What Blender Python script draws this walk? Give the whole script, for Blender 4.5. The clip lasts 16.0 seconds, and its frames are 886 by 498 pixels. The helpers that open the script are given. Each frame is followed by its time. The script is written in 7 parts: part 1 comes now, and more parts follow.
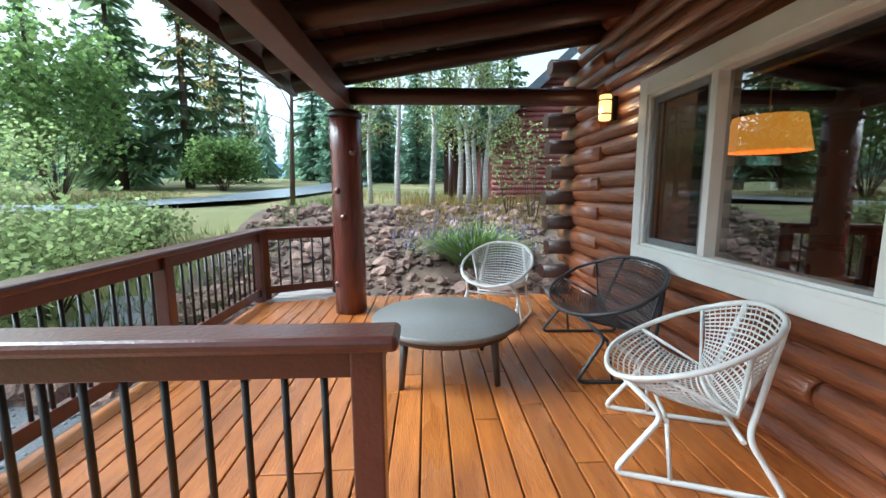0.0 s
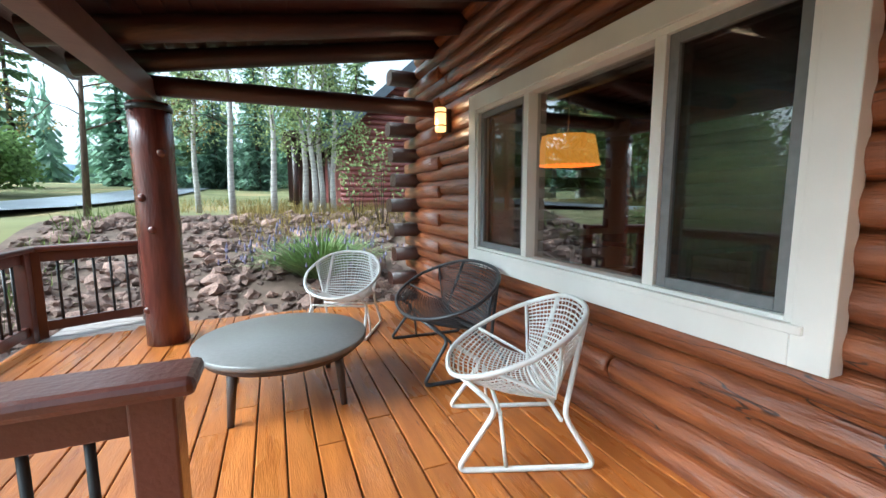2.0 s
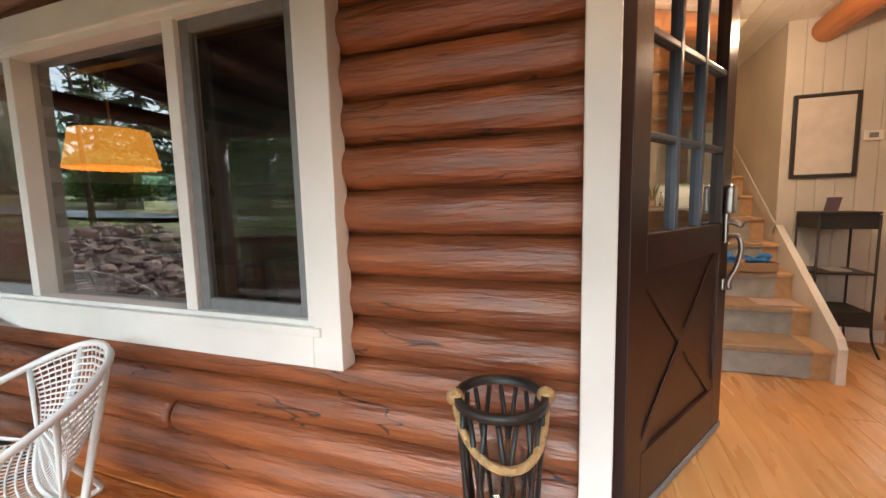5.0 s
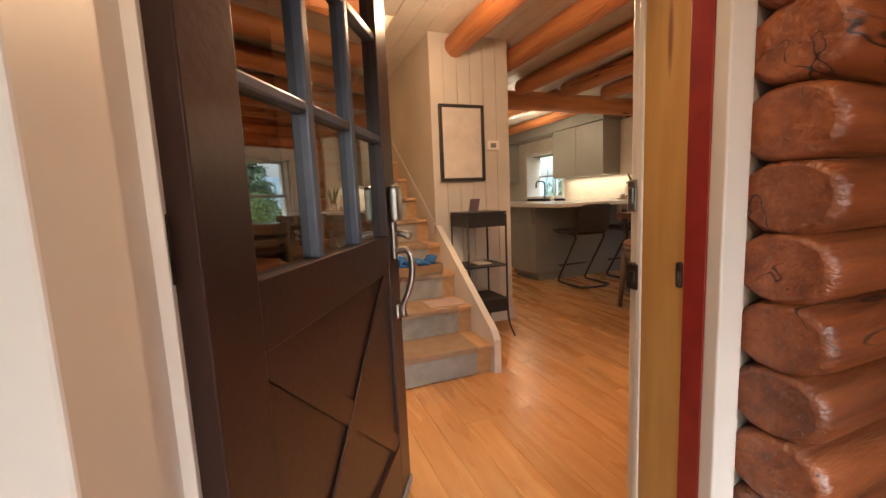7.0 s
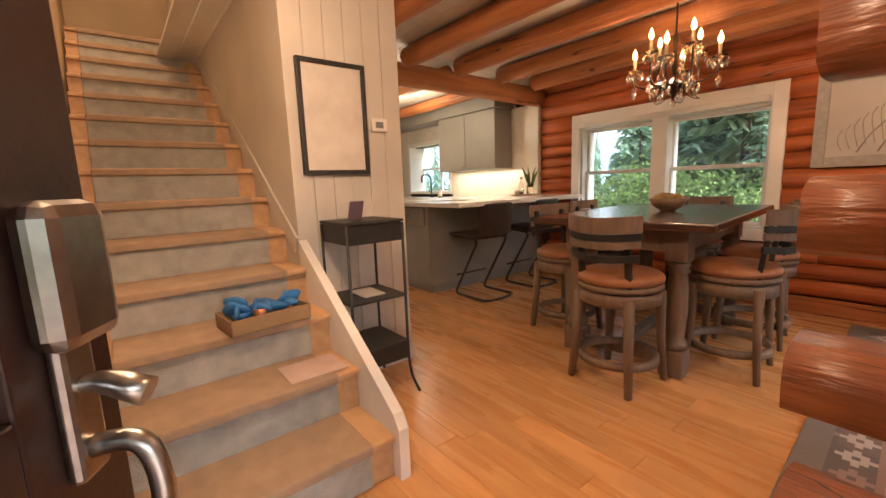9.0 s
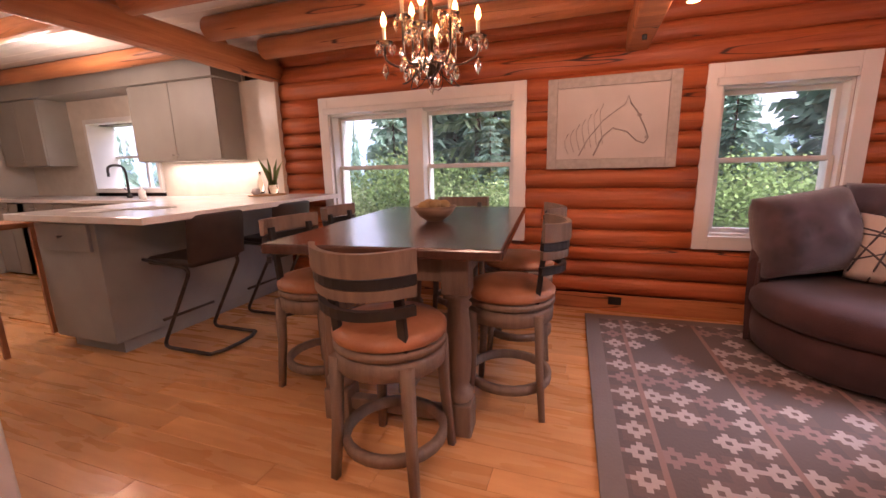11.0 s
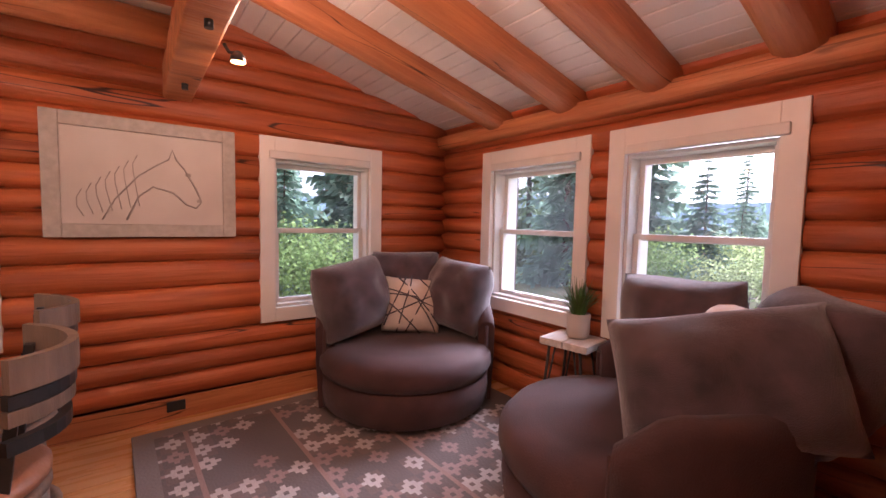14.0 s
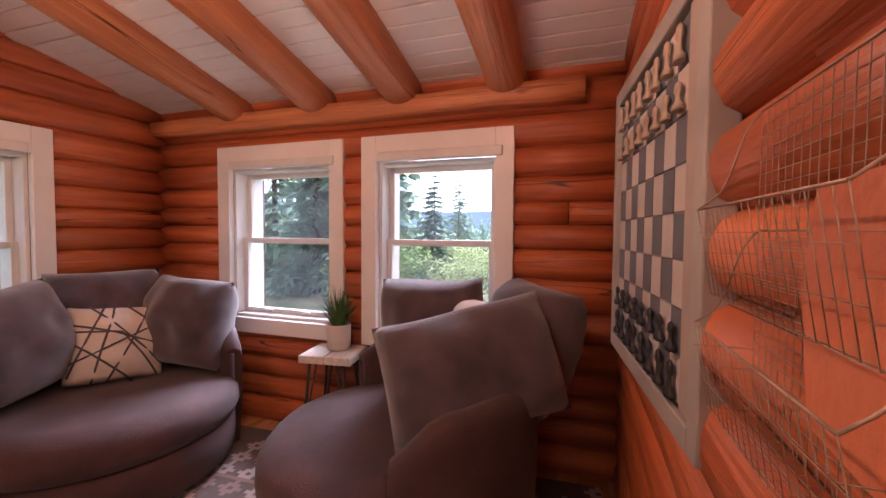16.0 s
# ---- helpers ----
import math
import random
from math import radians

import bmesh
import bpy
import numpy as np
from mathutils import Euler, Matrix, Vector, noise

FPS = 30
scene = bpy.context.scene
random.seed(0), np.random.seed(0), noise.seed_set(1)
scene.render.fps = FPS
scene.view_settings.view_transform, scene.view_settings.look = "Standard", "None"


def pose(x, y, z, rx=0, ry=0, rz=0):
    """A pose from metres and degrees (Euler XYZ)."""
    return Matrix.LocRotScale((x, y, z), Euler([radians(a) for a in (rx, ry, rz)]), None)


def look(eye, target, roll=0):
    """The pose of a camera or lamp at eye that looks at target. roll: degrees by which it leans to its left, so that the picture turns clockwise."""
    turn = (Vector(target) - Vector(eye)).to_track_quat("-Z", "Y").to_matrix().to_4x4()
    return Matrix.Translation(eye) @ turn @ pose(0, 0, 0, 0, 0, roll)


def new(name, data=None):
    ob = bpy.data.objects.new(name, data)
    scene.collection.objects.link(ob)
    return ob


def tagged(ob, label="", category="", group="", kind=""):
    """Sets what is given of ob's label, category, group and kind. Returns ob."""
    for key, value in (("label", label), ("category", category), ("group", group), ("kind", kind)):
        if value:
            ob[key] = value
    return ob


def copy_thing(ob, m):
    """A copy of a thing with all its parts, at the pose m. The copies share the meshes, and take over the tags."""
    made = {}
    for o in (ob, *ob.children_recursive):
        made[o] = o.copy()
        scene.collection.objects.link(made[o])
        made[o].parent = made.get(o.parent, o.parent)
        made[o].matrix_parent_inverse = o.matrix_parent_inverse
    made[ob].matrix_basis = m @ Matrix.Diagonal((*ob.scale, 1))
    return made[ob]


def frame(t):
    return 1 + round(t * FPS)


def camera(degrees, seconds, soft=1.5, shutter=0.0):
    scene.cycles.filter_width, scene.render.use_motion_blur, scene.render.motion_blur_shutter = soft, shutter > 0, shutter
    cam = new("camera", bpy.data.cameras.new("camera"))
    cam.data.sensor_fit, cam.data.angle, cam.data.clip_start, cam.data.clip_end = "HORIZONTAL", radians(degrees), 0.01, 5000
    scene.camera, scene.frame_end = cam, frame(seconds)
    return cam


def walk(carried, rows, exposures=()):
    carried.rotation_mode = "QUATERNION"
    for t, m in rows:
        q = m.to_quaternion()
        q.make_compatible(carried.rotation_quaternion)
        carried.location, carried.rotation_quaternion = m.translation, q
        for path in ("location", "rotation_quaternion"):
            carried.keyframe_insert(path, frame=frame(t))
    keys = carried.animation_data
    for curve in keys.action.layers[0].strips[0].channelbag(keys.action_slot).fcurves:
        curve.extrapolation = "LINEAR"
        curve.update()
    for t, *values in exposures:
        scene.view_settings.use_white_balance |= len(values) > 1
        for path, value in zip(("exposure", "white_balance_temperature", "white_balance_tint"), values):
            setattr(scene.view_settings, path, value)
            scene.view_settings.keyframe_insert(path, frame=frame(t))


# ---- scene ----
cam = camera(94.9, 16.0, 1.5)
PATH = [
    (0, (0.791, 2.106, 1.082), (0.867, 4.085, 0.806), -0.2),
    (0.5, (0.827, 2.114, 1.071), (1.068, 4.081, 0.805), -0.3),
    (1, (0.842, 2.126, 1.078), (1.249, 4.067, 0.819), -0.3),
    (1.5, (0.874, 2.143, 1.085), (1.446, 4.043, 0.832), -0.5),
    (2, (0.886, 2.161, 1.081), (1.648, 3.994, 0.839), -0.2),
    (2.5, (0.911, 2.172, 1.084), (1.868, 3.913, 0.848), -0.3),
    (3, (0.961, 2.176, 1.082), (2.121, 3.789, 0.853), -0.3),
    (3.5, (1.041, 2.164, 1.079), (2.392, 3.62, 0.848), -0.6),
    (4, (1.12, 2.145, 1.074), (2.658, 3.403, 0.847), -0.7),
    (4.5, (1.203, 2.114, 1.069), (2.923, 3.112, 0.853), -0.9),
    (5, (1.304, 2.044, 1.078), (3.175, 2.715, 0.86), -1.3),
    (5.2, (1.328, 2.017, 1.1), (3.252, 2.513, 0.868), -1.3),
    (7.3, (2.148, 1.775, 1.085), (3.963, 0.973, 0.836), -1.7),
    (7.5, (2.22, 1.74, 1.097), (4.015, 0.893, 0.845), -0.8),
    (8, (2.472, 1.664, 1.089), (4.175, 0.665, 0.773), 1.0),
    (8.5, (2.688, 1.575, 1.1), (4.305, 0.453, 0.743), -0.9),
    (8.7, (2.78, 1.524, 1.114), (4.378, 0.37, 0.779), -1.5),
    (10.8, (3.307, 0.711, 1.209), (4.075, -1.088, 0.792), -1.5),
    (11, (3.325, 0.646, 1.208), (3.98, -1.2, 0.808), -1.4),
    (11.5, (3.335, 0.541, 1.238), (3.616, -1.396, 0.829), -1.5),
    (12, (3.297, 0.47, 1.276), (3.221, -1.477, 0.829), -1.8),
    (12.5, (3.28, 0.404, 1.281), (2.914, -1.51, 0.832), -1.6),
    (13, (3.251, 0.329, 1.303), (2.654, -1.537, 0.899), -0.5),
    (13.5, (3.267, 0.258, 1.295), (2.41, -1.532, 1.041), 0.9),
    (14, (3.248, 0.189, 1.286), (2.045, -1.403, 1.154), 1.2),
    (14.5, (3.23, 0.144, 1.3), (1.761, -1.214, 1.296), 0.8),
    (15, (3.176, 0.115, 1.293), (1.523, -1.011, 1.306), -0.0),
    (15.5, (3.142, 0.097, 1.291), (1.351, -0.793, 1.246), -0.3),
    (16, (3.138, 0.061, 1.286), (1.245, -0.578, 1.204), 0.4),
]
EXPOSURES = [(0, 1.42, 5250, -4), (4.5, 1.85, 5650, 0), (7, 1.85, 6250, 8), (8.5, 2.2, 6100, 5), (11, 2.3, 5850, 38), (16, 2.25, 5500, 30)]
walk(cam, [(t, look(eye, target, roll)) for t, eye, target, roll in PATH], EXPOSURES)

# ---- world and light ----
world = bpy.data.worlds.new("overcast_sky")
scene.world = world
world.use_nodes = True
_n, _l = world.node_tree.nodes, world.node_tree.links
_sky = _n.new("ShaderNodeTexSky")
_sky.sky_type = "NISHITA"
_sky.sun_disc = False
_sky.sun_elevation, _sky.sun_rotation = radians(42), radians(-90)
_sky.air_density, _sky.dust_density, _sky.ozone_density = 1.0, 4.0, 1.0
_hsv = _n.new("ShaderNodeHueSaturation")
_hsv.inputs["Saturation"].default_value = 0.30
_l.new(_sky.outputs[0], _hsv.inputs["Color"])
_l.new(_hsv.outputs[0], _n["Background"].inputs[0])
_n["Background"].inputs[1].default_value = 0.15


def lamp(name, kind, at, watts, color, size=0.05, target=None, spot=100, size_y=0):
    d = bpy.data.lights.new(name, kind)
    d.energy, d.color = watts, color
    if kind == "AREA":
        d.size = size
        if size_y:
            d.shape, d.size_y = "RECTANGLE", size_y
    elif kind == "SUN":
        d.angle = size
    else:
        d.shadow_soft_size = size
    if kind == "SPOT":
        d.spot_size, d.spot_blend = radians(spot), 0.6
    o = new(name, d)
    o.matrix_world = look(at, target) if target else Matrix.Translation(at)
    return o


WARM = (1.0, 0.62, 0.36)
lamp("sun_light", "SUN", (0, 0, 20), 1.5, (1, 0.97, 0.93), radians(40), (22.5, 1, 0))
lamp("chandelier_light", "POINT", (4.09, -1.4, 1.70), 34, WARM, 0.05)
lamp("entry_light", "POINT", (3.9, 1.1, 1.95), 11, WARM, 0.03)
lamp("kitchen_light", "POINT", (7.6, -1.6, 2.0), 5.5, (1, 0.78, 0.52), 0.10)
lamp("kitchen_light_aisle", "POINT", (7.4, -0.4, 2.0), 5, (1, 0.78, 0.52), 0.10)
lamp("undercabinet_light", "AREA", (7.2, -2.68, 1.30), 1.5, (1, 0.82, 0.58), 1.3, (7.2, -2.74, 0), 100, 0.06)
lamp("track_light_lamp", "POINT", (2.78, -1.82, 1.97), 2.2, WARM, 0.04)
# added fill lamp without a fixture, brightens the near wing ceiling
lamp("wing_ceiling_fill", "POINT", (2.78, -0.55, 2.02), 5.5, WARM, 0.04)
lamp("stair_light", "POINT", (6.2, 1.2, 3.3), 11, WARM, 0.1)
lamp("sconce_light", "POINT", (2.30, 5.71, 1.76), 2.5, WARM, 0.04)
lamp("soffit_light", "SPOT", (2.2, 1.65, 2.30), 10, WARM, 0.03, (2.42, 1.7, 0.4), 110)
lamp("pendant_bulb", "POINT", (2.95, 4.68, 1.42), 0.8, WARM, 0.05)
lamp("living_light", "POINT", (4.2, 4.3, 2.1), 1.0, WARM, 0.1)

# ---- materials ----


def material(name, color, rough=0.6, color2=None, scale=8.0, stretch=(1, 1, 1), bump=0.0, bump_scale=40.0, metal=0.0, random=0.0, island=0.0,
             spots=None, spot_scale=6.0, spot_size=0.12, coat=0.0, spec=0.5, rough2=None, sheen=0.0, detail=5.0, crack=None):
    m = bpy.data.materials.new(name)
    m.use_nodes = True
    nt = m.node_tree
    N, L = nt.nodes, nt.links
    b = N["Principled BSDF"]
    b.inputs["Roughness"].default_value = rough
    b.inputs["Metallic"].default_value = metal
    b.inputs["Specular IOR Level"].default_value = spec
    b.inputs["Coat Weight"].default_value = coat
    b.inputs["Coat Roughness"].default_value = 0.22
    b.inputs["Sheen Weight"].default_value = sheen
    tc = N.new("ShaderNodeTexCoord")
    mp = N.new("ShaderNodeMapping")
    mp.inputs["Scale"].default_value = stretch
    L.new(tc.outputs["Object"], mp.inputs["Vector"])
    vec = mp.outputs[0]
    if random:
        oi = N.new("ShaderNodeObjectInfo")
        add = N.new("ShaderNodeVectorMath")
        add.operation = "MULTIPLY_ADD"
        add.inputs[1].default_value = (37, 53, 71)
        L.new(oi.outputs["Random"], add.inputs[0])
        L.new(vec, add.inputs[2])
        vec = add.outputs[0]
    n1 = N.new("ShaderNodeTexNoise")
    n1.inputs["Scale"].default_value, n1.inputs["Detail"].default_value = scale, detail
    L.new(vec, n1.inputs["Vector"])
    ramp = N.new("ShaderNodeValToRGB")
    ramp.color_ramp.elements[0].position, ramp.color_ramp.elements[1].position = 0.32, 0.68
    c2 = color2 or tuple(v * 0.82 for v in color)
    ramp.color_ramp.elements[0].color, ramp.color_ramp.elements[1].color = (*c2, 1), (*color, 1)
    L.new(n1.outputs["Fac"], ramp.inputs[0])
    col = ramp.outputs[0]
    n2 = N.new("ShaderNodeTexNoise")
    n2.inputs["Scale"].default_value = 1.3
    L.new(tc.outputs["Object"], n2.inputs["Vector"])
    mr = N.new("ShaderNodeMapRange")
    mr.inputs["From Min"].default_value, mr.inputs["From Max"].default_value = 0.3, 0.7
    mr.inputs["To Min"].default_value, mr.inputs["To Max"].default_value = 0.86, 1.1
    L.new(n2.outputs["Fac"], mr.inputs["Value"])
    fac = mr.outputs[0]
    for on, src in ((random, "obj"), (island, "isl")):
        if not on:
            continue
        r = N.new("ShaderNodeObjectInfo").outputs["Random"] if src == "obj" else N.new("ShaderNodeNewGeometry").outputs["Random Per Island"]
        k = N.new("ShaderNodeMapRange")
        k.inputs["To Min"].default_value, k.inputs["To Max"].default_value = 1 - on, 1 + on
        L.new(r, k.inputs["Value"])
        mu = N.new("ShaderNodeMath")
        mu.operation = "MULTIPLY"
        L.new(fac, mu.inputs[0])
        L.new(k.outputs[0], mu.inputs[1])
        fac = mu.outputs[0]
    sc = N.new("ShaderNodeVectorMath")
    sc.operation = "SCALE"
    L.new(col, sc.inputs[0])
    L.new(fac, sc.inputs["Scale"])
    col = sc.outputs[0]
    if spots:
        vo = N.new("ShaderNodeTexVoronoi")
        vo.inputs["Scale"].default_value = spot_scale
        L.new(vec, vo.inputs["Vector"])
        k = N.new("ShaderNodeMapRange")
        k.inputs["From Min"].default_value, k.inputs["From Max"].default_value = spot_size, spot_size * 0.4
        L.new(vo.outputs["Distance"], k.inputs["Value"])
        mix = N.new("ShaderNodeMix")
        mix.data_type = "RGBA"
        L.new(k.outputs[0], mix.inputs[0])
        L.new(col, mix.inputs[6])
        mix.inputs[7].default_value = (*spots, 1)
        col = mix.outputs[2]
    if crack:
        # long drying checks that follow the grain, broken off here and there
        n5, n6 = N.new("ShaderNodeTexNoise"), N.new("ShaderNodeTexNoise")
        n5.inputs["Scale"].default_value, n5.inputs["Detail"].default_value, n5.inputs["Distortion"].default_value = 1.5, 2, 0.1
        n6.inputs["Scale"].default_value = 0.9
        L.new(vec, n5.inputs["Vector"])
        L.new(vec, n6.inputs["Vector"])
        su, ab, both = N.new("ShaderNodeMath"), N.new("ShaderNodeMath"), N.new("ShaderNodeMath")
        near, gate = N.new("ShaderNodeMapRange"), N.new("ShaderNodeMapRange")
        su.operation, ab.operation, both.operation = "SUBTRACT", "ABSOLUTE", "MULTIPLY"
        su.inputs[1].default_value = 0.5
        near.inputs["From Min"].default_value, near.inputs["From Max"].default_value = 0.010, 0.003
        gate.inputs["From Min"].default_value, gate.inputs["From Max"].default_value = 0.54, 0.60
        L.new(n5.outputs["Fac"], su.inputs[0])
        L.new(su.outputs[0], ab.inputs[0])
        L.new(ab.outputs[0], near.inputs["Value"])
        L.new(n6.outputs["Fac"], gate.inputs["Value"])
        L.new(near.outputs[0], both.inputs[0])
        L.new(gate.outputs[0], both.inputs[1])
        mix = N.new("ShaderNodeMix")
        mix.data_type = "RGBA"
        L.new(both.outputs[0], mix.inputs[0])
        L.new(col, mix.inputs[6])
        mix.inputs[7].default_value = (*crack, 1)
        col = mix.outputs[2]
    L.new(col, b.inputs["Base Color"])
    if rough2 is not None:
        k = N.new("ShaderNodeMapRange")
        k.inputs["From Min"].default_value, k.inputs["From Max"].default_value = 0.35, 0.65
        k.inputs["To Min"].default_value, k.inputs["To Max"].default_value = rough, rough2
        n4 = N.new("ShaderNodeTexNoise")
        n4.inputs["Scale"].default_value = 2.6
        L.new(vec, n4.inputs["Vector"])
        L.new(n4.outputs["Fac"], k.inputs["Value"])
        L.new(k.outputs[0], b.inputs["Roughness"])
    if bump:
        n3 = N.new("ShaderNodeTexNoise")
        n3.inputs["Scale"].default_value, n3.inputs["Detail"].default_value = bump_scale, 6
        L.new(vec, n3.inputs["Vector"])
        bp = N.new("ShaderNodeBump")
        bp.inputs["Strength"].default_value, bp.inputs["Distance"].default_value = bump, 0.01
        L.new(n3.outputs["Fac"], bp.inputs["Height"])
        L.new(bp.outputs[0], b.inputs["Normal"])
        L.new(bp.outputs[0], b.inputs["Coat Normal"])
    return m


def glow(name, color, strength):
    m = bpy.data.materials.new(name)
    m.use_nodes = True
    b = m.node_tree.nodes["Principled BSDF"]
    b.inputs["Base Color"].default_value = (*color, 1)
    b.inputs["Emission Color"].default_value = (*color, 1)
    b.inputs["Emission Strength"].default_value = strength
    return m


def glass(name, tint=(1, 1, 1), low=0.05, high=0.8, rough=0.0):
    m = bpy.data.materials.new(name)
    m.use_nodes = True
    N, L = m.node_tree.nodes, m.node_tree.links
    N.remove(N["Principled BSDF"])
    tr, gl, lw, mx = N.new("ShaderNodeBsdfTransparent"), N.new("ShaderNodeBsdfGlossy"), N.new("ShaderNodeLayerWeight"), N.new("ShaderNodeMixShader")
    tr.inputs[0].default_value = (*tint, 1)
    gl.inputs["Roughness"].default_value = rough
    pw, mr = N.new("ShaderNodeMath"), N.new("ShaderNodeMapRange")
    pw.operation = "POWER"
    pw.inputs[1].default_value = 4.0
    mr.inputs["To Min"].default_value, mr.inputs["To Max"].default_value = low, high
    L.new(lw.outputs["Facing"], pw.inputs[0])
    L.new(pw.outputs[0], mr.inputs["Value"])
    L.new(mr.outputs[0], mx.inputs[0])
    L.new(tr.outputs[0], mx.inputs[1])
    L.new(gl.outputs[0], mx.inputs[2])
    L.new(mx.outputs[0], N["Material Output"].inputs["Surface"])
    return m


# logs lie along their own x axis
LOG_OUT = material("stained_log", (0.33, 0.098, 0.027), 0.36, (0.165, 0.044, 0.014), 3, (1.1, 8, 8), 1.0, 7, random=0.14, spots=(0.04, 0.014, 0.009), spot_scale=2.6, spot_size=0.07, coat=0.8, rough2=0.55, detail=9, crack=(0.022, 0.008, 0.006))
LOG_OUT.node_tree.nodes["Principled BSDF"].inputs["Coat Roughness"].default_value = 0.24
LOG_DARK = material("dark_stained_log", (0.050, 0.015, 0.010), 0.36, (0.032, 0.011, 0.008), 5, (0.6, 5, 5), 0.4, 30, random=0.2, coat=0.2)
LOG_IN = material("varnished_log", (0.54, 0.155, 0.042), 0.46, (0.34, 0.080, 0.021), 3, (0.35, 6, 6), 0.9, 8, detail=9, random=0.16, spots=(0.13, 0.030, 0.010), spot_scale=2.2, spot_size=0.075, crack=(0.045, 0.012, 0.006))
BEAM = material("beam_wood", (0.58, 0.235, 0.080), 0.46, (0.41, 0.140, 0.046), 3, (0.4, 6, 6), 0.8, 9, detail=9, random=0.12, spots=(0.16, 0.04, 0.012), spot_scale=2.4, spot_size=0.07, crack=(0.07, 0.02, 0.008))
RAILWOOD = material("brown_painted_wood", (0.120, 0.040, 0.030), 0.28, (0.095, 0.030, 0.023), 9, (1, 1, 1), 0.25, 60, random=0.05, coat=0.25, spots=(0.22, 0.16, 0.13), spot_scale=5, spot_size=0.02)
DECK = material("wet_cedar", (0.50, 0.170, 0.034), 0.20, (0.36, 0.108, 0.021), 6, (4, 0.5, 1), 0.3, 40, random=0.16, spots=(0.15, 0.05, 0.022), spot_scale=3.6, spot_size=0.075, coat=0.3, rough2=0.46)
FLOOR = material("oak_floor", (0.70, 0.385, 0.150), 0.22, (0.61, 0.305, 0.108), 5, (0.6, 5, 1), 0.06, 50, random=0.07, spots=(0.26, 0.10, 0.035), spot_scale=1.1, spot_size=0.04, rough2=0.36)
WHITE = material("white_trim_paint", (0.80, 0.78, 0.74), 0.42, (0.76, 0.74, 0.70), 6, bump=0.04)
SASH = material("vinyl_sash", (0.72, 0.71, 0.68), 0.35, (0.66, 0.65, 0.62), 10)
SCREEN = material("grey_screen_frame", (0.20, 0.205, 0.21), 0.5, (0.17, 0.175, 0.18), 30)
PLASTER = material("panel_paint", (0.62, 0.59, 0.54), 0.6, (0.58, 0.55, 0.50), 5, bump=0.06)
CEIL = material("ceiling_boards", (0.82, 0.80, 0.74), 0.5, (0.77, 0.75, 0.69), 6, bump=0.05)
METAL_WHITE = material("white_steel", (0.78, 0.77, 0.75), 0.38, (0.72, 0.71, 0.69), 20)
METAL_DARK = material("charcoal_steel", (0.045, 0.048, 0.055), 0.42, (0.032, 0.034, 0.04), 20)
BLACK = material("black_steel", (0.015, 0.014, 0.014), 0.45, (0.024, 0.022, 0.02), 25)
IRON = material("burnished_steel", (0.10, 0.085, 0.075), 0.35, (0.06, 0.05, 0.045), 25, metal=0.8)
TABLETOP = material("grey_tabletop", (0.215, 0.205, 0.195), 0.36, (0.180, 0.172, 0.165), 40, bump=0.03, bump_scale=200, coat=0.1)
TABLELEG = material("brown_steel", (0.075, 0.055, 0.047), 0.45, None, 20)
DOORPAINT = material("dark_brown_door_paint", (0.042, 0.018, 0.014), 0.34, (0.030, 0.014, 0.012), 7, bump=0.08, bump_scale=60)
BLUETRIM = material("blue_grey_muntin", (0.085, 0.105, 0.15), 0.32, (0.06, 0.075, 0.11), 12)
NICKEL = material("brushed_nickel", (0.42, 0.40, 0.37), 0.30, (0.34, 0.32, 0.30), 60, metal=1.0)
PINE = material("bare_pine", (0.66, 0.40, 0.13), 0.5, (0.56, 0.31, 0.09), 4, (6, 6, 0.5), 0.1, spots=(0.24, 0.09, 0.03), spot_scale=2.0, spot_size=0.10)
REDSTRIP = material("red_paint", (0.36, 0.035, 0.03), 0.45, (0.26, 0.025, 0.022), 14, spots=(0.6, 0.5, 0.45), spot_scale=4, spot_size=0.07)
CARPET = material("grey_carpet", (0.46, 0.45, 0.41), 0.95, (0.35, 0.34, 0.31), 14, bump=0.6, bump_scale=260)
CARPETTREAD = material("worn_tan_carpet", (0.42, 0.30, 0.20), 0.95, (0.35, 0.25, 0.17), 14, bump=0.6, bump_scale=260)
STAIRWOOD = material("stair_wood", (0.60, 0.38, 0.20), 0.45, (0.50, 0.30, 0.15), 5, (1, 5, 5))
WALNUT = material("dark_tabletop_wood", (0.085, 0.040, 0.028), 0.20, (0.060, 0.027, 0.020), 6, (5, 0.6, 1), 0.03, coat=0.4)
GREYWOOD = material("greyed_oak", (0.235, 0.165, 0.115), 0.55, (0.165, 0.115, 0.08), 7, (4, 4, 0.7), 0.25, 60)
SEATLEATHER = material("tan_leather", (0.42, 0.19, 0.09), 0.40, (0.30, 0.12, 0.05), 9, bump=0.15, bump_scale=90)
BROWNLEATHER = material("black_brown_leather", (0.045, 0.030, 0.024), 0.42, (0.03, 0.02, 0.017), 9, bump=0.12, bump_scale=120)
VELVET = material("plum_brown_velvet", (0.072, 0.030, 0.028), 0.85, (0.042, 0.017, 0.016), 5, bump=0.35, bump_scale=160, sheen=0.12)
FUR = material("grey_plush", (0.098, 0.062, 0.068), 0.95, (0.046, 0.030, 0.034), 9, bump=0.45, bump_scale=240, sheen=0.5)
CABINET = material("grey_cabinet_paint", (0.34, 0.325, 0.285), 0.45, (0.32, 0.305, 0.265), 6)
CABINET_BLUE = material("blue_grey_cabinet_paint", (0.30, 0.31, 0.305), 0.45, (0.27, 0.28, 0.275), 6)
STONE = material("pale_quartz", (0.78, 0.75, 0.71), 0.18, (0.70, 0.67, 0.63), 9, spec=0.6)
BACKSPLASH = material("cream_backsplash", (0.72, 0.66, 0.56), 0.3, (0.66, 0.60, 0.50), 12)
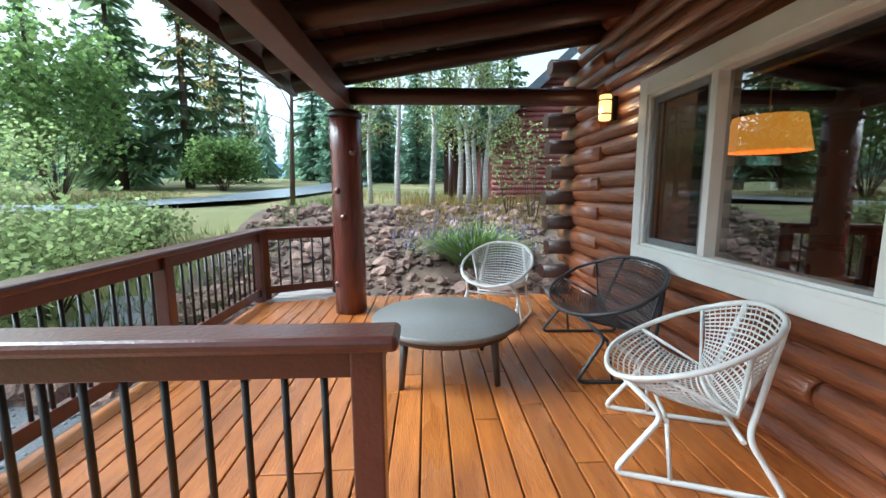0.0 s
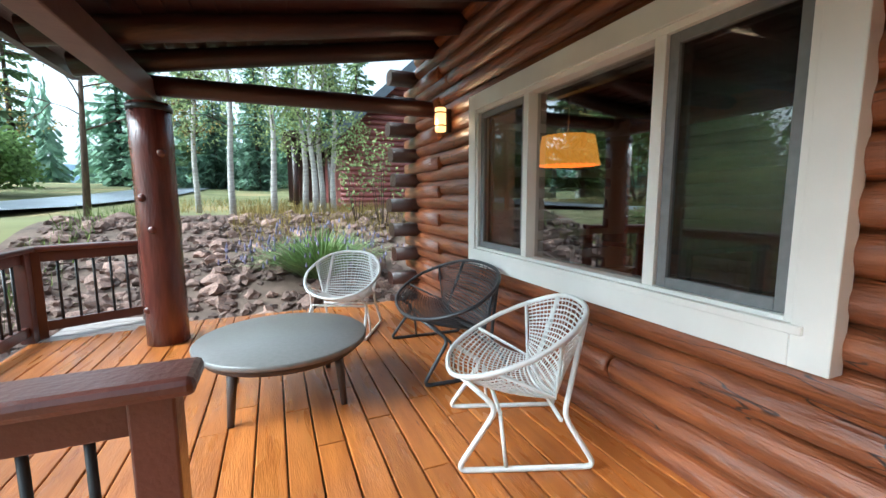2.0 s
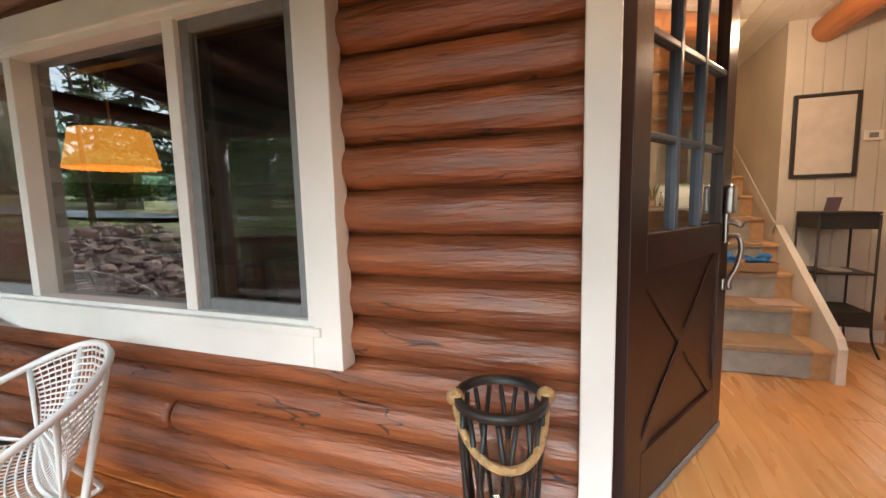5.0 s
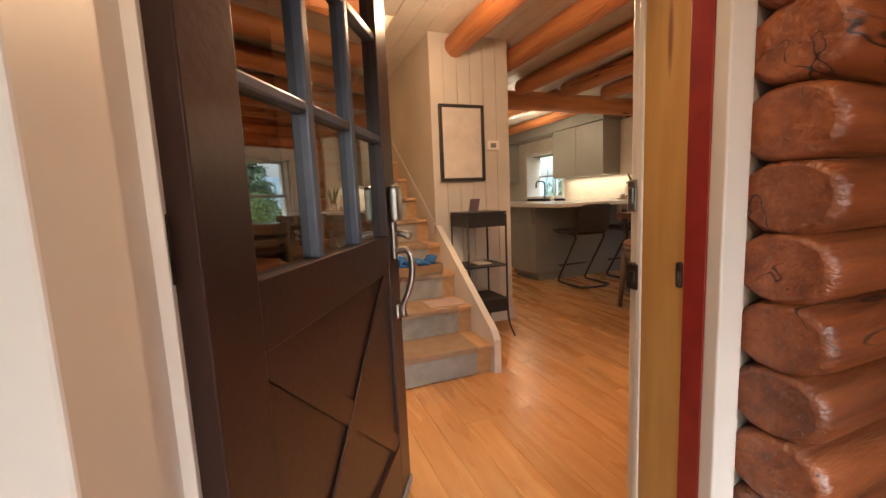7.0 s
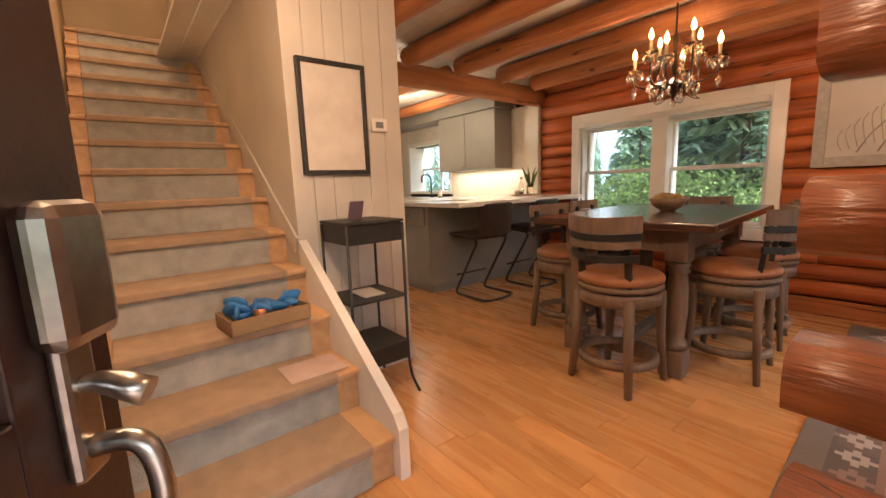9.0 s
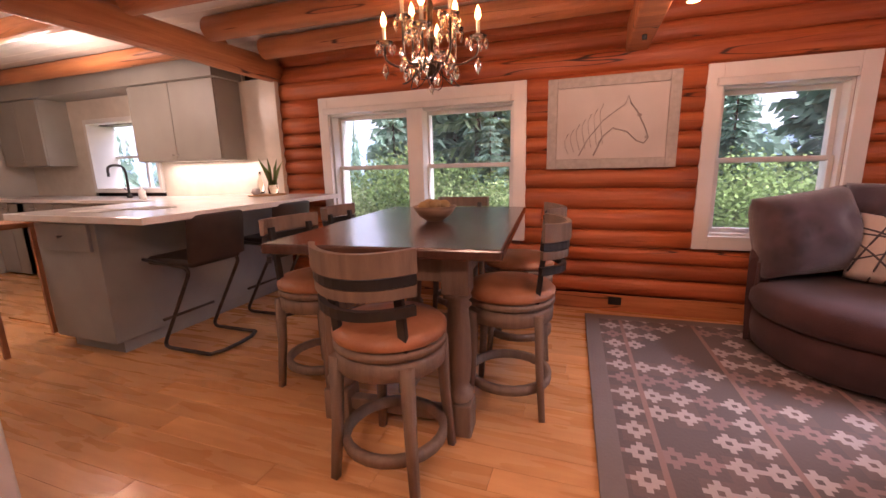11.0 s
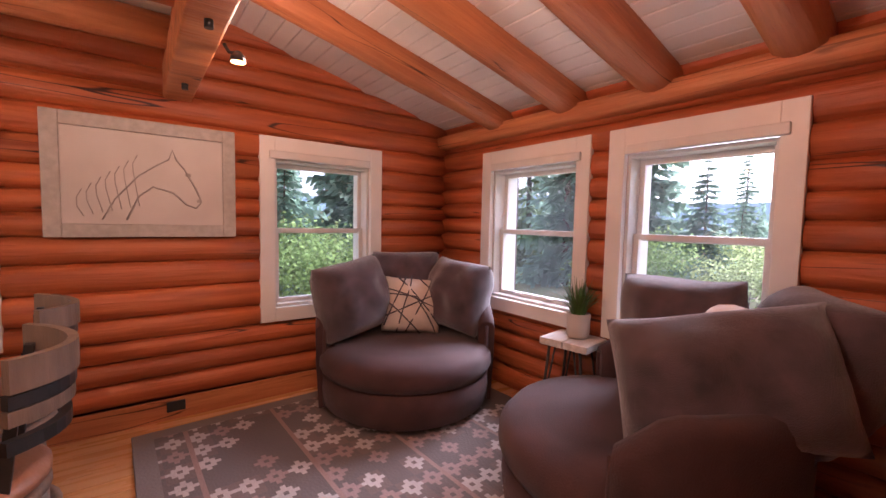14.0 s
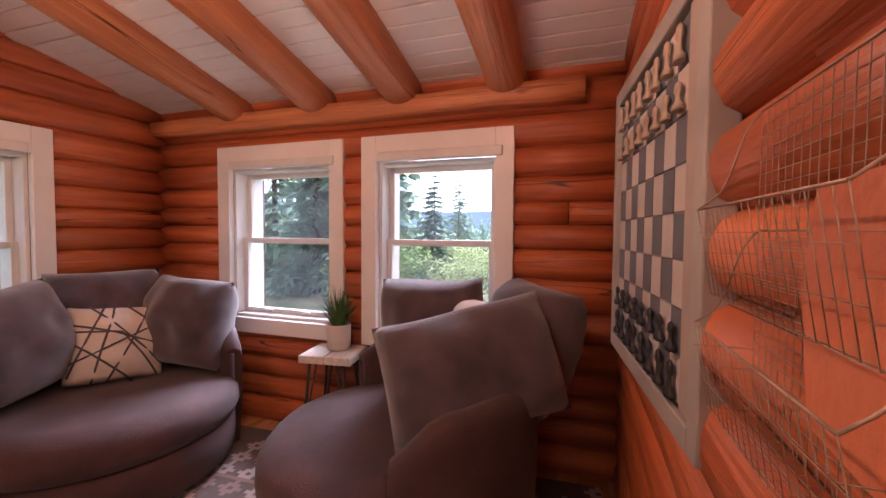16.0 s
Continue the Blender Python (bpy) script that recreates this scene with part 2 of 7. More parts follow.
ROPE = material("jute_rope", (0.52, 0.34, 0.16), 0.9, (0.36, 0.22, 0.09), 60, bump=0.8, bump_scale=120)
CANDLE = material("ivory_wax", (0.78, 0.70, 0.52), 0.5)
ROCK = material("field_rock", (0.27, 0.165, 0.125), 0.85, (0.12, 0.080, 0.066), 7, bump=0.6, bump_scale=22, random=0.35, island=0.3, detail=9)
BARK = material("pine_bark", (0.12, 0.075, 0.05), 0.9, (0.06, 0.04, 0.03), 14, (3, 3, 0.6), 0.8, 20)
BIRCHBARK = material("pale_birch_bark", (0.50, 0.47, 0.43), 0.75, (0.32, 0.29, 0.27), 6, (1, 1, 5), 0.4, 24, spots=(0.05, 0.04, 0.035), spot_scale=6, spot_size=0.10)
NEEDLES = material("pine_needles", (0.25, 0.33, 0.17), 0.7, (0.19, 0.26, 0.13), 1.5, random=0.25, island=0.35)
NEEDLES_BLUE = material("spruce_needles", (0.25, 0.36, 0.26), 0.7, (0.19, 0.29, 0.21), 1.5, random=0.2, island=0.35)
LEAF = material("shrub_leaves", (0.235, 0.325, 0.115), 0.6, (0.165, 0.245, 0.080), 3, random=0.2, island=0.45)
LEAFPALE = material("pale_willow_leaves", (0.34, 0.40, 0.18), 0.6, (0.24, 0.30, 0.12), 3, random=0.2, island=0.4)
GRASSBLADE = material("grass_blades", (0.155, 0.190, 0.065), 0.7, (0.105, 0.135, 0.04), 3, island=0.5)
DRYGRASS = material("dry_grass", (0.34, 0.25, 0.09), 0.8, (0.24, 0.18, 0.065), 3, island=0.4)
for _m in (NEEDLES, NEEDLES_BLUE, LEAF, LEAFPALE, GRASSBLADE, DRYGRASS):
    # thin leaves let part of the light through
    _t, _p = _m.node_tree, _m.node_tree.nodes["Principled BSDF"]
    _tr, _mx = _t.nodes.new("ShaderNodeBsdfTranslucent"), _t.nodes.new("ShaderNodeMixShader")
    _mx.inputs[0].default_value = 0.65
    _p.inputs["Specular IOR Level"].default_value = 0.2
    _t.links.new(_p.inputs["Base Color"].links[0].from_socket, _tr.inputs[0])
    _t.links.new(_p.outputs[0], _mx.inputs[1])
    _t.links.new(_tr.outputs[0], _mx.inputs[2])
    _t.links.new(_mx.outputs[0], _t.nodes["Material Output"].inputs["Surface"])
LAVENDER = material("lavender_flowers", (0.24, 0.21, 0.33), 0.8, None, 3, island=0.3)
REDLOG = material("red_stained_log", (0.27, 0.080, 0.075), 0.45, (0.20, 0.055, 0.052), 4, (0.5, 5, 5), 0.2, random=0.12)
# the wet road's blue-grey sky reflection is painted into its base colour
ASPHALT = material("wet_asphalt_sky_tint", (0.26, 0.28, 0.31), 0.42, (0.20, 0.22, 0.24), 9, bump=0.1, bump_scale=60)
WINDOWGLASS = glass("window_glass", (0.93, 0.96, 0.95), 0.06)
# a weak translucent mix lays pale haze on the panes, imitating veiling glare
_t = WINDOWGLASS.node_tree
_src = _t.nodes["Material Output"].inputs["Surface"].links[0].from_socket
_tr, _mx = _t.nodes.new("ShaderNodeBsdfTranslucent"), _t.nodes.new("ShaderNodeMixShader")
_tr.inputs[0].default_value = (0.80, 0.90, 0.92, 1)
_mx.inputs[0].default_value = 0.02
_t.links.new(_src, _mx.inputs[1])
_t.links.new(_tr.outputs[0], _mx.inputs[2])
_t.links.new(_mx.outputs[0], _t.nodes["Material Output"].inputs["Surface"])
PORCHGLASS = glass("porch_glass", (0.50, 0.51, 0.50), 0.32, 0.85)
DOORGLASS = glass("door_glass", (0.45, 0.43, 0.41), 0.46, 0.85)
SCREENMESH = glass("insect_screen", (0.55, 0.55, 0.54), 0.03, 0.2, 0.3)
CRYSTAL = bpy.data.materials.new("crystal")
CRYSTAL.use_nodes = True
_b = CRYSTAL.node_tree.nodes["Principled BSDF"]
_b.inputs["Base Color"].default_value = (0.92, 0.82, 0.70, 1)
_b.inputs["Transmission Weight"].default_value = 1.0
_b.inputs["Roughness"].default_value = 0.06
BULB = glow("lit_bulb", (1.0, 0.43, 0.10), 6)
DOWNLIGHT = glow("lit_downlight", (1.0, 0.72, 0.42), 9)
SCONCEGLASS = glow("lit_sconce_glass", (1.0, 0.50, 0.13), 1.1)
LAMPSHADE = glow("lit_yellow_shade", (0.85, 0.30, 0.03), 0.55)

# ---- building blocks ----


def link(name, bm, mats, parent=None, label="", smooth=False):
    me = bpy.data.meshes.new(name)
    bmesh.ops.recalc_face_normals(bm, faces=bm.faces)
    bm.to_mesh(me)
    bm.free()
    for m in mats if isinstance(mats, (list, tuple)) else [mats]:
        me.materials.append(m)
    if smooth:
        me.polygons.foreach_set("use_smooth", [True] * len(me.polygons))
    ob = new(name, me)
    if parent:
        ob.parent = parent
    if label:
        ob["label"] = label
    return ob


def part(name, bm, mat, parent, label="", smooth=False):
    return link(name, bm, mat, parent, label, smooth)


def thing(name, label, category, at=(0, 0, 0), turn=0, group="", kind=""):
    e = new(name)
    e.empty_display_size = 0.1
    e.matrix_world = pose(*at, 0, 0, turn)
    return tagged(e, label, category, group, kind)


def solid(name, bm, mat, label, category, group="", kind="", smooth=False):
    return tagged(link(name, bm, mat, None, "", smooth), label, category, group, kind)


def B():
    return bmesh.new()


def box(bm, x0, x1, y0, y1, z0, z1, bevel=0.0, mi=0, m=None):
    c = Vector(((x0 + x1) / 2, (y0 + y1) / 2, (z0 + z1) / 2))
    r = bmesh.ops.create_cube(bm, size=1, matrix=Matrix.Translation(c) @ Matrix.Diagonal((abs(x1 - x0), abs(y1 - y0), abs(z1 - z0), 1)))
    vs = r["verts"]
    fs = list({f for v in vs for f in v.link_faces})
    if bevel:
        es = list({e for v in vs for e in v.link_edges})
        g = bmesh.ops.bevel(bm, geom=es, offset=bevel, segments=2, affect="EDGES", profile=0.5)
        fs = list(set(g["faces"]) | {f for f in fs if f.is_valid})
        vs = list({v for f in fs for v in f.verts})
    for f in fs:
        f.material_index = mi
    if m:
        bmesh.ops.transform(bm, matrix=m, verts=vs)
    return bm


def tube(bm, pts, r, seg=8, closed=False, taper=None, mi=0):
    pts = [Vector(p) for p in pts]
    n = len(pts)
    rings, prev = [], None
    for i, p in enumerate(pts):
        a = pts[(i - 1) % n] if closed or i else p
        b = pts[(i + 1) % n] if closed or i < n - 1 else p
        d = (b - a).normalized() if (b - a).length > 1e-9 else Vector((0, 0, 1))
        u = prev - d * prev.dot(d) if prev else d.orthogonal()
        u = u.normalized() if u.length > 1e-6 else d.orthogonal().normalized()
        prev = u
        w = d.cross(u)
        rr = r if taper is None else r + (taper - r) * i / max(1, n - 1)
        rings.append([bm.verts.new(p + rr * (math.cos(6.28318 * k / seg) * u + math.sin(6.28318 * k / seg) * w)) for k in range(seg)])
    for i in range(n if closed else n - 1):
        A, C = rings[i], rings[(i + 1) % n]
        for k in range(seg):
            f = bm.faces.new((A[k], A[(k + 1) % seg], C[(k + 1) % seg], C[k]))
            f.material_index, f.smooth = mi, True
    if not closed:
        for rg in (rings[0], rings[-1]):
            f = bm.faces.new(rg)
            f.material_index = mi
    return bm


def rounded(pts, r=0.05, n=4):
    """A polyline with its inner corners rounded."""
    pts = [Vector(p) for p in pts]
    out = [pts[0]]
    for a, p, b in zip(pts, pts[1:], pts[2:]):
        k1, k2 = min(r, (a - p).length * 0.45), min(r, (b - p).length * 0.45)
        s, e = p + (a - p).normalized() * k1, p + (b - p).normalized() * k2
        out += [s.lerp(p, i / n).lerp(p.lerp(e, i / n), i / n) for i in range(n + 1)]
    return out + [pts[-1]]


def lathe(bm, profile, seg=20, at=(0, 0, 0), mi=0, arc=6.28318, start=0.0, sx=1, sy=1):
    full = arc > 6.28
    cols = seg if full else seg + 1
    rows = [[bm.verts.new((at[0] + sx * r * math.cos(start + arc * k / seg), at[1] + sy * r * math.sin(start + arc * k / seg), at[2] + z)) for k in range(cols)] for r, z in profile]
    for a, b in zip(rows, rows[1:]):
        for k in range(seg):
            f = bm.faces.new((a[k], a[(k + 1) % cols], b[(k + 1) % cols], b[k]))
            f.smooth, f.material_index = True, mi
    if full and profile[0] != profile[-1]:
        for row, (r, z) in ((rows[0], profile[0]), (rows[-1], profile[-1])):
            if r > 0.001:
                bm.faces.new(row).material_index = mi
    return bm


def log_bm(length, ry, rz, seed, step=0.35, flat=0.0, dome=False):
    """A peeled log along x from 0 to length, a little crooked and knotty."""
    bm = B()
    n, seg = max(2, int(length / step)), 14
    rings = []
    stops = [(length * i / n, 1.0) for i in range(n + 1)]
    if dome and length > 0.2:
        stops = [(0.0, 0.80), (0.012, 0.93), (0.035, 0.985)] + [(x, 1.0) for x, _ in stops if 0.06 < x < length - 0.06] + [(length - 0.035, 0.985), (length - 0.012, 0.93), (length, 0.80)]
    for x, slim in stops:
        w = slim +  0.05 * noise.noise((x * 1.7, seed * 3.1, 0))
        dy, dz = 0.012 * noise.noise((x * 0.9, seed, 5)), 0.007 * noise.noise((x * 0.9, seed, 9))
        ring = []
        for k in range(seg):
            a = 6.28318 * (k + 0.5) / seg
            c, s = math.cos(a), math.sin(a)
            if flat:
                q = 1 / max(abs(c), abs(s)) ** flat
                c, s = c * q, s * q
            e = 1 + 0.045 * noise.noise((x * 2.5, k * 0.7, seed))
            ring.append(bm.verts.new((x, dy + ry * w * e * c, dz + rz * w * e * s)))
        rings.append(ring)
    for a, b in zip(rings, rings[1:]):
        for k in range(seg):
            bm.faces.new((a[k], a[(k + 1) % seg], b[(k + 1) % seg], b[k])).smooth = True
    for rg in (rings[0], rings[-1]):
        bm.faces.new(rg)
    return bm


def log_wall(name, label, origin, turn, length, z0, z1, course, depth, mat, openings=(), joints=(), vary=0.0, flat=0.0):
    """A wall of stacked logs from origin along its turned x axis; openings are (from, to, low, high)."""
    w = thing(name, label, "wall", origin, turn, kind="structure")
    k, z = 0, z0
    while z < z1 - 0.02:
        high = course * (1 + vary * math.sin(5.3 * k + origin[0]))
        zc = z + high / 2
        spans = [(0.0, length)]
        for a, b, lo, hi in openings:
            if lo < zc < hi:
                spans = [s for p, q in spans for s in ((p, min(q, a)), (max(p, b), q)) if s[1] - s[0] > 0.03]
        cut = []
        for p, q in spans:
            js = sorted(j for kk, j in joints if kk == k and p + 0.1 < j < q - 0.1)
            es = [p, *js, q]
            cut += list(zip(es, es[1:]))
        for p, q in cut:
            if q - p < 0.03:
                continue
            o = part("log", log_bm(q - p - 0.004, depth, high * 0.545, 7.3 * k + p + origin[0], flat=flat, dome=mat == LOG_OUT), mat, w)
            o.location = (p + 0.002, 0, zc)
        z += high
        k += 1
    return w


def frame_bm(bm, u0, u1, z0, z1, w, d0, d1, axis, bevel=0.004, head=None, sill=None):
    """A rectangular frame of four boards in the plane across `axis`, from depth d0 to d1."""
    hd, sl = head or w, sill or w
    for a, b, c, d in ((u0, u0 + w, z0, z1), (u1 - w, u1, z0, z1), (u0 + w, u1 - w, z1 - hd, z1), (u0 + w, u1 - w, z0, z0 + sl)):
        if axis == "y":
            box(bm, a, b, d0, d1, c, d, bevel)
        else:
            box(bm, d0, d1, a, b, c, d, bevel)
    return bm


def pane(bm, u0, u1, z0, z1, d, axis):
    q = [(u0, z0), (u1, z0), (u1, z1), (u0, z1)]
    bm.faces.new([bm.verts.new((u, d, z) if axis == "y" else (d, u, z)) for u, z in q])
    return bm


# ---- setting: ground ----


def ground_z(x, y):
    """Height of the land: gravel by the deck, a rocky bank behind it, falling away towards the valley."""
    up = min(1.0, max(0.0, (y - 6.4) / 5.0))
    z = -0.62 + 1.35 * up * up * (3 - 2 * up)
    left = min(1.0, max(0.0, (-1.6 - x) / 6.0))
    z += 0.55 * left * (1 - up) * min(1, max(0, (y + 2) / 6))
    z -= 0.04 * max(0.0, -3.5 - y)
    r = math.hypot(x - 2, y)
    z += 0.062 * min(30.0, max(0.0, y - 14))
    return z + 0.05 * noise.noise((x * 0.6, y * 0.6, 0)) * min(1, r / 6)


def axis_steps():
    a = [0.5 * i for i in range(-24, 37)]
    v, s = 18.0, 1.0
    while v < 2400:
        s *= 1.4
        v += s
        a.append(v)
    v, s = -12.0, 1.0
    lo = []
    while v > -2400:
        s *= 1.4
        v -= s
        lo.append(v)
    return lo[::-1] + a


GROUND = material("meadow_ground", (0.215, 0.195, 0.080), 0.95, (0.135, 0.145, 0.050), 0.7, bump=0.5, bump_scale=9, spots=(0.30, 0.23, 0.10), spot_scale=0.35, spot_size=0.4)
xs, ys = axis_steps(), axis_steps()
me = bpy.data.meshes.new("ground")
me.from_pydata([(x, y, ground_z(x, y)) for y in ys for x in xs], [], [(j * len(xs) + i, j * len(xs) + i + 1, (j + 1) * len(xs) + i + 1, (j + 1) * len(xs) + i)
               for j in range(len(ys) - 1) for i in range(len(xs) - 1)])
me.materials.append(GROUND)
me.polygons.foreach_set("use_smooth", [True] * len(me.polygons))
tagged(new("ground", me), "meadow of green and dry grass", "ground", kind="structure")

# gravel beside the deck
GRAVEL = material("grey_gravel", (0.26, 0.26, 0.27), 0.7, (0.15, 0.15, 0.16), 60, bump=0.9, bump_scale=70, island=0.3)
bm = B()
for i in range(9):
    for j in range(14):
        x, y = -3.4 + 0.35 * i, 2.0 + 0.4 * j
        q = [bm.verts.new((a, b, ground_z(a, b) + 0.012)) for a, b in ((x, y), (x + 0.35, y), (x + 0.35, y + 0.4), (x, y + 0.4))]
        bm.faces.new(q)
rg = random.Random(3)
for i in range(600):
    x, y = rg.uniform(-2.6, -0.9), rg.uniform(2.2, 6.5)
    r = rg.uniform(0.012, 0.03)
    bmesh.ops.create_icosphere(bm, subdivisions=1, radius=r, matrix=Matrix.Translation((x, y, ground_z(x, y) + 0.014)) @ Matrix.Diagonal((1, rg.uniform(.6, 1), 0.6, 1)))
solid("gravel", bm, GRAVEL, "grey gravel strip beside the deck", "gravel", kind="stuff")

# the road
bm = B()
pts = [(-16, 9.0), (-10, 10.2), (-6.6, 12.0), (-5.4, 16.0), (-4.2, 22.0), (-4.0, 30.0)]
prev = None
for i, (x, y) in enumerate(pts):
    k = min(i, len(pts) - 2)
    d = Vector((pts[k + 1][0] - pts[k][0], pts[k + 1][1] - pts[k][1])).normalized() * 1.5
    row = [bm.verts.new((x + sx * d.y, y - sx * d.x, ground_z(x + sx * d.y, y - sx * d.x) + 0.09)) for sx in (-1, 1)]
    if prev:
        bm.faces.new((prev[0], row[0], row[1], prev[1]))
    prev = row
solid("road", bm, ASPHALT, "wet grey asphalt road through the meadow", "road", kind="structure", smooth=True)

# ---- setting: porch wall and deck ----
DZ = -0.10
COURSE = 0.143
log_wall("wall_porch", "dark red-brown stained log wall with glossy finish", (2.53, 0.30, 0), 90, 6.45, -0.157, 2.62, COURSE, 0.095, LOG_OUT,
         openings=((0.62, 1.73, -0.2, 2.06), (2.53, 4.87, 0.60, 1.86)), joints=((2, 3.41), (13, 3.0), (16, 5.5)), flat=0.18)
bm = B()
box(bm, 2.57, 2.80, 2.03, 2.83, -0.3, 2.6)
box(bm, 2.57, 2.80, 5.17, 6.8, -0.3, 2.6)
box(bm, 2.57, 2.80, 2.83, 5.17, -0.3, 0.59)
box(bm, 2.57, 2.80, 2.83, 5.17, 1.87, 2.6)
box(bm, 2.60, 2.80, 0.5, 0.93, -0.3, 2.6)
box(bm, 2.57, 2.80, 0.93, 2.03, 2.08, 2.6)
solid("wall_porch_inner", bm, PLASTER, "pale inner lining of the porch wall", "wall", kind="structure")

# crossing log ends at the far corner of the porch
corner = thing("log_corner", "notched log ends stacked at the cabin corner", "log corner", (0, 0, 0), 0, kind="structure")
z = DZ - 0.10
k = 0
while z < 2.45:
    o = part("log_end", log_bm(3.2 if k % 2 == 0 else 1.1, 0.115, 0.078, 40 + k, 0.4, flat=0.7), LOG_DARK if k % 2 == 0 else LOG_OUT, corner)
    if k % 2 == 0:
        o.location = (2.16 + 0.03 * math.sin(k * 2.1), 6.80, z + 0.07)
    else:
        o.matrix_local = pose(2.53, 5.98, z + 0.07, 0, 0, 90)
    z += COURSE
    k += 1

# deck boards
deck = thing("deck", "wet orange-stained cedar deck boards with dark gaps", "deck", (0, 0, 0), 0, kind="structure")
rg = random.Random(5)
x = -1.032
while x < 2.46:
    w = 0.1295
    cuts = [0.55, rg.uniform(1.0, 2.4), rg.uniform(3.2, 4.9), 6.72 if x > -0.35 else 6.5 + 0.2 * (x + 1)]
    for a, b in zip(cuts, cuts[1:]):
        bm = B()
        box(bm, x, x + w, a + 0.003, b - 0.003, DZ - 0.035, DZ + rg.uniform(-0.002, 0.0), 0.005)
        part("board", bm, DECK, deck)
    x += w + 0.008
bm = B()
box(bm, -1.0, 2.5, 0.55, 6.66, DZ - 0.16, DZ - 0.04)
box(bm, -1.05, -1.0, 0.5, 6.5, DZ - 0.6, DZ - 0.002)
box(bm, -1.05, 2.4, 6.66, 6.71, DZ - 0.5, DZ - 0.04)
part("joists", bm, LOG_DARK, deck)
# pale strip of wet steps beyond the far rail
bm = B()
for j in range(4):
    box(bm, -0.98, -0.1, 6.52 + 0.15 * j, 6.66 + 0.15 * j, DZ - 0.04, DZ - 0.005, 0.004)
solid("landing", bm, material("weathered_board", (0.42, 0.36, 0.33), 0.3, (0.33, 0.27, 0.25), 8, (1, 4, 1), 0.1), "weathered grey boards of a landing beside the deck", "landing", kind="structure")

# porch roof
roof = thing("porch_roof", "dark stained porch roof on round log rafters", "roof", (0, 0, 0), 0, kind="structure")
slope = math.degrees(math.atan(0.165))
for k, y in enumerate((0.95, 1.6, 2.25, 2.9, 3.55, 4.2, 4.85, 5.5, 6.15)):
    o = part("rafter", log_bm(3.05, 0.085, 0.085, 60 + k, 0.4), LOG_DARK, roof)
    o.matrix_local = pose(-0.45, y, 2.09, 0, -slope, 0)
bm = B()
for j in range(22):
    a = -0.55 + 0.145 * j
    box(bm, a, a + 0.14, 0.45, 6.6, 0, 0.02, 0, 0, Matrix.Translation((0, 0, 2.175 + (a + 0.52) * 0.165)) @ Matrix.Rotation(0, 4, "Y"))
part("roof_boards", bm, LOG_DARK, roof)
bm = B()
box(bm, -0.62, 2.9, 0.4, 6.7, 0, 0.05, 0, 0, pose(-0.0, 0, 2.33, 0, -slope, 0))
box(bm, -0.64, -0.58, 0.4, 6.7, 2.10, 2.28)
part("roof_covering", bm, LOG_DARK, roof)
bm = B()
box(bm, -0.075, 0.075, 0.5, 6.32, 1.86, 2.02, 0.008)
part("eave_beam", bm, material("grey_brown_beam_paint", (0.15, 0.085, 0.07), 0.4, (0.12, 0.065, 0.055), 8, bump=0.1), roof)
o = part("cross_beam", log_bm(2.62, 0.085, 0.08, 91, 0.3), LOG_DARK, roof)
o.location = (-0.05, 6.16, 1.99)
post = thing("porch_post", "glossy red-brown peeled log post carrying the porch roof", "post", (0.02, 6.13, DZ))
bm = B()
rings = [(0.155, 0), (0.152, 0.25), (0.157, 0.3), (0.15, 0.6), (0.153, 0.9), (0.158, 0.97), (0.15, 1.05), (0.148, 1.5), (0.153, 1.6), (0.15, 1.94)]
lathe(bm, rings, 18)
for a, zz in ((3.9, 0.3), (4.6, 0.95), (5.3, 1.55), (4.2, 1.2)):
    bmesh.ops.create_icosphere(bm, subdivisions=2, radius=0.035, matrix=Matrix.Translation((0.14 * math.cos(a), 0.14 * math.sin(a), zz)))
part("shaft", bm, material("post_stain", (0.15, 0.038, 0.026), 0.25, (0.085, 0.022, 0.018), 5, (4, 4, 0.5), 0.4, 22, coat=0.4), post, smooth=True)
bm = B()
lathe(bm, [(0.158, 1.88), (0.158, 1.92)], 18)
part("strap", bm, BLACK, post)

# ---- railings ----


def railing(label, p0, p1, n_bal, posts, top=0.70, cap=0.15):
    p0, p1 = Vector((*p0, 0)), Vector((*p1, 0))
    ln = (p1 - p0).length
    r = thing("railing", label, "railing", (p0.x, p0.y, DZ), math.degrees(math.atan2(p1.y - p0.y, p1.x - p0.x)))
    h = top - DZ
    bm = B()
    box(bm, -0.02, ln + 0.05, -cap / 2, cap / 2, h - 0.045, h, 0.016)
    part("cap_rail", bm, RAILWOOD, r)
    bm = B()
    box(bm, 0, ln, -0.02, 0.02, h - 0.135, h - 0.045, 0.004)
    part("top_rail", bm, RAILWOOD, r)
    bm = B()
    box(bm, 0, ln, -0.02, 0.02, 0.06, 0.145, 0.004)
    part("bottom_rail", bm, RAILWOOD, r)
    for q in posts:
        bm = B()
        box(bm, q - 0.045, q + 0.045, -0.045, 0.045, 0, h - 0.045, 0.006)
        part("post", bm, RAILWOOD, r)
    first = None
    for i in range(n_bal):
        a = ln * (i + 0.5) / n_bal
        if any(abs(a - q) < 0.055 for q in posts):
            continue
        bm = B()
        tube(bm, [(a, 0, 0.13), (a, 0, h - 0.12)], 0.011, 8)
        part("baluster", bm, BLACK, r)
    return r


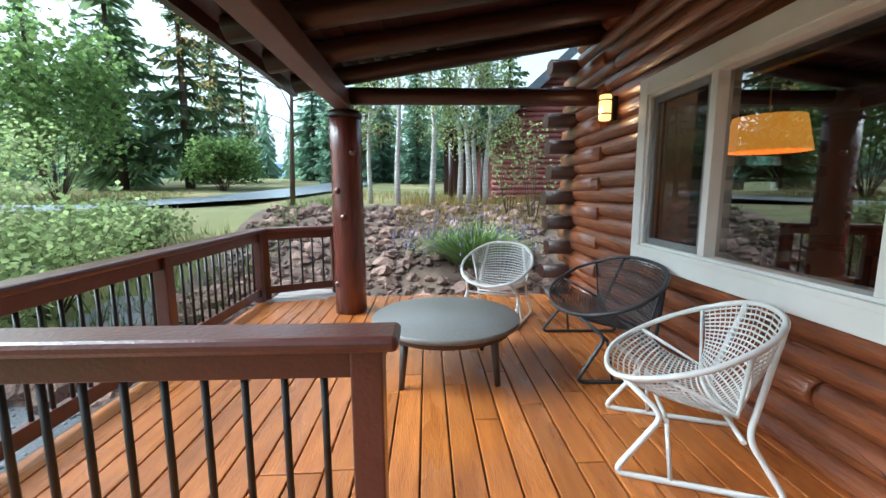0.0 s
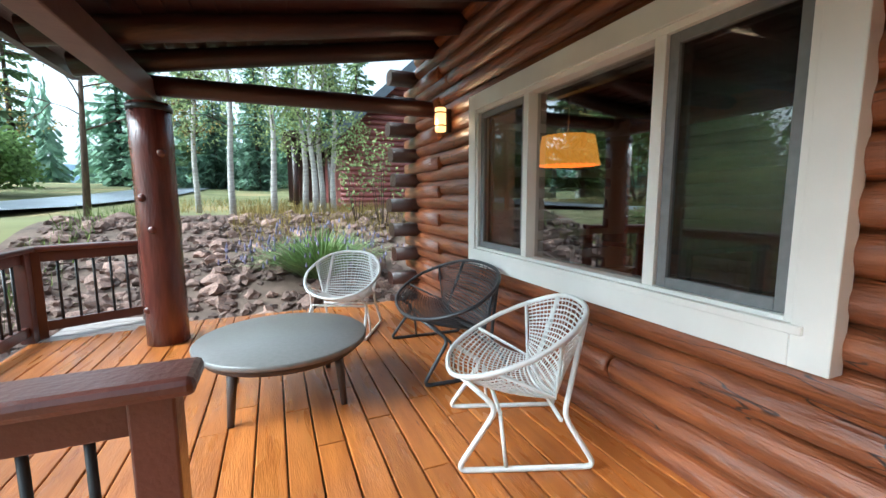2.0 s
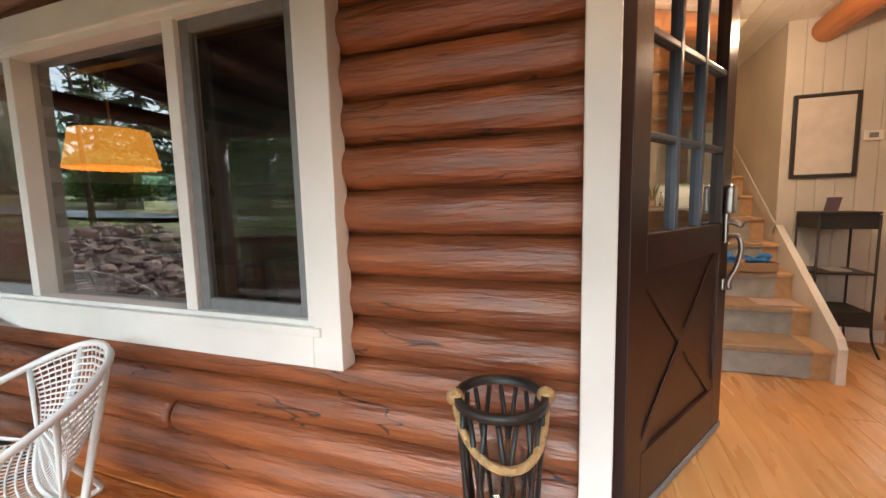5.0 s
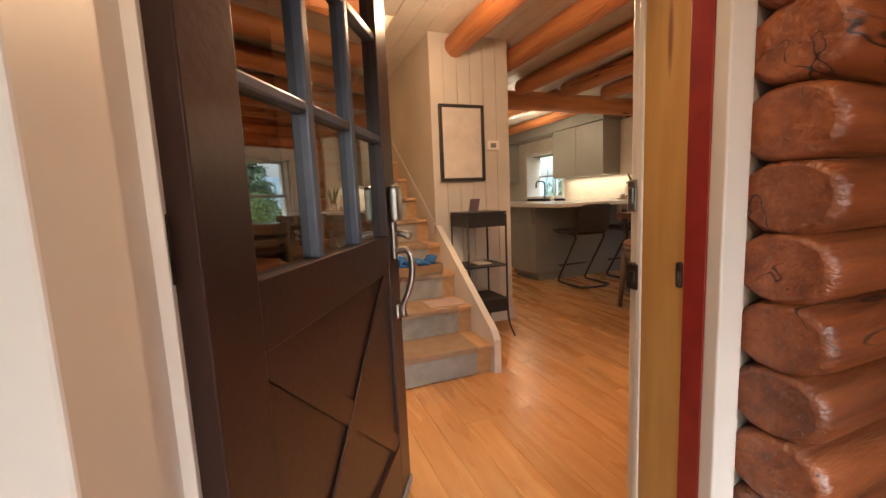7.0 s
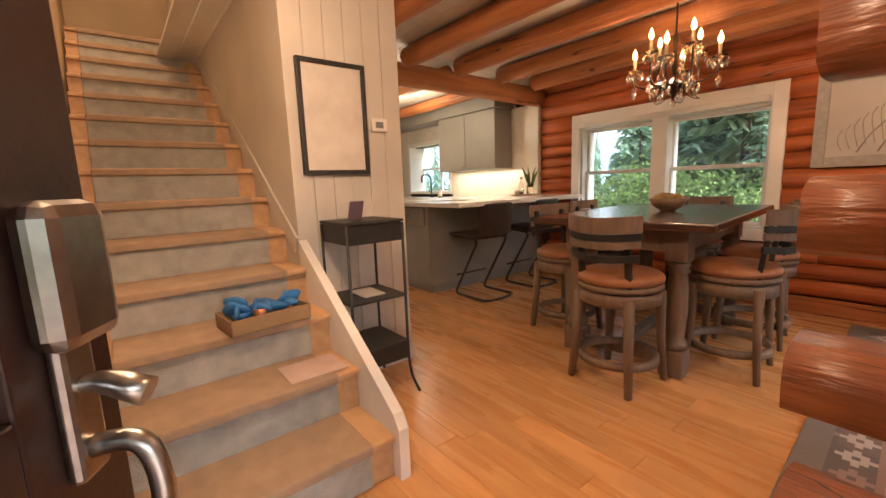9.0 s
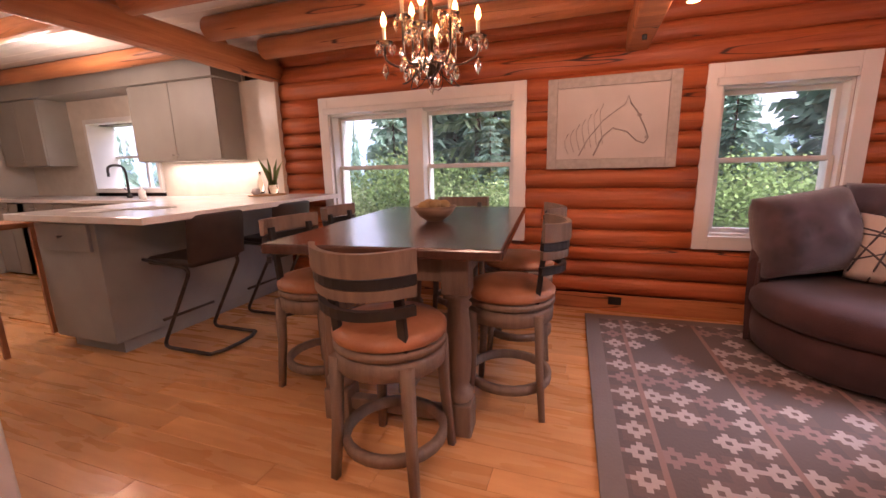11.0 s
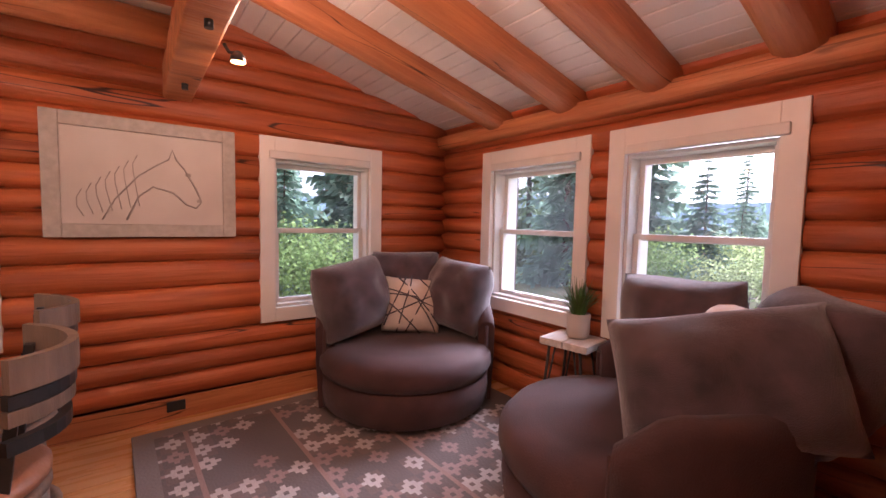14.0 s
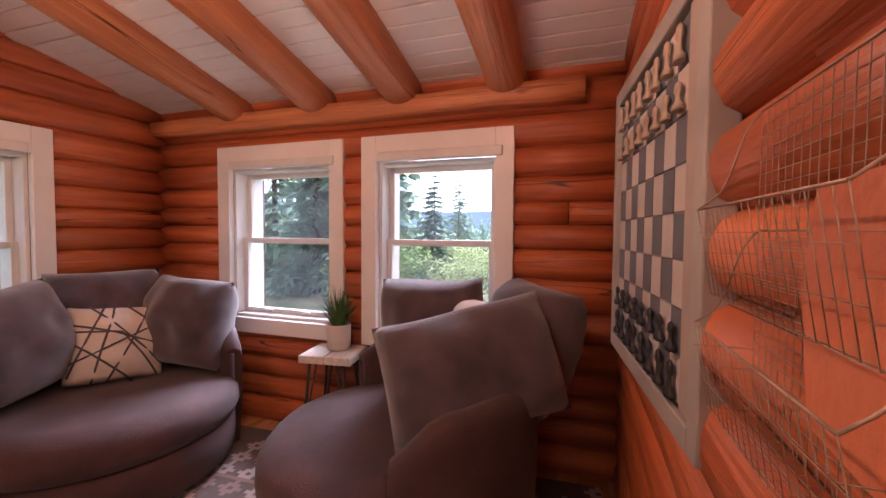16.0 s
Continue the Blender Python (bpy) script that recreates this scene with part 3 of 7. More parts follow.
railing("brown painted deck railing with black balusters and a worn cap", (-1.02, 3.22), (0.66, 3.22), 15, (0.03, 1.64))
railing("brown deck railing along the open side of the porch", (-1.04, 3.2), (-1.04, 6.55), 30, (0.03, 1.75, 3.32))
railing("short angled brown railing beside the rock bank", (-1.04, 6.62), (-0.28, 6.98), 7, (0.03, 0.80))
bm = B()
box(bm, -0.26, -0.20, 6.84, 6.90, 0.22, 0.36, 0.01)
box(bm, -0.245, -0.215, 6.83, 6.84, 0.26, 0.32, 0.004)
solid("outlet_box", bm, material("grey_plastic", (0.30, 0.27, 0.24), 0.5), "grey weatherproof outlet box on the railing post", "outlet box")
bm = B()
box(bm, -0.27, -0.20, 6.9, 6.96, -0.5, 0.70, 0.005)
solid("stub_post", bm, RAILWOOD, "short brown painted post behind the outlet box", "post")

# ---- porch window ----
win = thing("window_1", "wide white-framed porch window with three panes", "window", (0, 0, 0), 0, kind="structure")
bm = B()
frame_bm(bm, 2.785, 5.215, 0.545, 1.895, 0.11, 2.385, 2.46, "x", 0.004, 0.12, 0.13)
part("casing", bm, WHITE, win)
bm = B()
box(bm, 2.372, 2.43, 2.86, 5.12, 0.655, 0.685, 0.003)
part("sill_ledge", bm, WHITE, win)
bm = B()
frame_bm(bm, 2.893, 5.107, 0.672, 1.777, 0.03, 2.40, 2.50, "x", 0.003)
for y in (3.455, 4.43):
    box(bm, 2.405, 2.50, y - 0.028, y + 0.028, 0.70, 1.75, 0.003)
part("window_frame", bm, WHITE, win)
for a, b in ((2.923, 3.427), (4.458, 5.077)):
    bm = B()
    frame_bm(bm, a, b, 0.702, 1.747, 0.045, 2.425, 2.455, "x", 0.003)
    part("screen_frame", bm, SCREEN, win)
    bm = B()
    pane(bm, a + 0.04, b - 0.04, 0.74, 1.71, 2.44, "x")
    part("screen", bm, SCREENMESH, win).visible_shadow = False
for a, b in ((2.923, 3.427), (3.483, 4.402), (4.458, 5.077)):
    bm = B()
    pane(bm, a, b, 0.70, 1.75, 2.475, "x")
    part("pane", bm, PORCHGLASS, win).visible_shadow = False
bm = B()
box(bm, 2.50, 2.55, 3.483, 4.402, 1.69, 1.75)
part("blind_roll", bm, SCREEN, win)

# ---- front door opening ----
door_frame = thing("door_frame", "white door casing with a bare pine jamb and a red strip", "door frame", (0, 0, 0), 0, kind="structure")
bm = B()
box(bm, 2.375, 2.62, 1.975, 2.058, DZ, 2.14, 0.004)
box(bm, 2.375, 2.46, 0.93, 1.975, 2.06, 2.16, 0.004)
box(bm, 2.585, 2.618, 0.93, 1.004, DZ, 2.06, 0.004)
part("casing", bm, WHITE, door_frame)
bm = B()
box(bm, 2.618, 2.668, 0.93, 1.006, DZ, 2.06, 0.002)
part("red_strip", bm, REDSTRIP, door_frame, "chipped red painted strip")
bm = B()
box(bm, 2.668, 2.785, 0.93, 1.002, DZ, 2.06, 0.002)
part("pine_jamb", bm, PINE, door_frame, "bare yellow pine jamb with knots")
bm = B()
box(bm, 2.62, 2.82, 1.96, 2.05, DZ, 2.06, 0.002)
box(bm, 2.785, 2.80, 0.93, 1.006, 0, 2.06, 0.003)
box(bm, 2.80, 2.835, 0.93, 0.990, 0, 2.06, 0.006)
box(bm, 2.835, 2.85, 0.86, 0.955, 0, 2.12, 0.004)
box(bm, 2.46, 2.82, 1.035, 1.96, 2.06, 2.10)
part("stop", bm, WHITE, door_frame)
for x, z0, z1, w in ((2.81, 0.83, 0.90, 0.020), (2.815, 1.03, 1.11, 0.014), (2.680, 0.86, 0.92, 0.008)):
    bm = B()
    box(bm, x - w, x + w, 0.985, 1.009, z0, z1, 0.006)
    box(bm, x - w * 0.5, x + w * 0.5, 1.006, 1.012, z0 + 0.02, z1 - 0.02, 0.003)
    part("strike_plate", bm, IRON if x != 2.815 else NICKEL, door_frame)
bm = B()
box(bm, 2.42, 2.80, 1.02, 1.975, DZ - 0.02, -0.01, 0.006)
part("threshold", bm, material("bronze_threshold", (0.2, 0.14, 0.09), 0.4, None, 20, metal=0.6), door_frame)

# the open front door, built along x from its hinge
hinge, free = Vector((2.63, 1.945)), Vector((3.445, 1.475))
dlen = (free - hinge).length
door = thing("door_1", "dark brown farmhouse door with nine panes, standing open inwards", "door", (hinge.x, hinge.y, 0.015), math.degrees(math.atan2(free.y - hinge.y, free.x - hinge.x)), kind="structure")
T, G0, G1, S = 0.024, 0.955, 1.88, 0.115
bm = B()
box(bm, 0, S, -T, T, 0, 2.03, 0.003)
box(bm, dlen - S, dlen, -T, T, 0, 2.03, 0.003)
box(bm, S, dlen - S, -T, T, 0, 0.22, 0.003)
box(bm, S, dlen - S, -T, T, G0 - 0.12, G0, 0.003)
box(bm, S, dlen - S, -T, T, G1, 2.03, 0.003)
box(bm, S, dlen - S, -0.011, 0.011, 0.2, G0 - 0.1)
part("leaf_frame", bm, DOORPAINT, door)
bm = B()
gw = (dlen - 2 * S) / 3
for j in (1, 2):
    box(bm, S + gw * j - 0.014, S + gw * j + 0.014, -0.02, 0.02, G0, G1, 0.005)
    zz = G0 + (G1 - G0) * j / 3
    for c in range(3):
        box(bm, S + gw * c + (0.014 if c else 0), S + gw * (c + 1) - (0.014 if c < 2 else 0), -0.019, 0.019, zz - 0.012, zz + 0.012, 0.005)
part("muntins", bm, BLUETRIM, door, "blue-grey glazing bars")
for c in range(3):
    for j in range(3):
        bm = B()
        pane(bm, S + gw * c, S + gw * (c + 1), G0 + (G1 - G0) * j / 3, G0 + (G1 - G0) * (j + 1) / 3, 0.0, "y")
        part("pane", bm, DOORGLASS, door)
bm = B()
w2, h2 = (dlen - 2 * S), G0 - 0.12 - 0.22
dg = math.hypot(w2, h2)
an = math.degrees(math.atan2(h2, w2))
for sg in (1, -1):
    for side in (-1, 1):
        box(bm, -dg / 2, dg / 2, -0.004, 0.004, -0.03, 0.03, 0.003, 0, pose(S + w2 / 2, side * (0.016 + 0.001 * sg), 0.22 + h2 / 2, 0, -sg * an, 0))
part("cross_brace", bm, DOORPAINT, door)
for side in (-1, 1):
    lk = B()
    box(lk, dlen - 0.098, dlen - 0.024, side * T, side * (T + 0.034), 0.995, 1.12, 0.014)
    if side == 1:
        tube(lk, [(dlen - 0.062, T + 0.02, 1.05), (dlen - 0.062, T + 0.06, 1.05)], 0.02, 12)
        box(lk, dlen - 0.075, dlen - 0.05, T + 0.055, T + 0.07, 1.015, 1.085, 0.004)
    part("deadbolt", lk, NICKEL, door, "brushed nickel keypad deadbolt")
    hd = B()
    box(hd, dlen - 0.082, dlen - 0.042, side * T, side * (T + 0.014), 0.87, 1.0, 0.006)
    box(hd, dlen - 0.078, dlen - 0.046, side * T, side * (T + 0.012), 0.66, 0.71, 0.006)
    y = side * (T + 0.055)
    pts = [(dlen - 0.062, side * T, 0.895), (dlen - 0.062, y, 0.905), (dlen - 0.062, y + side * 0.012, 0.85), (dlen - 0.062, y, 0.77), (dlen - 0.062, side * (T + 0.02), 0.70), (dlen - 0.062, side * (T + 0.03), 0.665)]
    tube(hd, rounded(pts, 0.05, 5), 0.0105, 10)
    tube(hd, rounded([(dlen - 0.062, side * T, 0.955), (dlen - 0.062, side * (T + 0.03), 0.96), (dlen - 0.062, side * (T + 0.065), 0.945)], 0.02), 0.008, 8, taper=0.014)
    part("handle", hd, NICKEL, door, "brushed nickel grip handle")
bm = B()
box(bm, 0, dlen, -T - 0.006, -T, 0.0, 0.03, 0.002)
part("door_sweep", bm, SCREEN, door)
for zz in (0.25, 1.02, 1.78):
    bm = B()
    tube(bm, [(-0.008, 0.02, zz - 0.045), (-0.008, 0.02, zz + 0.045)], 0.009, 8)
    part("hinge", bm, IRON, door)

# ---- setting: interior ----
HY = -2.85   # inner face of the long log wall
floor = thing("floor", "warm oak plank floor with a satin finish", "floor", (0, 0, 0), 0, kind="structure")
rg = random.Random(11)
y, PW = -2.9, 0.125
planks = {}
while y < 1.98:
    x = 0.9 - rg.uniform(0, 0.9) if y < 0.3 else 2.82
    while x < 7.0:
        ln = rg.choice((0.9, 1.15, 1.4, 1.7))
        x1 = min(x + ln, 9.0)
        key = (round(x1 - x, 2))
        if key not in planks:
            b0 = B()
            box(b0, 0.0006, key - 0.0006, 0.0004, PW - 0.0004, -0.02, 0.0, 0.0008)
            planks[key] = part("plank", b0, FLOOR, floor)
            o = planks[key]
        else:
            o = new("plank", planks[key].data)
            o.parent = floor
        o.location = (x, y, 0)
        x = x1
    y += PW
bm = B()
box(bm, 0.8, 10.5, -2.95, 0.3, -0.2, -0.015)
box(bm, 2.80, 10.5, 0.3, 7.2, -0.2, -0.012)
part("subfloor", bm, FLOOR, floor)

# long log wall with its windows
ICOURSE = 0.147
log_wall("wall_south", "orange varnished log wall with knots and cracks", (6.30, HY - 0.075, 0), 180, 5.45, 0.13, 3.1, ICOURSE, 0.09, LOG_IN,
         openings=((0.52, 2.44, 0.60, 1.80), (3.80, 4.62, 0.60, 1.80)), joints=((2, 2.75), (4, 2.62), (9, 2.5), (11, 3.7), (13, 1.4)), vary=0.16, flat=0.34)
bm = B()
for a, b in ((0.7, 1.68), (2.50, 3.86), (5.78, 8.0), (9.2, 10.5)):
    box(bm, a, b, HY - 0.30, HY - 0.10, -0.5, 3.1)
for a, b in ((1.68, 2.50), (3.86, 5.78), (8.0, 9.2)):
    box(bm, a, b, HY - 0.30, HY - 0.10, -0.5, 0.6 if a < 7 else 0.98)
    box(bm, a, b, HY - 0.30, HY - 0.10, 1.80, 3.1)
solid("wall_south_outer", bm, LOG_DARK, "dark outer face of the long wall", "wall", kind="structure")
bm = B()
box(bm, 0.95, 6.2, HY, HY + 0.025, 0.0, 0.135, 0.004)
solid("baseboard", bm, BEAM, "orange wood baseboard below the logs", "baseboard", kind="structure")
bm = B()
box(bm, 3.02, 3.12, HY + 0.025, HY + 0.034, 0.055, 0.12, 0.003)
solid("floor_outlet", bm, BLACK, "black outlet plate on the baseboard", "outlet")

# wing wall towards the valley
log_wall("wall_west", "orange varnished log wall under the sloping ceiling", (0.875, -2.95, 0), 90, 3.3, 0.0, 2.10, ICOURSE, 0.09, LOG_IN,
         openings=((0.72, 1.56, 0.66, 1.80), (1.84, 2.60, 0.66, 1.80)), joints=((5, 2.9), (9, 2.95)), vary=0.16, flat=0.34)
bm = B()
for a, b in ((-3.1, -2.23), (-1.38, -1.11), (-0.35, 0.5)):
    box(bm, 0.62, 0.84, a, b, -0.5, 2.6)
for a, b in ((-2.23, -1.38), (-1.11, -0.35)):
    box(bm, 0.62, 0.84, a, b, -0.5, 0.70)
    box(bm, 0.62, 0.84, a, b, 1.80, 2.6)
solid("wall_west_outer", bm, LOG_DARK, "dark outer face of the wing wall", "wall", kind="structure")
plate = thing("wall_plate", "hewn orange log plate carrying the rafters", "beam", (0.96, -2.85, 2.0), 90, kind="structure")
part("plate_log", log_bm(2.92, 0.085, 0.062, 77, 0.2, flat=0.7), BEAM, plate)

# wall with the chess board; inside face and outside face
log_wall("wall_wing_inner", "orange varnished log wall ending in stacked log ends", (0.9, 0.335, 0), 0, 2.02, 0.0, 2.75, ICOURSE, 0.09, LOG_IN, vary=0.12, flat=0.2)
log_wall("wall_wing_outer", "dark stained log wall beside the front door", (0.7, 0.46, 0), 0, 1.9, DZ - 0.3, 2.75, ICOURSE, 0.09, LOG_OUT)
ends = thing("log_wall_end", "dark red-brown sawn log ends stacked at the wall's end", "log ends", (0, 0, 0), 0, kind="structure")
z = 0.085
k = 0
while z < 2.6:
    o = part("log_end", log_bm(0.44 if k % 2 == 0 else 0.20, 0.10 if k % 2 == 0 else 0.13, 0.070, 120 + k, 0.1, flat=0.7), LOG_OUT if k % 2 == 0 else LOG_IN, ends)
    o.location = (2.63, 0.435 if k % 2 == 0 else 0.40, z + 0.075)
    z += 0.15
    k += 1

# wing gable, sloping ceiling and rafters
WS = math.degrees(math.atan(0.235))
ceiling = thing("ceiling_wing", "white tongue-and-groove boards on a slope", "ceiling", (0, 0, 0), 0, kind="structure")
bm = B()
for j in range(22):
    a = 0.80 + 0.10 * j
    box(bm, 0, 0.1005, -2.95, 0.45, 0, 0.02, 0.007, 0, pose(a, 0, 2.13 + (a - 0.98) * 0.235, 0, -WS, 0))
box(bm, 0.75, 3.1, -3.0, 0.5, 0.02, 0.12, 0, 0, pose(0, 0, 1.93, 0, -WS, 0))
part("boards", bm, CEIL, ceiling)
for k, y in enumerate((-2.12, -1.48, -0.91, -0.32)):
    r = thing("rafter", "round orange log rafter below the sloping ceiling", "rafter", (0.86, y, 2.06), 0, "log rafters")
    r.matrix_world = pose(0.86, y, 2.06, 0, -WS, 0)
    part("log", log_bm(2.25, 0.105, 0.10, 200 + k, 0.25, flat=0.45), BEAM, r)

# the beam between wing and dining area
beam = thing("beam_wing", "squared orange timber beam with a lamp track", "beam", (0, 0, 0), 0, kind="structure")
bm = B()
box(bm, 2.95, 3.10, -2.9, 0.30, 2.0, 2.20, 0.012)
part("timber", bm, BEAM, beam)
bm = B()
box(bm, 2.95, 3.08, -2.9, 0.3, 2.20, 2.75)
part("infill", bm, LOG_IN, beam)
track = thing("track_light", "lit spot lamp on the side of the beam", "track light", (2.93, -1.82, 2.0))
bm = B()
tube(bm, [(0.0, 0, 0.03), (-0.02, 0, 0.0), (-0.05, 0, 0.0)], 0.008, 8)
part("arm", bm, BLACK, track)
bm = B()
lathe(bm, [(0.012, 0.0), (0.03, -0.02), (0.034, -0.045)], 12, (-0.055, 0, 0.01))
part("head", bm, BLACK, track)
bm = B()
lathe(bm, [(0.030, -0.046), (0.001, -0.048)], 12, (-0.055, 0, 0.01))
part("bulb", bm, BULB, track)
for y in (-2.45, -1.55, -0.8):
    bm = B()
    lathe(bm, [(0.016, -0.03), (0.016, 0.0)], 10, (3.02, y, 2.0))
    solid("beam_bolt", bm, BLACK, "black bolt head under the beam", "bolt", "beam bolts")

# dining and kitchen ceiling
bm = B()
for j in range(36):
    a = -2.92 + 0.14 * j
    if a < 0.9:
        box(bm, 3.0, 10.5, a, a + 0.135, 2.335, 2.36, 0.003)
    elif a < 2.0:
        box(bm, 2.8, 4.9, a, a + 0.135, 2.335, 2.36, 0.003)
box(bm, 2.95, 10.5, -2.95, 0.66, 2.36, 2.5)
box(bm, 2.8, 4.9, 0.66, 1.72, 2.36, 2.5)
solid("ceiling", bm, CEIL, "white boarded ceiling above log joists", "ceiling", kind="structure")
# living room boards and joists: the room's dimness is put into their dark colour
bm = B()
for j in range(38):
    box(bm, 2.8, 10.4, 1.80 + 0.14 * j, 1.935 + 0.14 * j, 2.335, 2.36, 0.003)
box(bm, 2.8, 10.5, 1.72, 7.2, 2.36, 2.5)
solid("ceiling_living", bm, LOG_DARK, "board ceiling of the living room, coloured dark for its shade", "ceiling", kind="structure")
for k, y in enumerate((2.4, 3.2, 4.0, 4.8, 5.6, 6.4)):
    j = thing("joist", "round log joist of the living room, coloured dark for its shade", "joist", (2.82, y, 2.25), 0, "living room joists")
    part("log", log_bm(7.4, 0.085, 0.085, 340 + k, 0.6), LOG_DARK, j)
for k, y in enumerate((-2.45, -1.90, -1.32, -0.72, -0.12, 0.48)):
    j = thing("joist", "round orange log joist under the ceiling", "joist", (2.98, y, 2.245), 0, "log joists")
    part("log", log_bm(3.15 if y > -0.4 else 3.05, 0.085, 0.085, 300 + k, 0.3), BEAM, j)
for k, y in enumerate((-2.2, -1.35, -0.5)):
    j = thing("joist", "round orange log joist above the kitchen", "joist", (6.25, y, 2.25), 0, "kitchen joists")
    part("log", log_bm(3.2, 0.075, 0.075, 320 + k, 0.4), BEAM, j)
kb = thing("beam_kitchen", "thick orange log beam between kitchen and dining area", "beam", (6.28, -2.9, 2.16), 91, kind="structure")
part("log", log_bm(3.55, 0.10, 0.11, 401, 0.3), BEAM, kb)
for x, y in ((7.9, -1.75), (7.0, -0.9), (8.3, -0.9)):
    dl = thing("downlight", "lit round recessed downlight in the kitchen ceiling", "downlight", (x, y, 2.335), 0, "kitchen downlights")
    bm = B()
    lathe(bm, [(0.055, -0.004), (0.055, 0), (0.04, 0)], 16)
    part("ring", bm, WHITE, dl)
    bm = B()
    lathe(bm, [(0.04, -0.002), (0.001, -0.002)], 16)
    part("lens", bm, DOWNLIGHT, dl)

# entry wall with the stair beside it
ws = thing("wall_stair", "pale vertical board wall beside the stairs", "wall", (0, 0, 0), 0, kind="structure")
for j in range(6):
    a = 0.018 + 0.114 * j
    bm = B()
    box(bm, 5.075, 5.10, a, a + 0.112, 0.1, 2.34, 0.003)
    part("panel_board", bm, PLASTER, ws)
bm = B()
box(bm, 5.083, 5.20, 0.012, 0.70, 0.0, 2.6)
box(bm, 5.20, 8.9, 0.60, 0.70, 0.0, 4.6)
part("wall_core", bm, PLASTER, ws)
bm = B()
box(bm, 5.06, 5.075, 0.012, 0.70, 0.0, 0.10, 0.003)
solid("baseboard_stair", bm, WHITE, "white baseboard below the board wall", "baseboard", kind="structure")
bm = B()
box(bm, 4.4, 8.9, 1.62, 1.72, 0, 4.6)
box(bm, 8.8, 8.9, 0.7, 1.62, 0, 4.6)
box(bm, 4.9, 8.9, 0.6, 1.7, 4.5, 4.6)
box(bm, 4.85, 4.9, 0.6, 1.7, 2.36, 4.6)
solid("wall_stairwell", bm, material("warm_wall_paint", (0.56, 0.44, 0.28), 0.6, (0.52, 0.40, 0.25), 4, bump=0.05), "warm tan plaster walls of the stairwell", "wall", kind="structure")
stairs = thing("stairs", "straight wooden stairs with a grey carpet runner", "stairs", (0, 0, 0), 0, kind="structure")
RUN, RISE = 0.272, 0.183
for k in range(14):
    x0, zt = 4.18 + RUN * k, RISE * (k + 1)
    bm = B()
    box(bm, x0 + 0.02, x0 + RUN + 0.03, 0.70, 1.60, 0 if k < 6 else zt - 0.5, zt - 0.028)
    part("riser", bm, STAIRWOOD, stairs)
    bm = B()
    box(bm, x0 - 0.012, x0 + RUN + 0.02, 0.70, 1.60, zt - 0.028, zt, 0.008)
    part("tread", bm, STAIRWOOD, stairs)
    bm = B()
    box(bm, x0 - 0.020, x0 + RUN + 0.02, 0.80, 1.52, zt - 0.034, zt + 0.007, 0.009)
    part("carpet_tread", bm, CARPETTREAD, stairs, "worn tan carpet on the tread")
    bm = B()
    box(bm, x0 + 0.004, x0 + 0.02, 0.80, 1.52, zt - RISE + 0.005, zt - 0.03, 0.004)
    part("carpet_riser", bm, CARPET, stairs, "pale grey carpet on the riser")
bm = B()
an = math.atan2(RISE, RUN)
v = [(4.145, 0.0), (4.215, 0.0), (5.10, 0.60), (5.10, 0.885), (4.18, 0.265), (4.145, 0.21)]
f1 = [bm.verts.new((a, 0.655, b)) for a, b in v]
f2 = [bm.verts.new((a, 0.70, b)) for a, b in v]
bm.faces.new(f1)
bm.faces.new(f2[::-1])
for i in range(6):
    bm.faces.new((f1[i], f1[(i + 1) % 6], f2[(i + 1) % 6], f2[i]))
v = [(4.20, 0.0), (5.10, 0.0), (5.10, 0.62), (4.20, 0.03)]
bm.faces.new([bm.verts.new((a, 0.68, b)) for a, b in v])
part("stringer", bm, WHITE, stairs, "white painted stringer")
bm = B()
box(bm, 0, 4.4, -0.006, 0.006, 0, 0.10, 0.002, 0, pose(5.12, 0.708, 0.80, 0, -math.degrees(an), 0))
part("skirt", bm, PLASTER, stairs)

# closing walls
bm = B()
box(bm, 10.4, 10.5, -3.0, 7.2, -0.2, 2.6)
for a, b, c, d in ((2.8, 4.72, -0.2, 2.6), (5.18, 10.5, -0.2, 2.6), (4.72, 5.18, -0.2, 0.92), (4.72, 5.18, 1.52, 2.6)):
    box(bm, a, b, 7.1, 7.2, c, d)
box(bm, 4.95, 10.4, 1.72, 1.80, 0, 2.6)
solid("wall_far", bm, PLASTER, "plain painted walls closing the house", "wall", kind="structure")
log_wall("wall_living", "orange log wall of the living room", (6.2, 1.90, 0), 90, 5.2, 0, 2.4, 0.16, 0.09, LOG_IN)

lw = thing("window_7", "white-framed window at the living room's far end", "window", (0, 0, 0), 0, kind="structure")
bm = B()
frame_bm(bm, 4.66, 5.24, 0.86, 1.58, 0.07, 7.07, 7.098, "y", 0.004)
box(bm, 4.73, 5.17, 7.09, 7.13, 1.20, 1.235, 0.003)
part("window_frame", bm, WHITE, lw)
bm = B()
pane(bm, 4.72, 5.18, 0.92, 1.52, 7.15, "y")
part("pane", bm, glass("living_glass", (0.9, 0.95, 0.95), 0.06), lw).visible_shadow = False

# ---- interior windows ----


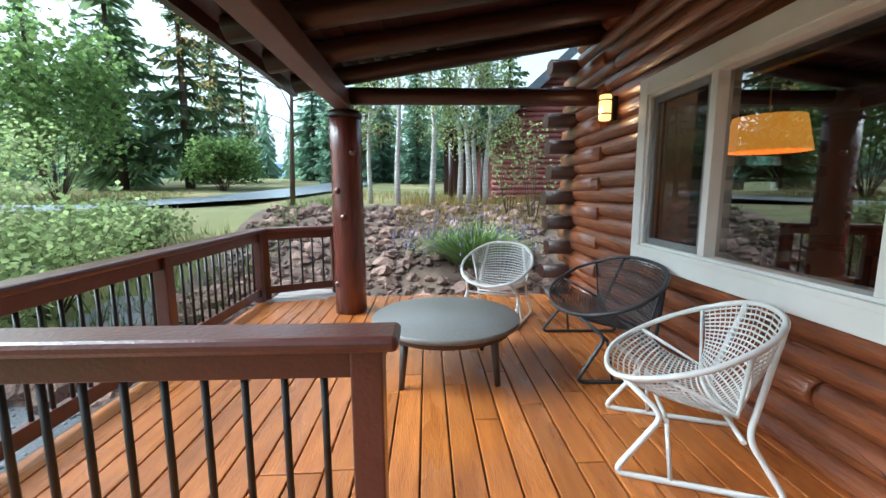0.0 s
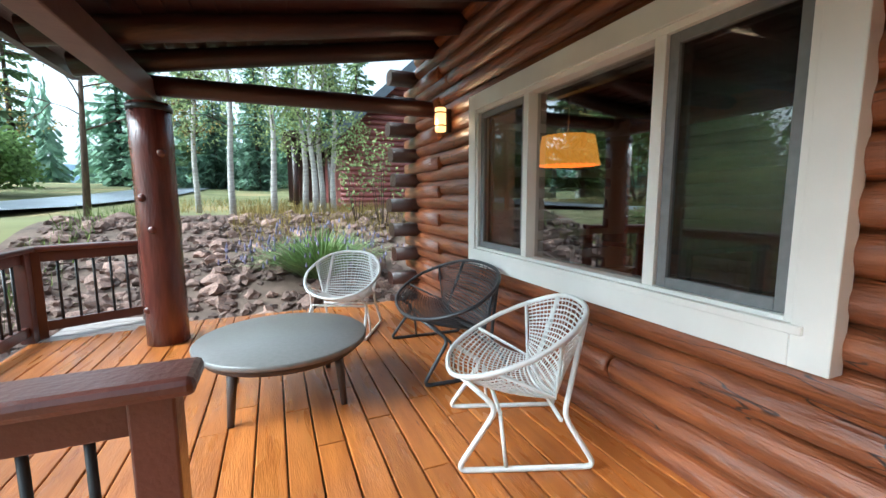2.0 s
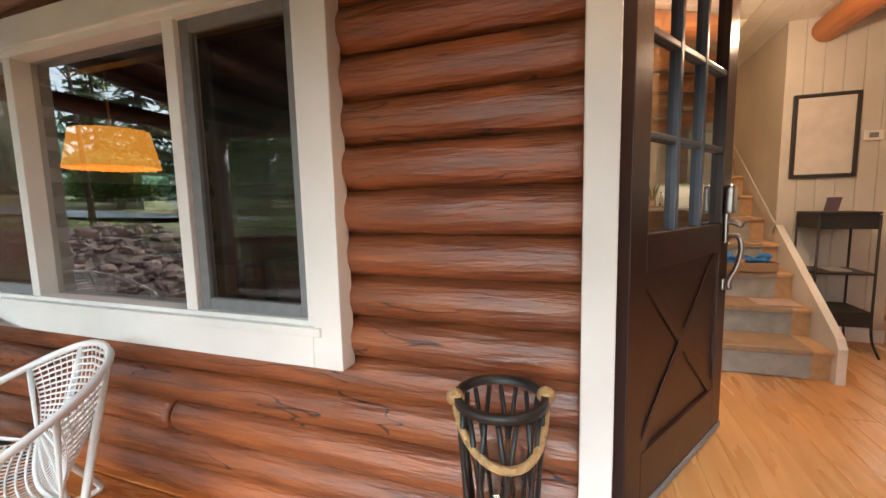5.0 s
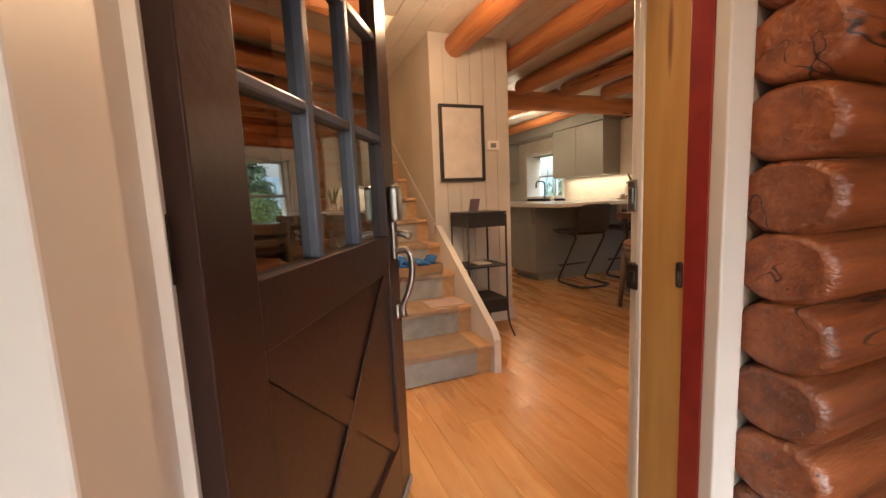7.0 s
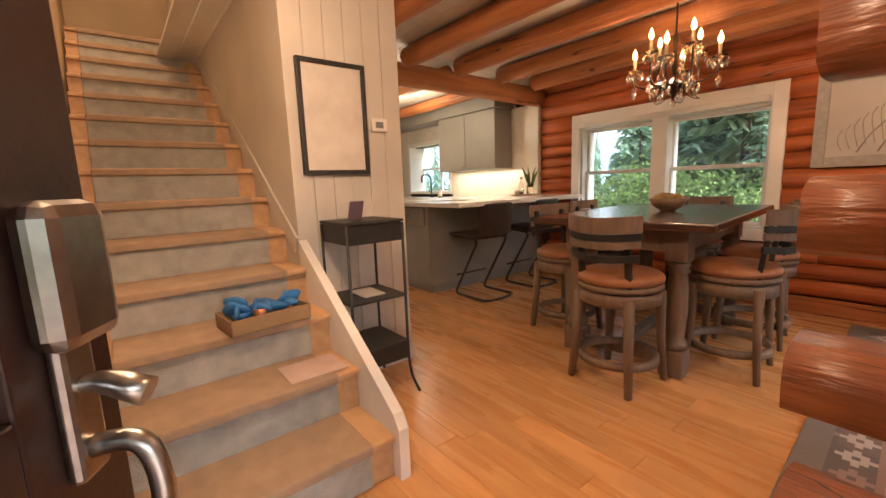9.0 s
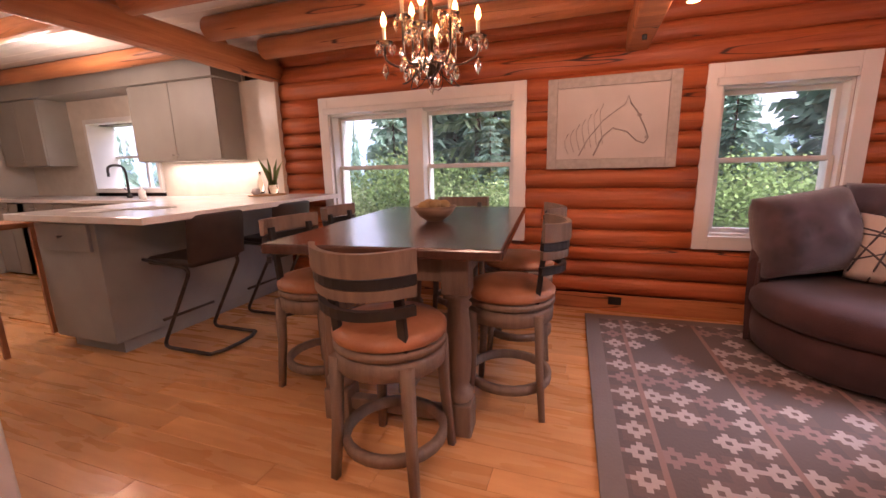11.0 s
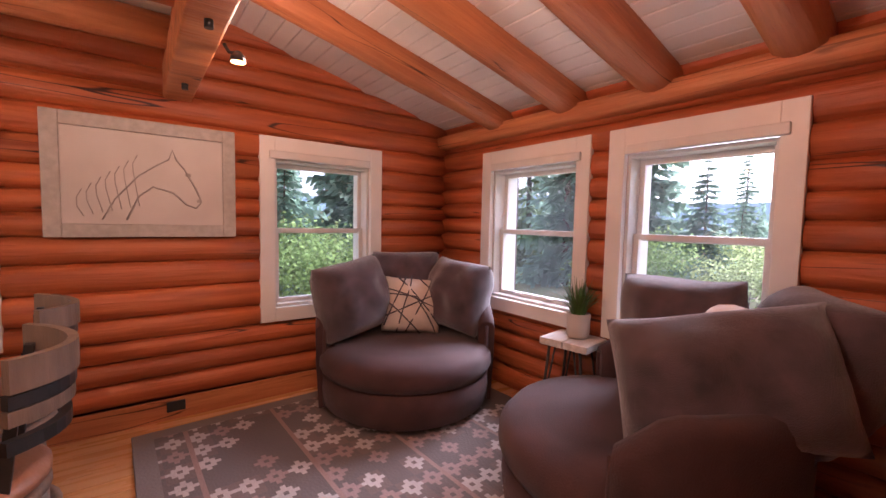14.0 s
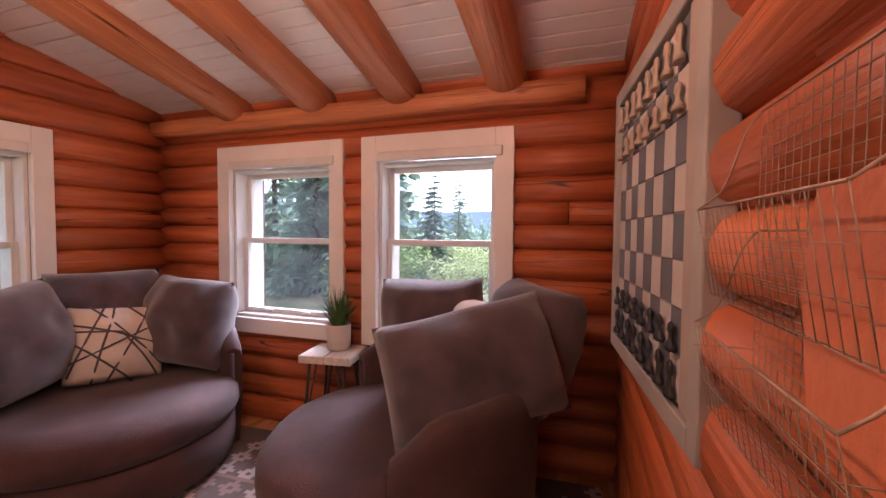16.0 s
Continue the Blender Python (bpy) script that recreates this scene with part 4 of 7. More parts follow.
def sash_window(name, label, u0, u1, z0, z1, axis, face, out, panes=1, ledge=True):
    """White-cased double-hung window; out is +1 or -1 along the axis, towards outdoors."""
    w = thing(name, label, "window", (0, 0, 0), 0, kind="structure")
    d = lambda k: face + out * k
    bm = B()
    frame_bm(bm, u0, u1, z0, z1, 0.10, d(-0.022), d(0.02), axis, 0.004, 0.15, 0.10)
    part("casing", bm, WHITE, w)
    bm = B()
    if axis == "y":
        box(bm, u0 + 0.12, u1 - 0.06, d(-0.045), d(-0.022), z1 - 0.155, z1 - 0.10, 0.006)
    else:
        box(bm, d(-0.045), d(-0.022), u0 + 0.12, u1 - 0.06, z1 - 0.155, z1 - 0.10, 0.006)
    part("blind_cassette", bm, SASH, w)
    a0, a1, b0, b1 = u0 + 0.10, u1 - 0.10, z0 + 0.10, z1 - 0.15
    bm = B()
    frame_bm(bm, a0, a1, b0, b1, 0.02, d(0.02), d(0.27), axis, 0.002)
    part("reveal", bm, SASH, w)
    wd = (a1 - a0) / panes
    zm = (b0 + b1) / 2 + 0.02
    for i in range(panes):
        p, q = a0 + wd * i, a0 + wd * (i + 1)
        if i:
            bm = B()
            k = 0.075
            if axis == "y":
                box(bm, p - k, p + k, d(-0.01), d(0.25), b0, b1, 0.004)
            else:
                box(bm, d(-0.01), d(0.25), p - k, p + k, b0, b1, 0.004)
            part("mullion", bm, WHITE, w)
        p, q = p + (0.06 if i else 0.02), q - (0.06 if i < panes - 1 else 0.02)
        for lo, hi, dep in ((b0 + 0.02, zm + 0.02, 0.085), (zm - 0.02, b1 - 0.02, 0.122)):
            bm = B()
            frame_bm(bm, p, q, lo, hi, 0.032, d(dep), d(dep + 0.035), axis, 0.003)
            s = part("sash", bm, SASH, w)
            bm = B()
            pane(bm, p + 0.03, q - 0.03, lo + 0.03, hi - 0.03, d(dep + 0.018), axis)
            g = part("pane", bm, WINDOWGLASS, s)
            g.visible_shadow = False
        bm = B()
        for c in (p + (q - p) * 0.3, p + (q - p) * 0.7):
            if axis == "y":
                box(bm, c - 0.03, c + 0.03, d(0.065), d(0.085), b0 + 0.035, b0 + 0.05, 0.003)
            else:
                box(bm, d(0.065), d(0.085), c - 0.03, c + 0.03, b0 + 0.035, b0 + 0.05, 0.003)
        part("sash_lift", bm, WHITE, w)
    return w


sash_window("window_2", "double white-trimmed sash window with a view of pines", 3.815, 5.795, 0.56, 1.865, "y", HY, -1, 2)
sash_window("window_3", "white-trimmed double-hung window in the log wall", 1.615, 2.56, 0.545, 1.86, "y", HY, -1)
sash_window("window_4", "narrow white-trimmed double-hung window", -2.305, -1.316, 0.60, 1.85, "x", 0.955, -1)
sash_window("window_5", "white-trimmed double-hung window facing the valley", -1.19, -0.277, 0.60, 1.85, "x", 0.955, -1)

# ---- kitchen ----
bm = B()
box(bm, 6.25, 6.66, HY, HY + 0.06, 0.9, 2.09, 0.004)
box(bm, 6.66, 7.98, HY, HY + 0.03, 0.93, 1.36)
box(bm, 9.22, 10.4, HY, HY + 0.03, 0.93, 2.35)
box(bm, 7.98, 9.22, HY, HY + 0.03, 1.86, 2.35)
box(bm, 6.66, 7.98, HY, HY + 0.03, 1.36, 2.35)
solid("backsplash", bm, BACKSPLASH, "cream backsplash lit from below the cabinets", "backsplash", kind="structure")


def cabinet(label, x0, x1, y0, y1, z0, z1, doors, mat, low=True, knobs=True):
    c = thing("wall_cabinet" if not low else "base_cabinet", label, "cabinet", (x0, y0, z0))
    w, d, h = x1 - x0, y1 - y0, z1 - z0
    bm = B()
    box(bm, 0, w, 0, d - 0.022, 0, h, 0.003)
    part("body", bm, mat, c)
    for i in range(doors):
        a, b = w * i / doors + 0.004, w * (i + 1) / doors - 0.004
        bm = B()
        box(bm, a, b, d - 0.022, d, 0.01, h - 0.01, 0.004)
        p = part("door", bm, mat, c)
        if knobs:
            bm = B()
            kx = b - 0.035 if i % 2 == 0 else a + 0.035
            lathe(bm, [(0.004, 0), (0.004, 0.014), (0.011, 0.02), (0.009, 0.028), (0.001, 0.03)], 10)
            bmesh.ops.transform(bm, matrix=pose(kx, d, 0.06 if not low else h - 0.07, -90), verts=bm.verts)
            part("knob", bm, NICKEL, p)
    return c


cabinet("grey painted wall cabinet above the lit counter", 6.72, 7.90, HY + 0.03, -2.50, 1.32, 2.09, 2, CABINET, False)
cabinet("grey painted wall cabinet beyond the sink window", 9.46, 10.3, HY + 0.03, -2.50, 1.32, 2.09, 2, CABINET, False)
bm = B()
box(bm, 6.68, 10.38, HY + 0.03, -2.46, 2.09, 2.33, 0.004)
solid("soffit", bm, CABINET, "grey soffit above the wall cabinets", "soffit", kind="structure")
for i, x in enumerate((7.0, 7.7, 8.4, 9.1, 9.65)):
    cabinet("grey base cabinet under the sink counter", x, x + 0.69, HY + 0.03, -2.28, 0.0, 0.90, 2, CABINET)
bm = B()
box(bm, 6.98, 10.38, HY + 0.03, -2.24, 0.90, 0.94, 0.006)
solid("counter_sink", bm, STONE, "pale stone counter along the sink wall", "counter")
sw = thing("window_6", "garden window above the kitchen sink", "window", (0, 0, 0), 0, kind="structure")
bm = B()
frame_bm(bm, 8.0, 9.2, 0.98, 1.86, 0.05, HY - 0.28, HY + 0.05, "y", 0.003)
box(bm, 8.58, 8.62, HY - 0.27, HY - 0.23, 1.03, 1.81)
box(bm, 8.05, 9.15, HY - 0.27, HY - 0.23, 1.40, 1.43)
part("frame", bm, WHITE, sw)
bm = B()
pane(bm, 8.04, 9.16, 1.02, 1.82, HY - 0.25, "y")
part("pane", bm, WINDOWGLASS, sw)
faucet = thing("faucet", "black gooseneck kitchen faucet", "faucet", (8.2, -2.55, 0.94))
bm = B()
tube(bm, rounded([(0, 0, 0), (0, 0, 0.36), (0.0, 0.18, 0.36), (0.0, 0.18, 0.24)], 0.10, 8), 0.013, 8)
part("spout", bm, BLACK, faucet)
bm = B()
lathe(bm, [(0.028, 0), (0.028, 0.02), (0.016, 0.05)], 12)
tube(bm, [(0.015, 0, 0.08), (0.07, 0, 0.11)], 0.007, 6)
part("base", bm, BLACK, faucet)
bm = B()
lathe(bm, [(0.035, 0), (0.035, 0.09), (0.012, 0.10), (0.012, 0.13), (0.001, 0.135)], 14, (7.85, -2.45, 0.94))
solid("soap_bottle", bm, STONE, "white soap bottle beside the sink", "bottle", smooth=True)

# peninsula with its counter
pen = thing("peninsula", "blue-grey painted kitchen peninsula", "kitchen island", (6.24, -2.80, 0))
bm = B()
box(bm, 0.0, 0.62, 0.0, 1.78, 0.09, 0.925, 0.004)
part("body", bm, CABINET_BLUE, pen)
bm = B()
box(bm, 0.03, 0.55, 0.0, 1.72, 0.0, 0.09)
part("toe_kick", bm, CABINET_BLUE, pen)
bm = B()
box(bm, 0.05, 0.58, 1.78, 1.80, 0.72, 0.90, 0.004)
d = part("drawer", bm, CABINET_BLUE, pen)
bm = B()
lathe(bm, [(0.004, 0), (0.004, 0.014), (0.012, 0.02), (0.001, 0.03)], 10)
bmesh.ops.transform(bm, matrix=pose(0.31, 1.80, 0.82, -90), verts=bm.verts)
part("knob", bm, NICKEL, d)
bm = B()
box(bm, 5.62, 6.92, -2.80, -0.90, 0.925, 0.968, 0.006)
solid("peninsula_counter", bm, STONE, "thick white stone counter on the peninsula", "counter")
bm = B()
box(bm, 6.95, 7.25, -1.2, -0.75, 0.86, 0.90, 0.006)
for x, y in ((6.98, -1.17), (7.22, -1.17), (6.98, -0.78), (7.22, -0.78)):
    box(bm, x - 0.015, x + 0.015, y - 0.015, y + 0.015, 0, 0.86, 0.003)
solid("side_cart", bm, SEATLEATHER, "narrow wooden cart behind the peninsula", "cart")


def counter_stool(x, y):
    s = thing("counter_stool", "dark leather cantilever counter stool on bent steel tube", "stool", (x, y, 0), 0, "stools at the peninsula")
    for yy in (-0.20, 0.20):
        bm = B()
        tube(bm, rounded([(0.22, yy, 0.64), (-0.20, yy, 0.60), (0.16, yy, 0.02), (-0.26, yy, 0.02)], 0.07, 5), 0.013, 8)
        part("frame_tube", bm, IRON, s)
    bm = B()
    tube(bm, [(-0.26, -0.20, 0.02), (-0.30, -0.12, 0.02), (-0.31, 0, 0.02), (-0.30, 0.12, 0.02), (-0.26, 0.20, 0.02)], 0.013, 8)
    part("base_tube", bm, IRON, s)
    bm = B()
    tube(bm, [(0.12, -0.2, 0.22), (0.12, 0.2, 0.22)], 0.011, 8)
    part("foot_rail", bm, IRON, s)
    bm = B()
    box(bm, -0.22, 0.20, -0.20, 0.20, 0.60, 0.66, 0.025)
    part("seat", bm, BROWNLEATHER, s)
    bm = B()
    pts = [(-0.20 - 0.05 * math.cos(a), 0.22 * math.sin(a)) for a in [-1.4 + 0.35 * i for i in range(9)]]
    for (ax, ay), (bx, by) in zip(pts, pts[1:]):
        for off in (0.0, 0.025):
            v = [bm.verts.new((px - off * (0.4 + 0.6 * abs(1)), py, zz)) for px, py, zz in ((ax, ay, 0.64), (bx, by, 0.64), (bx - 0.03, by, 0.93), (ax - 0.03, ay, 0.93))]
            bm.faces.new(v)
    bmesh.ops.remove_doubles(bm, verts=bm.verts, dist=0.0005)
    part("backrest", bm, BROWNLEATHER, s, smooth=True)
    bm = B()
    tube(bm, [(px - 0.04, py, 0.93) for px, py in pts], 0.016, 8)
    part("back_edge", bm, BROWNLEATHER, s)
    return s


counter_stool(5.90, -1.40)
counter_stool(5.90, -2.15)

# things on the counter
bm = B()
lathe(bm, [(0.045, 0), (0.05, 0.05), (0.04, 0.11), (0.03, 0.13)], 14, (6.18, -2.55, 0.985))
vase = thing("vase", "clear glass vase with snake plant leaves", "vase", (6.18, -2.55, 0.985))
bmesh.ops.translate(bm, vec=(-6.18, 2.55, -0.985), verts=bm.verts)
part("body", bm, CRYSTAL, vase, smooth=True)
for i in range(7):
    a = i * 0.95
    bm = B()
    r0, ln = 0.02, 0.20 + 0.05 * math.sin(i * 2.3)
    tip = (0.11 * math.cos(a), 0.11 * math.sin(a), 0.10 + ln)
    q = [bm.verts.new(p) for p in ((r0 * math.cos(a) - 0.012, r0 * math.sin(a), 0.08), (r0 * math.cos(a) + 0.012, r0 * math.sin(a), 0.08),
                                   (tip[0] * 0.55 + 0.017, tip[1] * 0.55, 0.1 + ln * 0.6), tip, (tip[0] * 0.55 - 0.017, tip[1] * 0.55, 0.1 + ln * 0.6))]
    bm.faces.new(q)
    part("leaf", bm, LEAF, vase)
bm = B()
lathe(bm, [(0.001, 0), (0.17, 0), (0.18, 0.012), (0.17, 0.014), (0.001, 0.012)], 24, (6.26, -2.55, 0.969))
solid("round_tray", bm, STAIRWOOD, "round wooden tray on the counter", "tray")
bm = B()
lathe(bm, [(0.03, 0), (0.03, 0.12), (0.012, 0.16), (0.012, 0.21)], 12, (6.37, -2.6, 0.984))
solid("bottle", bm, CRYSTAL, "clear glass bottle on the tray", "bottle", smooth=True)
bm = B()
lathe(bm, [(0.03, 0), (0.045, 0.03), (0.04, 0.05)], 12, (6.30, -2.45, 0.984))
solid("small_bowl", bm, STONE, "small white bowl on the tray", "bowl", smooth=True)
for x, y in ((6.2, -1.35), (6.4, -1.15)):
    bm = B()
    box(bm, x - 0.14, x + 0.14, y - 0.1, y + 0.1, 0.969, 0.972, 0)
    solid("paper_sheet", bm, PLASTER, "paper sheet lying on the white counter", "paper", "papers on the counter")

# ---- dining area ----
tb = thing("dining_table", "tall dark-topped dining table on turned grey legs", "table", (4.186, -1.53, 0), 5.0)
bm = B()
box(bm, -0.515, 0.515, -0.79, 0.79, 0.857, 0.902, 0.010)
part("tabletop", bm, WALNUT, tb, "dark polished wooden tabletop")
bm = B()
for s in (-1, 1):
    box(bm, s * 0.32 - 0.015, s * 0.32 + 0.015, -0.60, 0.60, 0.72, 0.857, 0.003)
    box(bm, -0.305, 0.305, s * 0.60 - 0.015, s * 0.60 + 0.015, 0.72, 0.855, 0.003)
part("apron", bm, GREYWOOD, tb)
prof = [(0.045, 0.155), (0.066, 0.175), (0.066, 0.205), (0.046, 0.23), (0.052, 0.27), (0.059, 0.38), (0.055, 0.50), (0.046, 0.60), (0.062, 0.615), (0.044, 0.632), (0.062, 0.65), (0.055, 0.67)]
for sx in (-1, 1):
    for sy in (-1, 1):
        bm = B()
        lathe(bm, prof, 16)
        box(bm, -0.064, 0.064, -0.064, 0.064, 0.0, 0.16, 0.008)
        box(bm, -0.06, 0.06, -0.06, 0.06, 0.67, 0.856, 0.006)
        bmesh.ops.translate(bm, vec=(sx * 0.30, sy * 0.585, 0), verts=bm.verts)
        part("leg", bm, GREYWOOD, tb)
bm = B()
box(bm, -0.035, 0.035, -0.50, 0.50, 0.09, 0.14, 0.006)
part("stretcher", bm, GREYWOOD, tb)
for s in (-1, 1):
    bm = B()
    box(bm, -0.30, 0.30, s * 0.585 - 0.03, s * 0.585 + 0.03, 0.05, 0.11, 0.006)
    part("end_stretcher", bm, GREYWOOD, tb)


def dining_chair():
    """A swivel counter chair that faces +y, its back at -y."""
    c = thing("dining_chair", "greyed oak swivel counter chair with a tan leather seat", "chair", (0, 0, 0), 0, "chairs round the dining table")
    bm = B()
    lathe(bm, [(0.20, 0.577), (0.222, 0.588), (0.224, 0.612), (0.20, 0.634), (0.11, 0.650), (0.001, 0.653)], 28)
    part("seat", bm, SEATLEATHER, c, "round tan leather seat")
    bm = B()
    lathe(bm, [(0.20, 0.545), (0.222, 0.55), (0.222, 0.575), (0.20, 0.578)], 28)
    part("swivel_ring", bm, GREYWOOD, c)
    bm = B()
    lathe(bm, [(0.185, 0.465), (0.215, 0.47), (0.215, 0.535), (0.185, 0.54)], 28)
    part("seat_frame", bm, GREYWOOD, c)
    for sx in (-1, 1):
        for sy in (-1, 1):
            bm = B()
            pts = [(sx * 0.152, sy * 0.152, 0.52), (sx * 0.160, sy * 0.160, 0.25), (sx * 0.178, sy * 0.178, 0.0)]
            tube(bm, pts, 0.029, 4, taper=0.02)
            part("leg", bm, GREYWOOD, c)
    bm = B()
    lathe(bm, [(0.185, 0.13), (0.215, 0.13), (0.215, 0.17), (0.185, 0.17), (0.185, 0.13)], 24)
    part("foot_ring", bm, GREYWOOD, c)
    arc = [-2.36 + 1.58 * i / 8 for i in range(9)]
    for a in (arc[0], arc[-1]):
        bm = B()
        p = [(0.195 * math.cos(a), 0.195 * math.sin(a), 0.56), (0.20 * math.cos(a), 0.215 * math.sin(a), 0.75), (0.205 * math.cos(a), 0.245 * math.sin(a), 0.93)]
        box(bm, -0.016, 0.016, -0.012, 0.012, 0, 0.36, 0.003, 0, Matrix.Translation((p[0][0], p[0][1], 0.55)) @ Matrix.Rotation(0.11, 4, "X"))
        part("back_post", bm, BLACK, c, "black metal back post")

    def band(z0, z1, mat, name, grow, label=""):
        bm = B()
        rows = []
        for a in [-2.50 + 1.86 * i / 12 for i in range(13)]:
            r = 0.215 + grow
            row = []
            for rr, zz in ((r, z0), (r + 0.022, z0), (r + 0.022, z1), (r, z1)):
                row.append(bm.verts.new((rr * math.cos(a), rr * 1.06 * math.sin(a), zz + 0.012 * math.sin((a + 1.57) * 1.2) ** 2)))
            rows.append(row)
        for p, q in zip(rows, rows[1:]):
            for k in range(4):
                bm.faces.new((p[k], p[(k + 1) % 4], q[(k + 1) % 4], q[k]))
        bm.faces.new(rows[0])
        bm.faces.new(rows[-1])
        part(name, bm, mat, c, label)

    band(0.865, 0.945, GREYWOOD, "top_rail", 0.034)
    band(0.785, 0.822, GREYWOOD, "back_slat", 0.024)
    band(0.715, 0.750, BLACK, "back_strap", 0.016, "black metal strap")
    band(0.826, 0.860, BLACK, "back_strap", 0.027, "black metal strap")
    return c


ch = dining_chair()
ch.matrix_world = pose(4.03, -0.70, 0, 0, 0, 176)
for x, y, a in ((3.67, -1.31, -86), (3.72, -1.93, -82), (4.72, -1.20, 84), (4.78, -1.82, 95), (4.28, -2.44, 5)):
    copy_thing(ch, pose(x, y, 0, 0, 0, a))

# bowl of dried fruit
bowl = thing("fruit_bowl", "wooden bowl of dried seed pods on the table", "bowl", (4.13, -1.50, 0.903))
bm = B()
lathe(bm, [(0.045, 0), (0.05, 0.008), (0.09, 0.035), (0.125, 0.085), (0.12, 0.088), (0.085, 0.045), (0.001, 0.02)], 24)
part("bowl", bm, material("turned_wood", (0.30, 0.20, 0.12), 0.5, (0.18, 0.11, 0.06), 9, (1, 1, 5), 0.2), bowl, smooth=True)
rg = random.Random(8)
POD = material("dried_pods", (0.44, 0.31, 0.12), 0.7, (0.26, 0.17, 0.07), 14, bump=0.5)
for i in range(9):
    a, r = i * 2.4, 0.065 * math.sqrt(rg.random())
    bm = B()
    bmesh.ops.create_icosphere(bm, subdivisions=2, radius=0.038, matrix=Matrix.Translation((r * math.cos(a), r * math.sin(a), 0.085 + 0.012 * rg.random())) @ Matrix.Diagonal((1, 1.15, 0.8, 1)))
    part("pod", bm, POD, bowl, smooth=True)

# chandelier
BRONZE = material("dark_bronze", (0.085, 0.06, 0.045), 0.4, None, 20, metal=0.7)
cl = thing("chandelier", "bronze chandelier with lit candle bulbs and crystal drops", "chandelier", (4.09, -1.40, 1.57))
bm = B()
lathe(bm, [(0.003, 0.05), (0.012, 0.07), (0.05, 0.12), (0.055, 0.135), (0.02, 0.15), (0.012, 0.20), (0.02, 0.26), (0.012, 0.32), (0.018, 0.40), (0.006, 0.45), (0.005, 0.77)], 12)
part("column", bm, BRONZE, cl)
bm = B()
lathe(bm, [(0.001, 0.77), (0.055, 0.765), (0.055, 0.755)], 14)
part("canopy", bm, BRONZE, cl)


bm = B()
lathe(bm, [(0.001, 0), (0.010, -0.012), (0.013, -0.028), (0.001, -0.052)], 6)
DROP = bpy.data.meshes.new("crystal_drop")
bm.to_mesh(DROP)
bm.free()
DROP.materials.append(CRYSTAL)


def drop(parent, at, s=1.0):
    o = new("crystal_drop", DROP)
    o.parent = parent
    o.matrix_local = Matrix.Translation(at) @ Matrix.Diagonal((s, s, s, 1))


for i in range(8):
    a = 6.28318 * i / 8 + 0.2
    ca, sa = math.cos(a), math.sin(a)
    r, zt = (0.235, 0.255) if i % 2 == 0 else (0.16, 0.33)
    arm = B()
    tube(arm, rounded([(0.02 * ca, 0.02 * sa, 0.15), (0.12 * ca, 0.12 * sa, 0.12), (r * ca, r * sa, 0.16), (r * ca, r * sa, zt - 0.02)], 0.06, 5), 0.006, 6)
    ap = part("arm", arm, BRONZE, cl)
    bm = B()
    lathe(bm, [(0.008, zt - 0.02), (0.042, zt - 0.006), (0.045, zt), (0.012, zt - 0.004)], 12, (r * ca, r * sa, 0))
    part("drip_cup", bm, CRYSTAL, ap)
    for j in range(5):
        b = j * 1.2566 + a
        drop(ap, (r * ca + 0.04 * math.cos(b), r * sa + 0.04 * math.sin(b), zt - 0.012))
    drop(ap, (0.13 * ca, 0.13 * sa, 0.115), 1.1)
    drop(ap, (r * ca, r * sa, 0.155), 1.5)
    bm = B()
    lathe(bm, [(0.010, zt), (0.010, zt + 0.07)], 8, (r * ca, r * sa, 0))
    part("candle_sleeve", bm, CANDLE, ap)
    bm = B()
    lathe(bm, [(0.006, zt + 0.07), (0.016, zt + 0.09), (0.012, zt + 0.115), (0.001, zt + 0.14)], 8, (r * ca, r * sa, 0))
    part("bulb", bm, BULB, ap)
for k in range(30):
    b, rr = k * 2.399, 0.06 + 0.15 * (k % 5) / 5
    drop(cl, (rr * math.cos(b), rr * math.sin(b), 0.13 + 0.22 * ((k * 7) % 11) / 11), 0.9)
drop(cl, (0, 0, 0.055), 1.2)
for i in range(6):
    a, b = i * 1.047, i * 1.047 + 1.3
    bm = B()
    tube(bm, [((0.15 - 0.02 * abs(t - 4)) * math.cos(a + (b - a) * t / 8), (0.15 - 0.02 * abs(t - 4)) * math.sin(a + (b - a) * t / 8), 0.13 - 0.09 * (1 - ((t - 4) / 4) ** 2)) for t in range(9)], 0.003, 4)
    part("bead_chain", bm, BRONZE, cl)

# horse drawing, kept to plain shapes
pic = thing("framed_drawing", "large pale framed pencil drawing on the log wall", "picture", (3.18, HY, 1.16))
bm = B()
frame_bm(bm, -0.465, 0.465, 0.0, 0.685, 0.075, 0.012, 0.040, "y", 0.004)
part("frame", bm, material("whitewashed_frame", (0.50, 0.47, 0.43), 0.6, (0.40, 0.37, 0.33), 6, (4, 4, 4), 0.2), pic)
bm = B()
box(bm, -0.40, 0.40, 0.012, 0.022, 0.07, 0.62)
part("paper", bm, material("drawing_paper", (0.62, 0.58, 0.54), 0.6, (0.57, 0.53, 0.49), 4), pic)
INK = material("graphite", (0.30, 0.27, 0.25), 0.8, (0.42, 0.39, 0.36), 9)
strokes = ([(0.22, 0.10), (0.16, 0.22), (0.05, 0.36), (-0.04, 0.43), (-0.10, 0.47), (-0.12, 0.53), (-0.14, 0.47), (-0.18, 0.42), (-0.24, 0.30), (-0.27, 0.22), (-0.24, 0.18), (-0.19, 0.20), (-0.12, 0.27), (-0.02, 0.30), (0.05, 0.24), (0.11, 0.10)],)
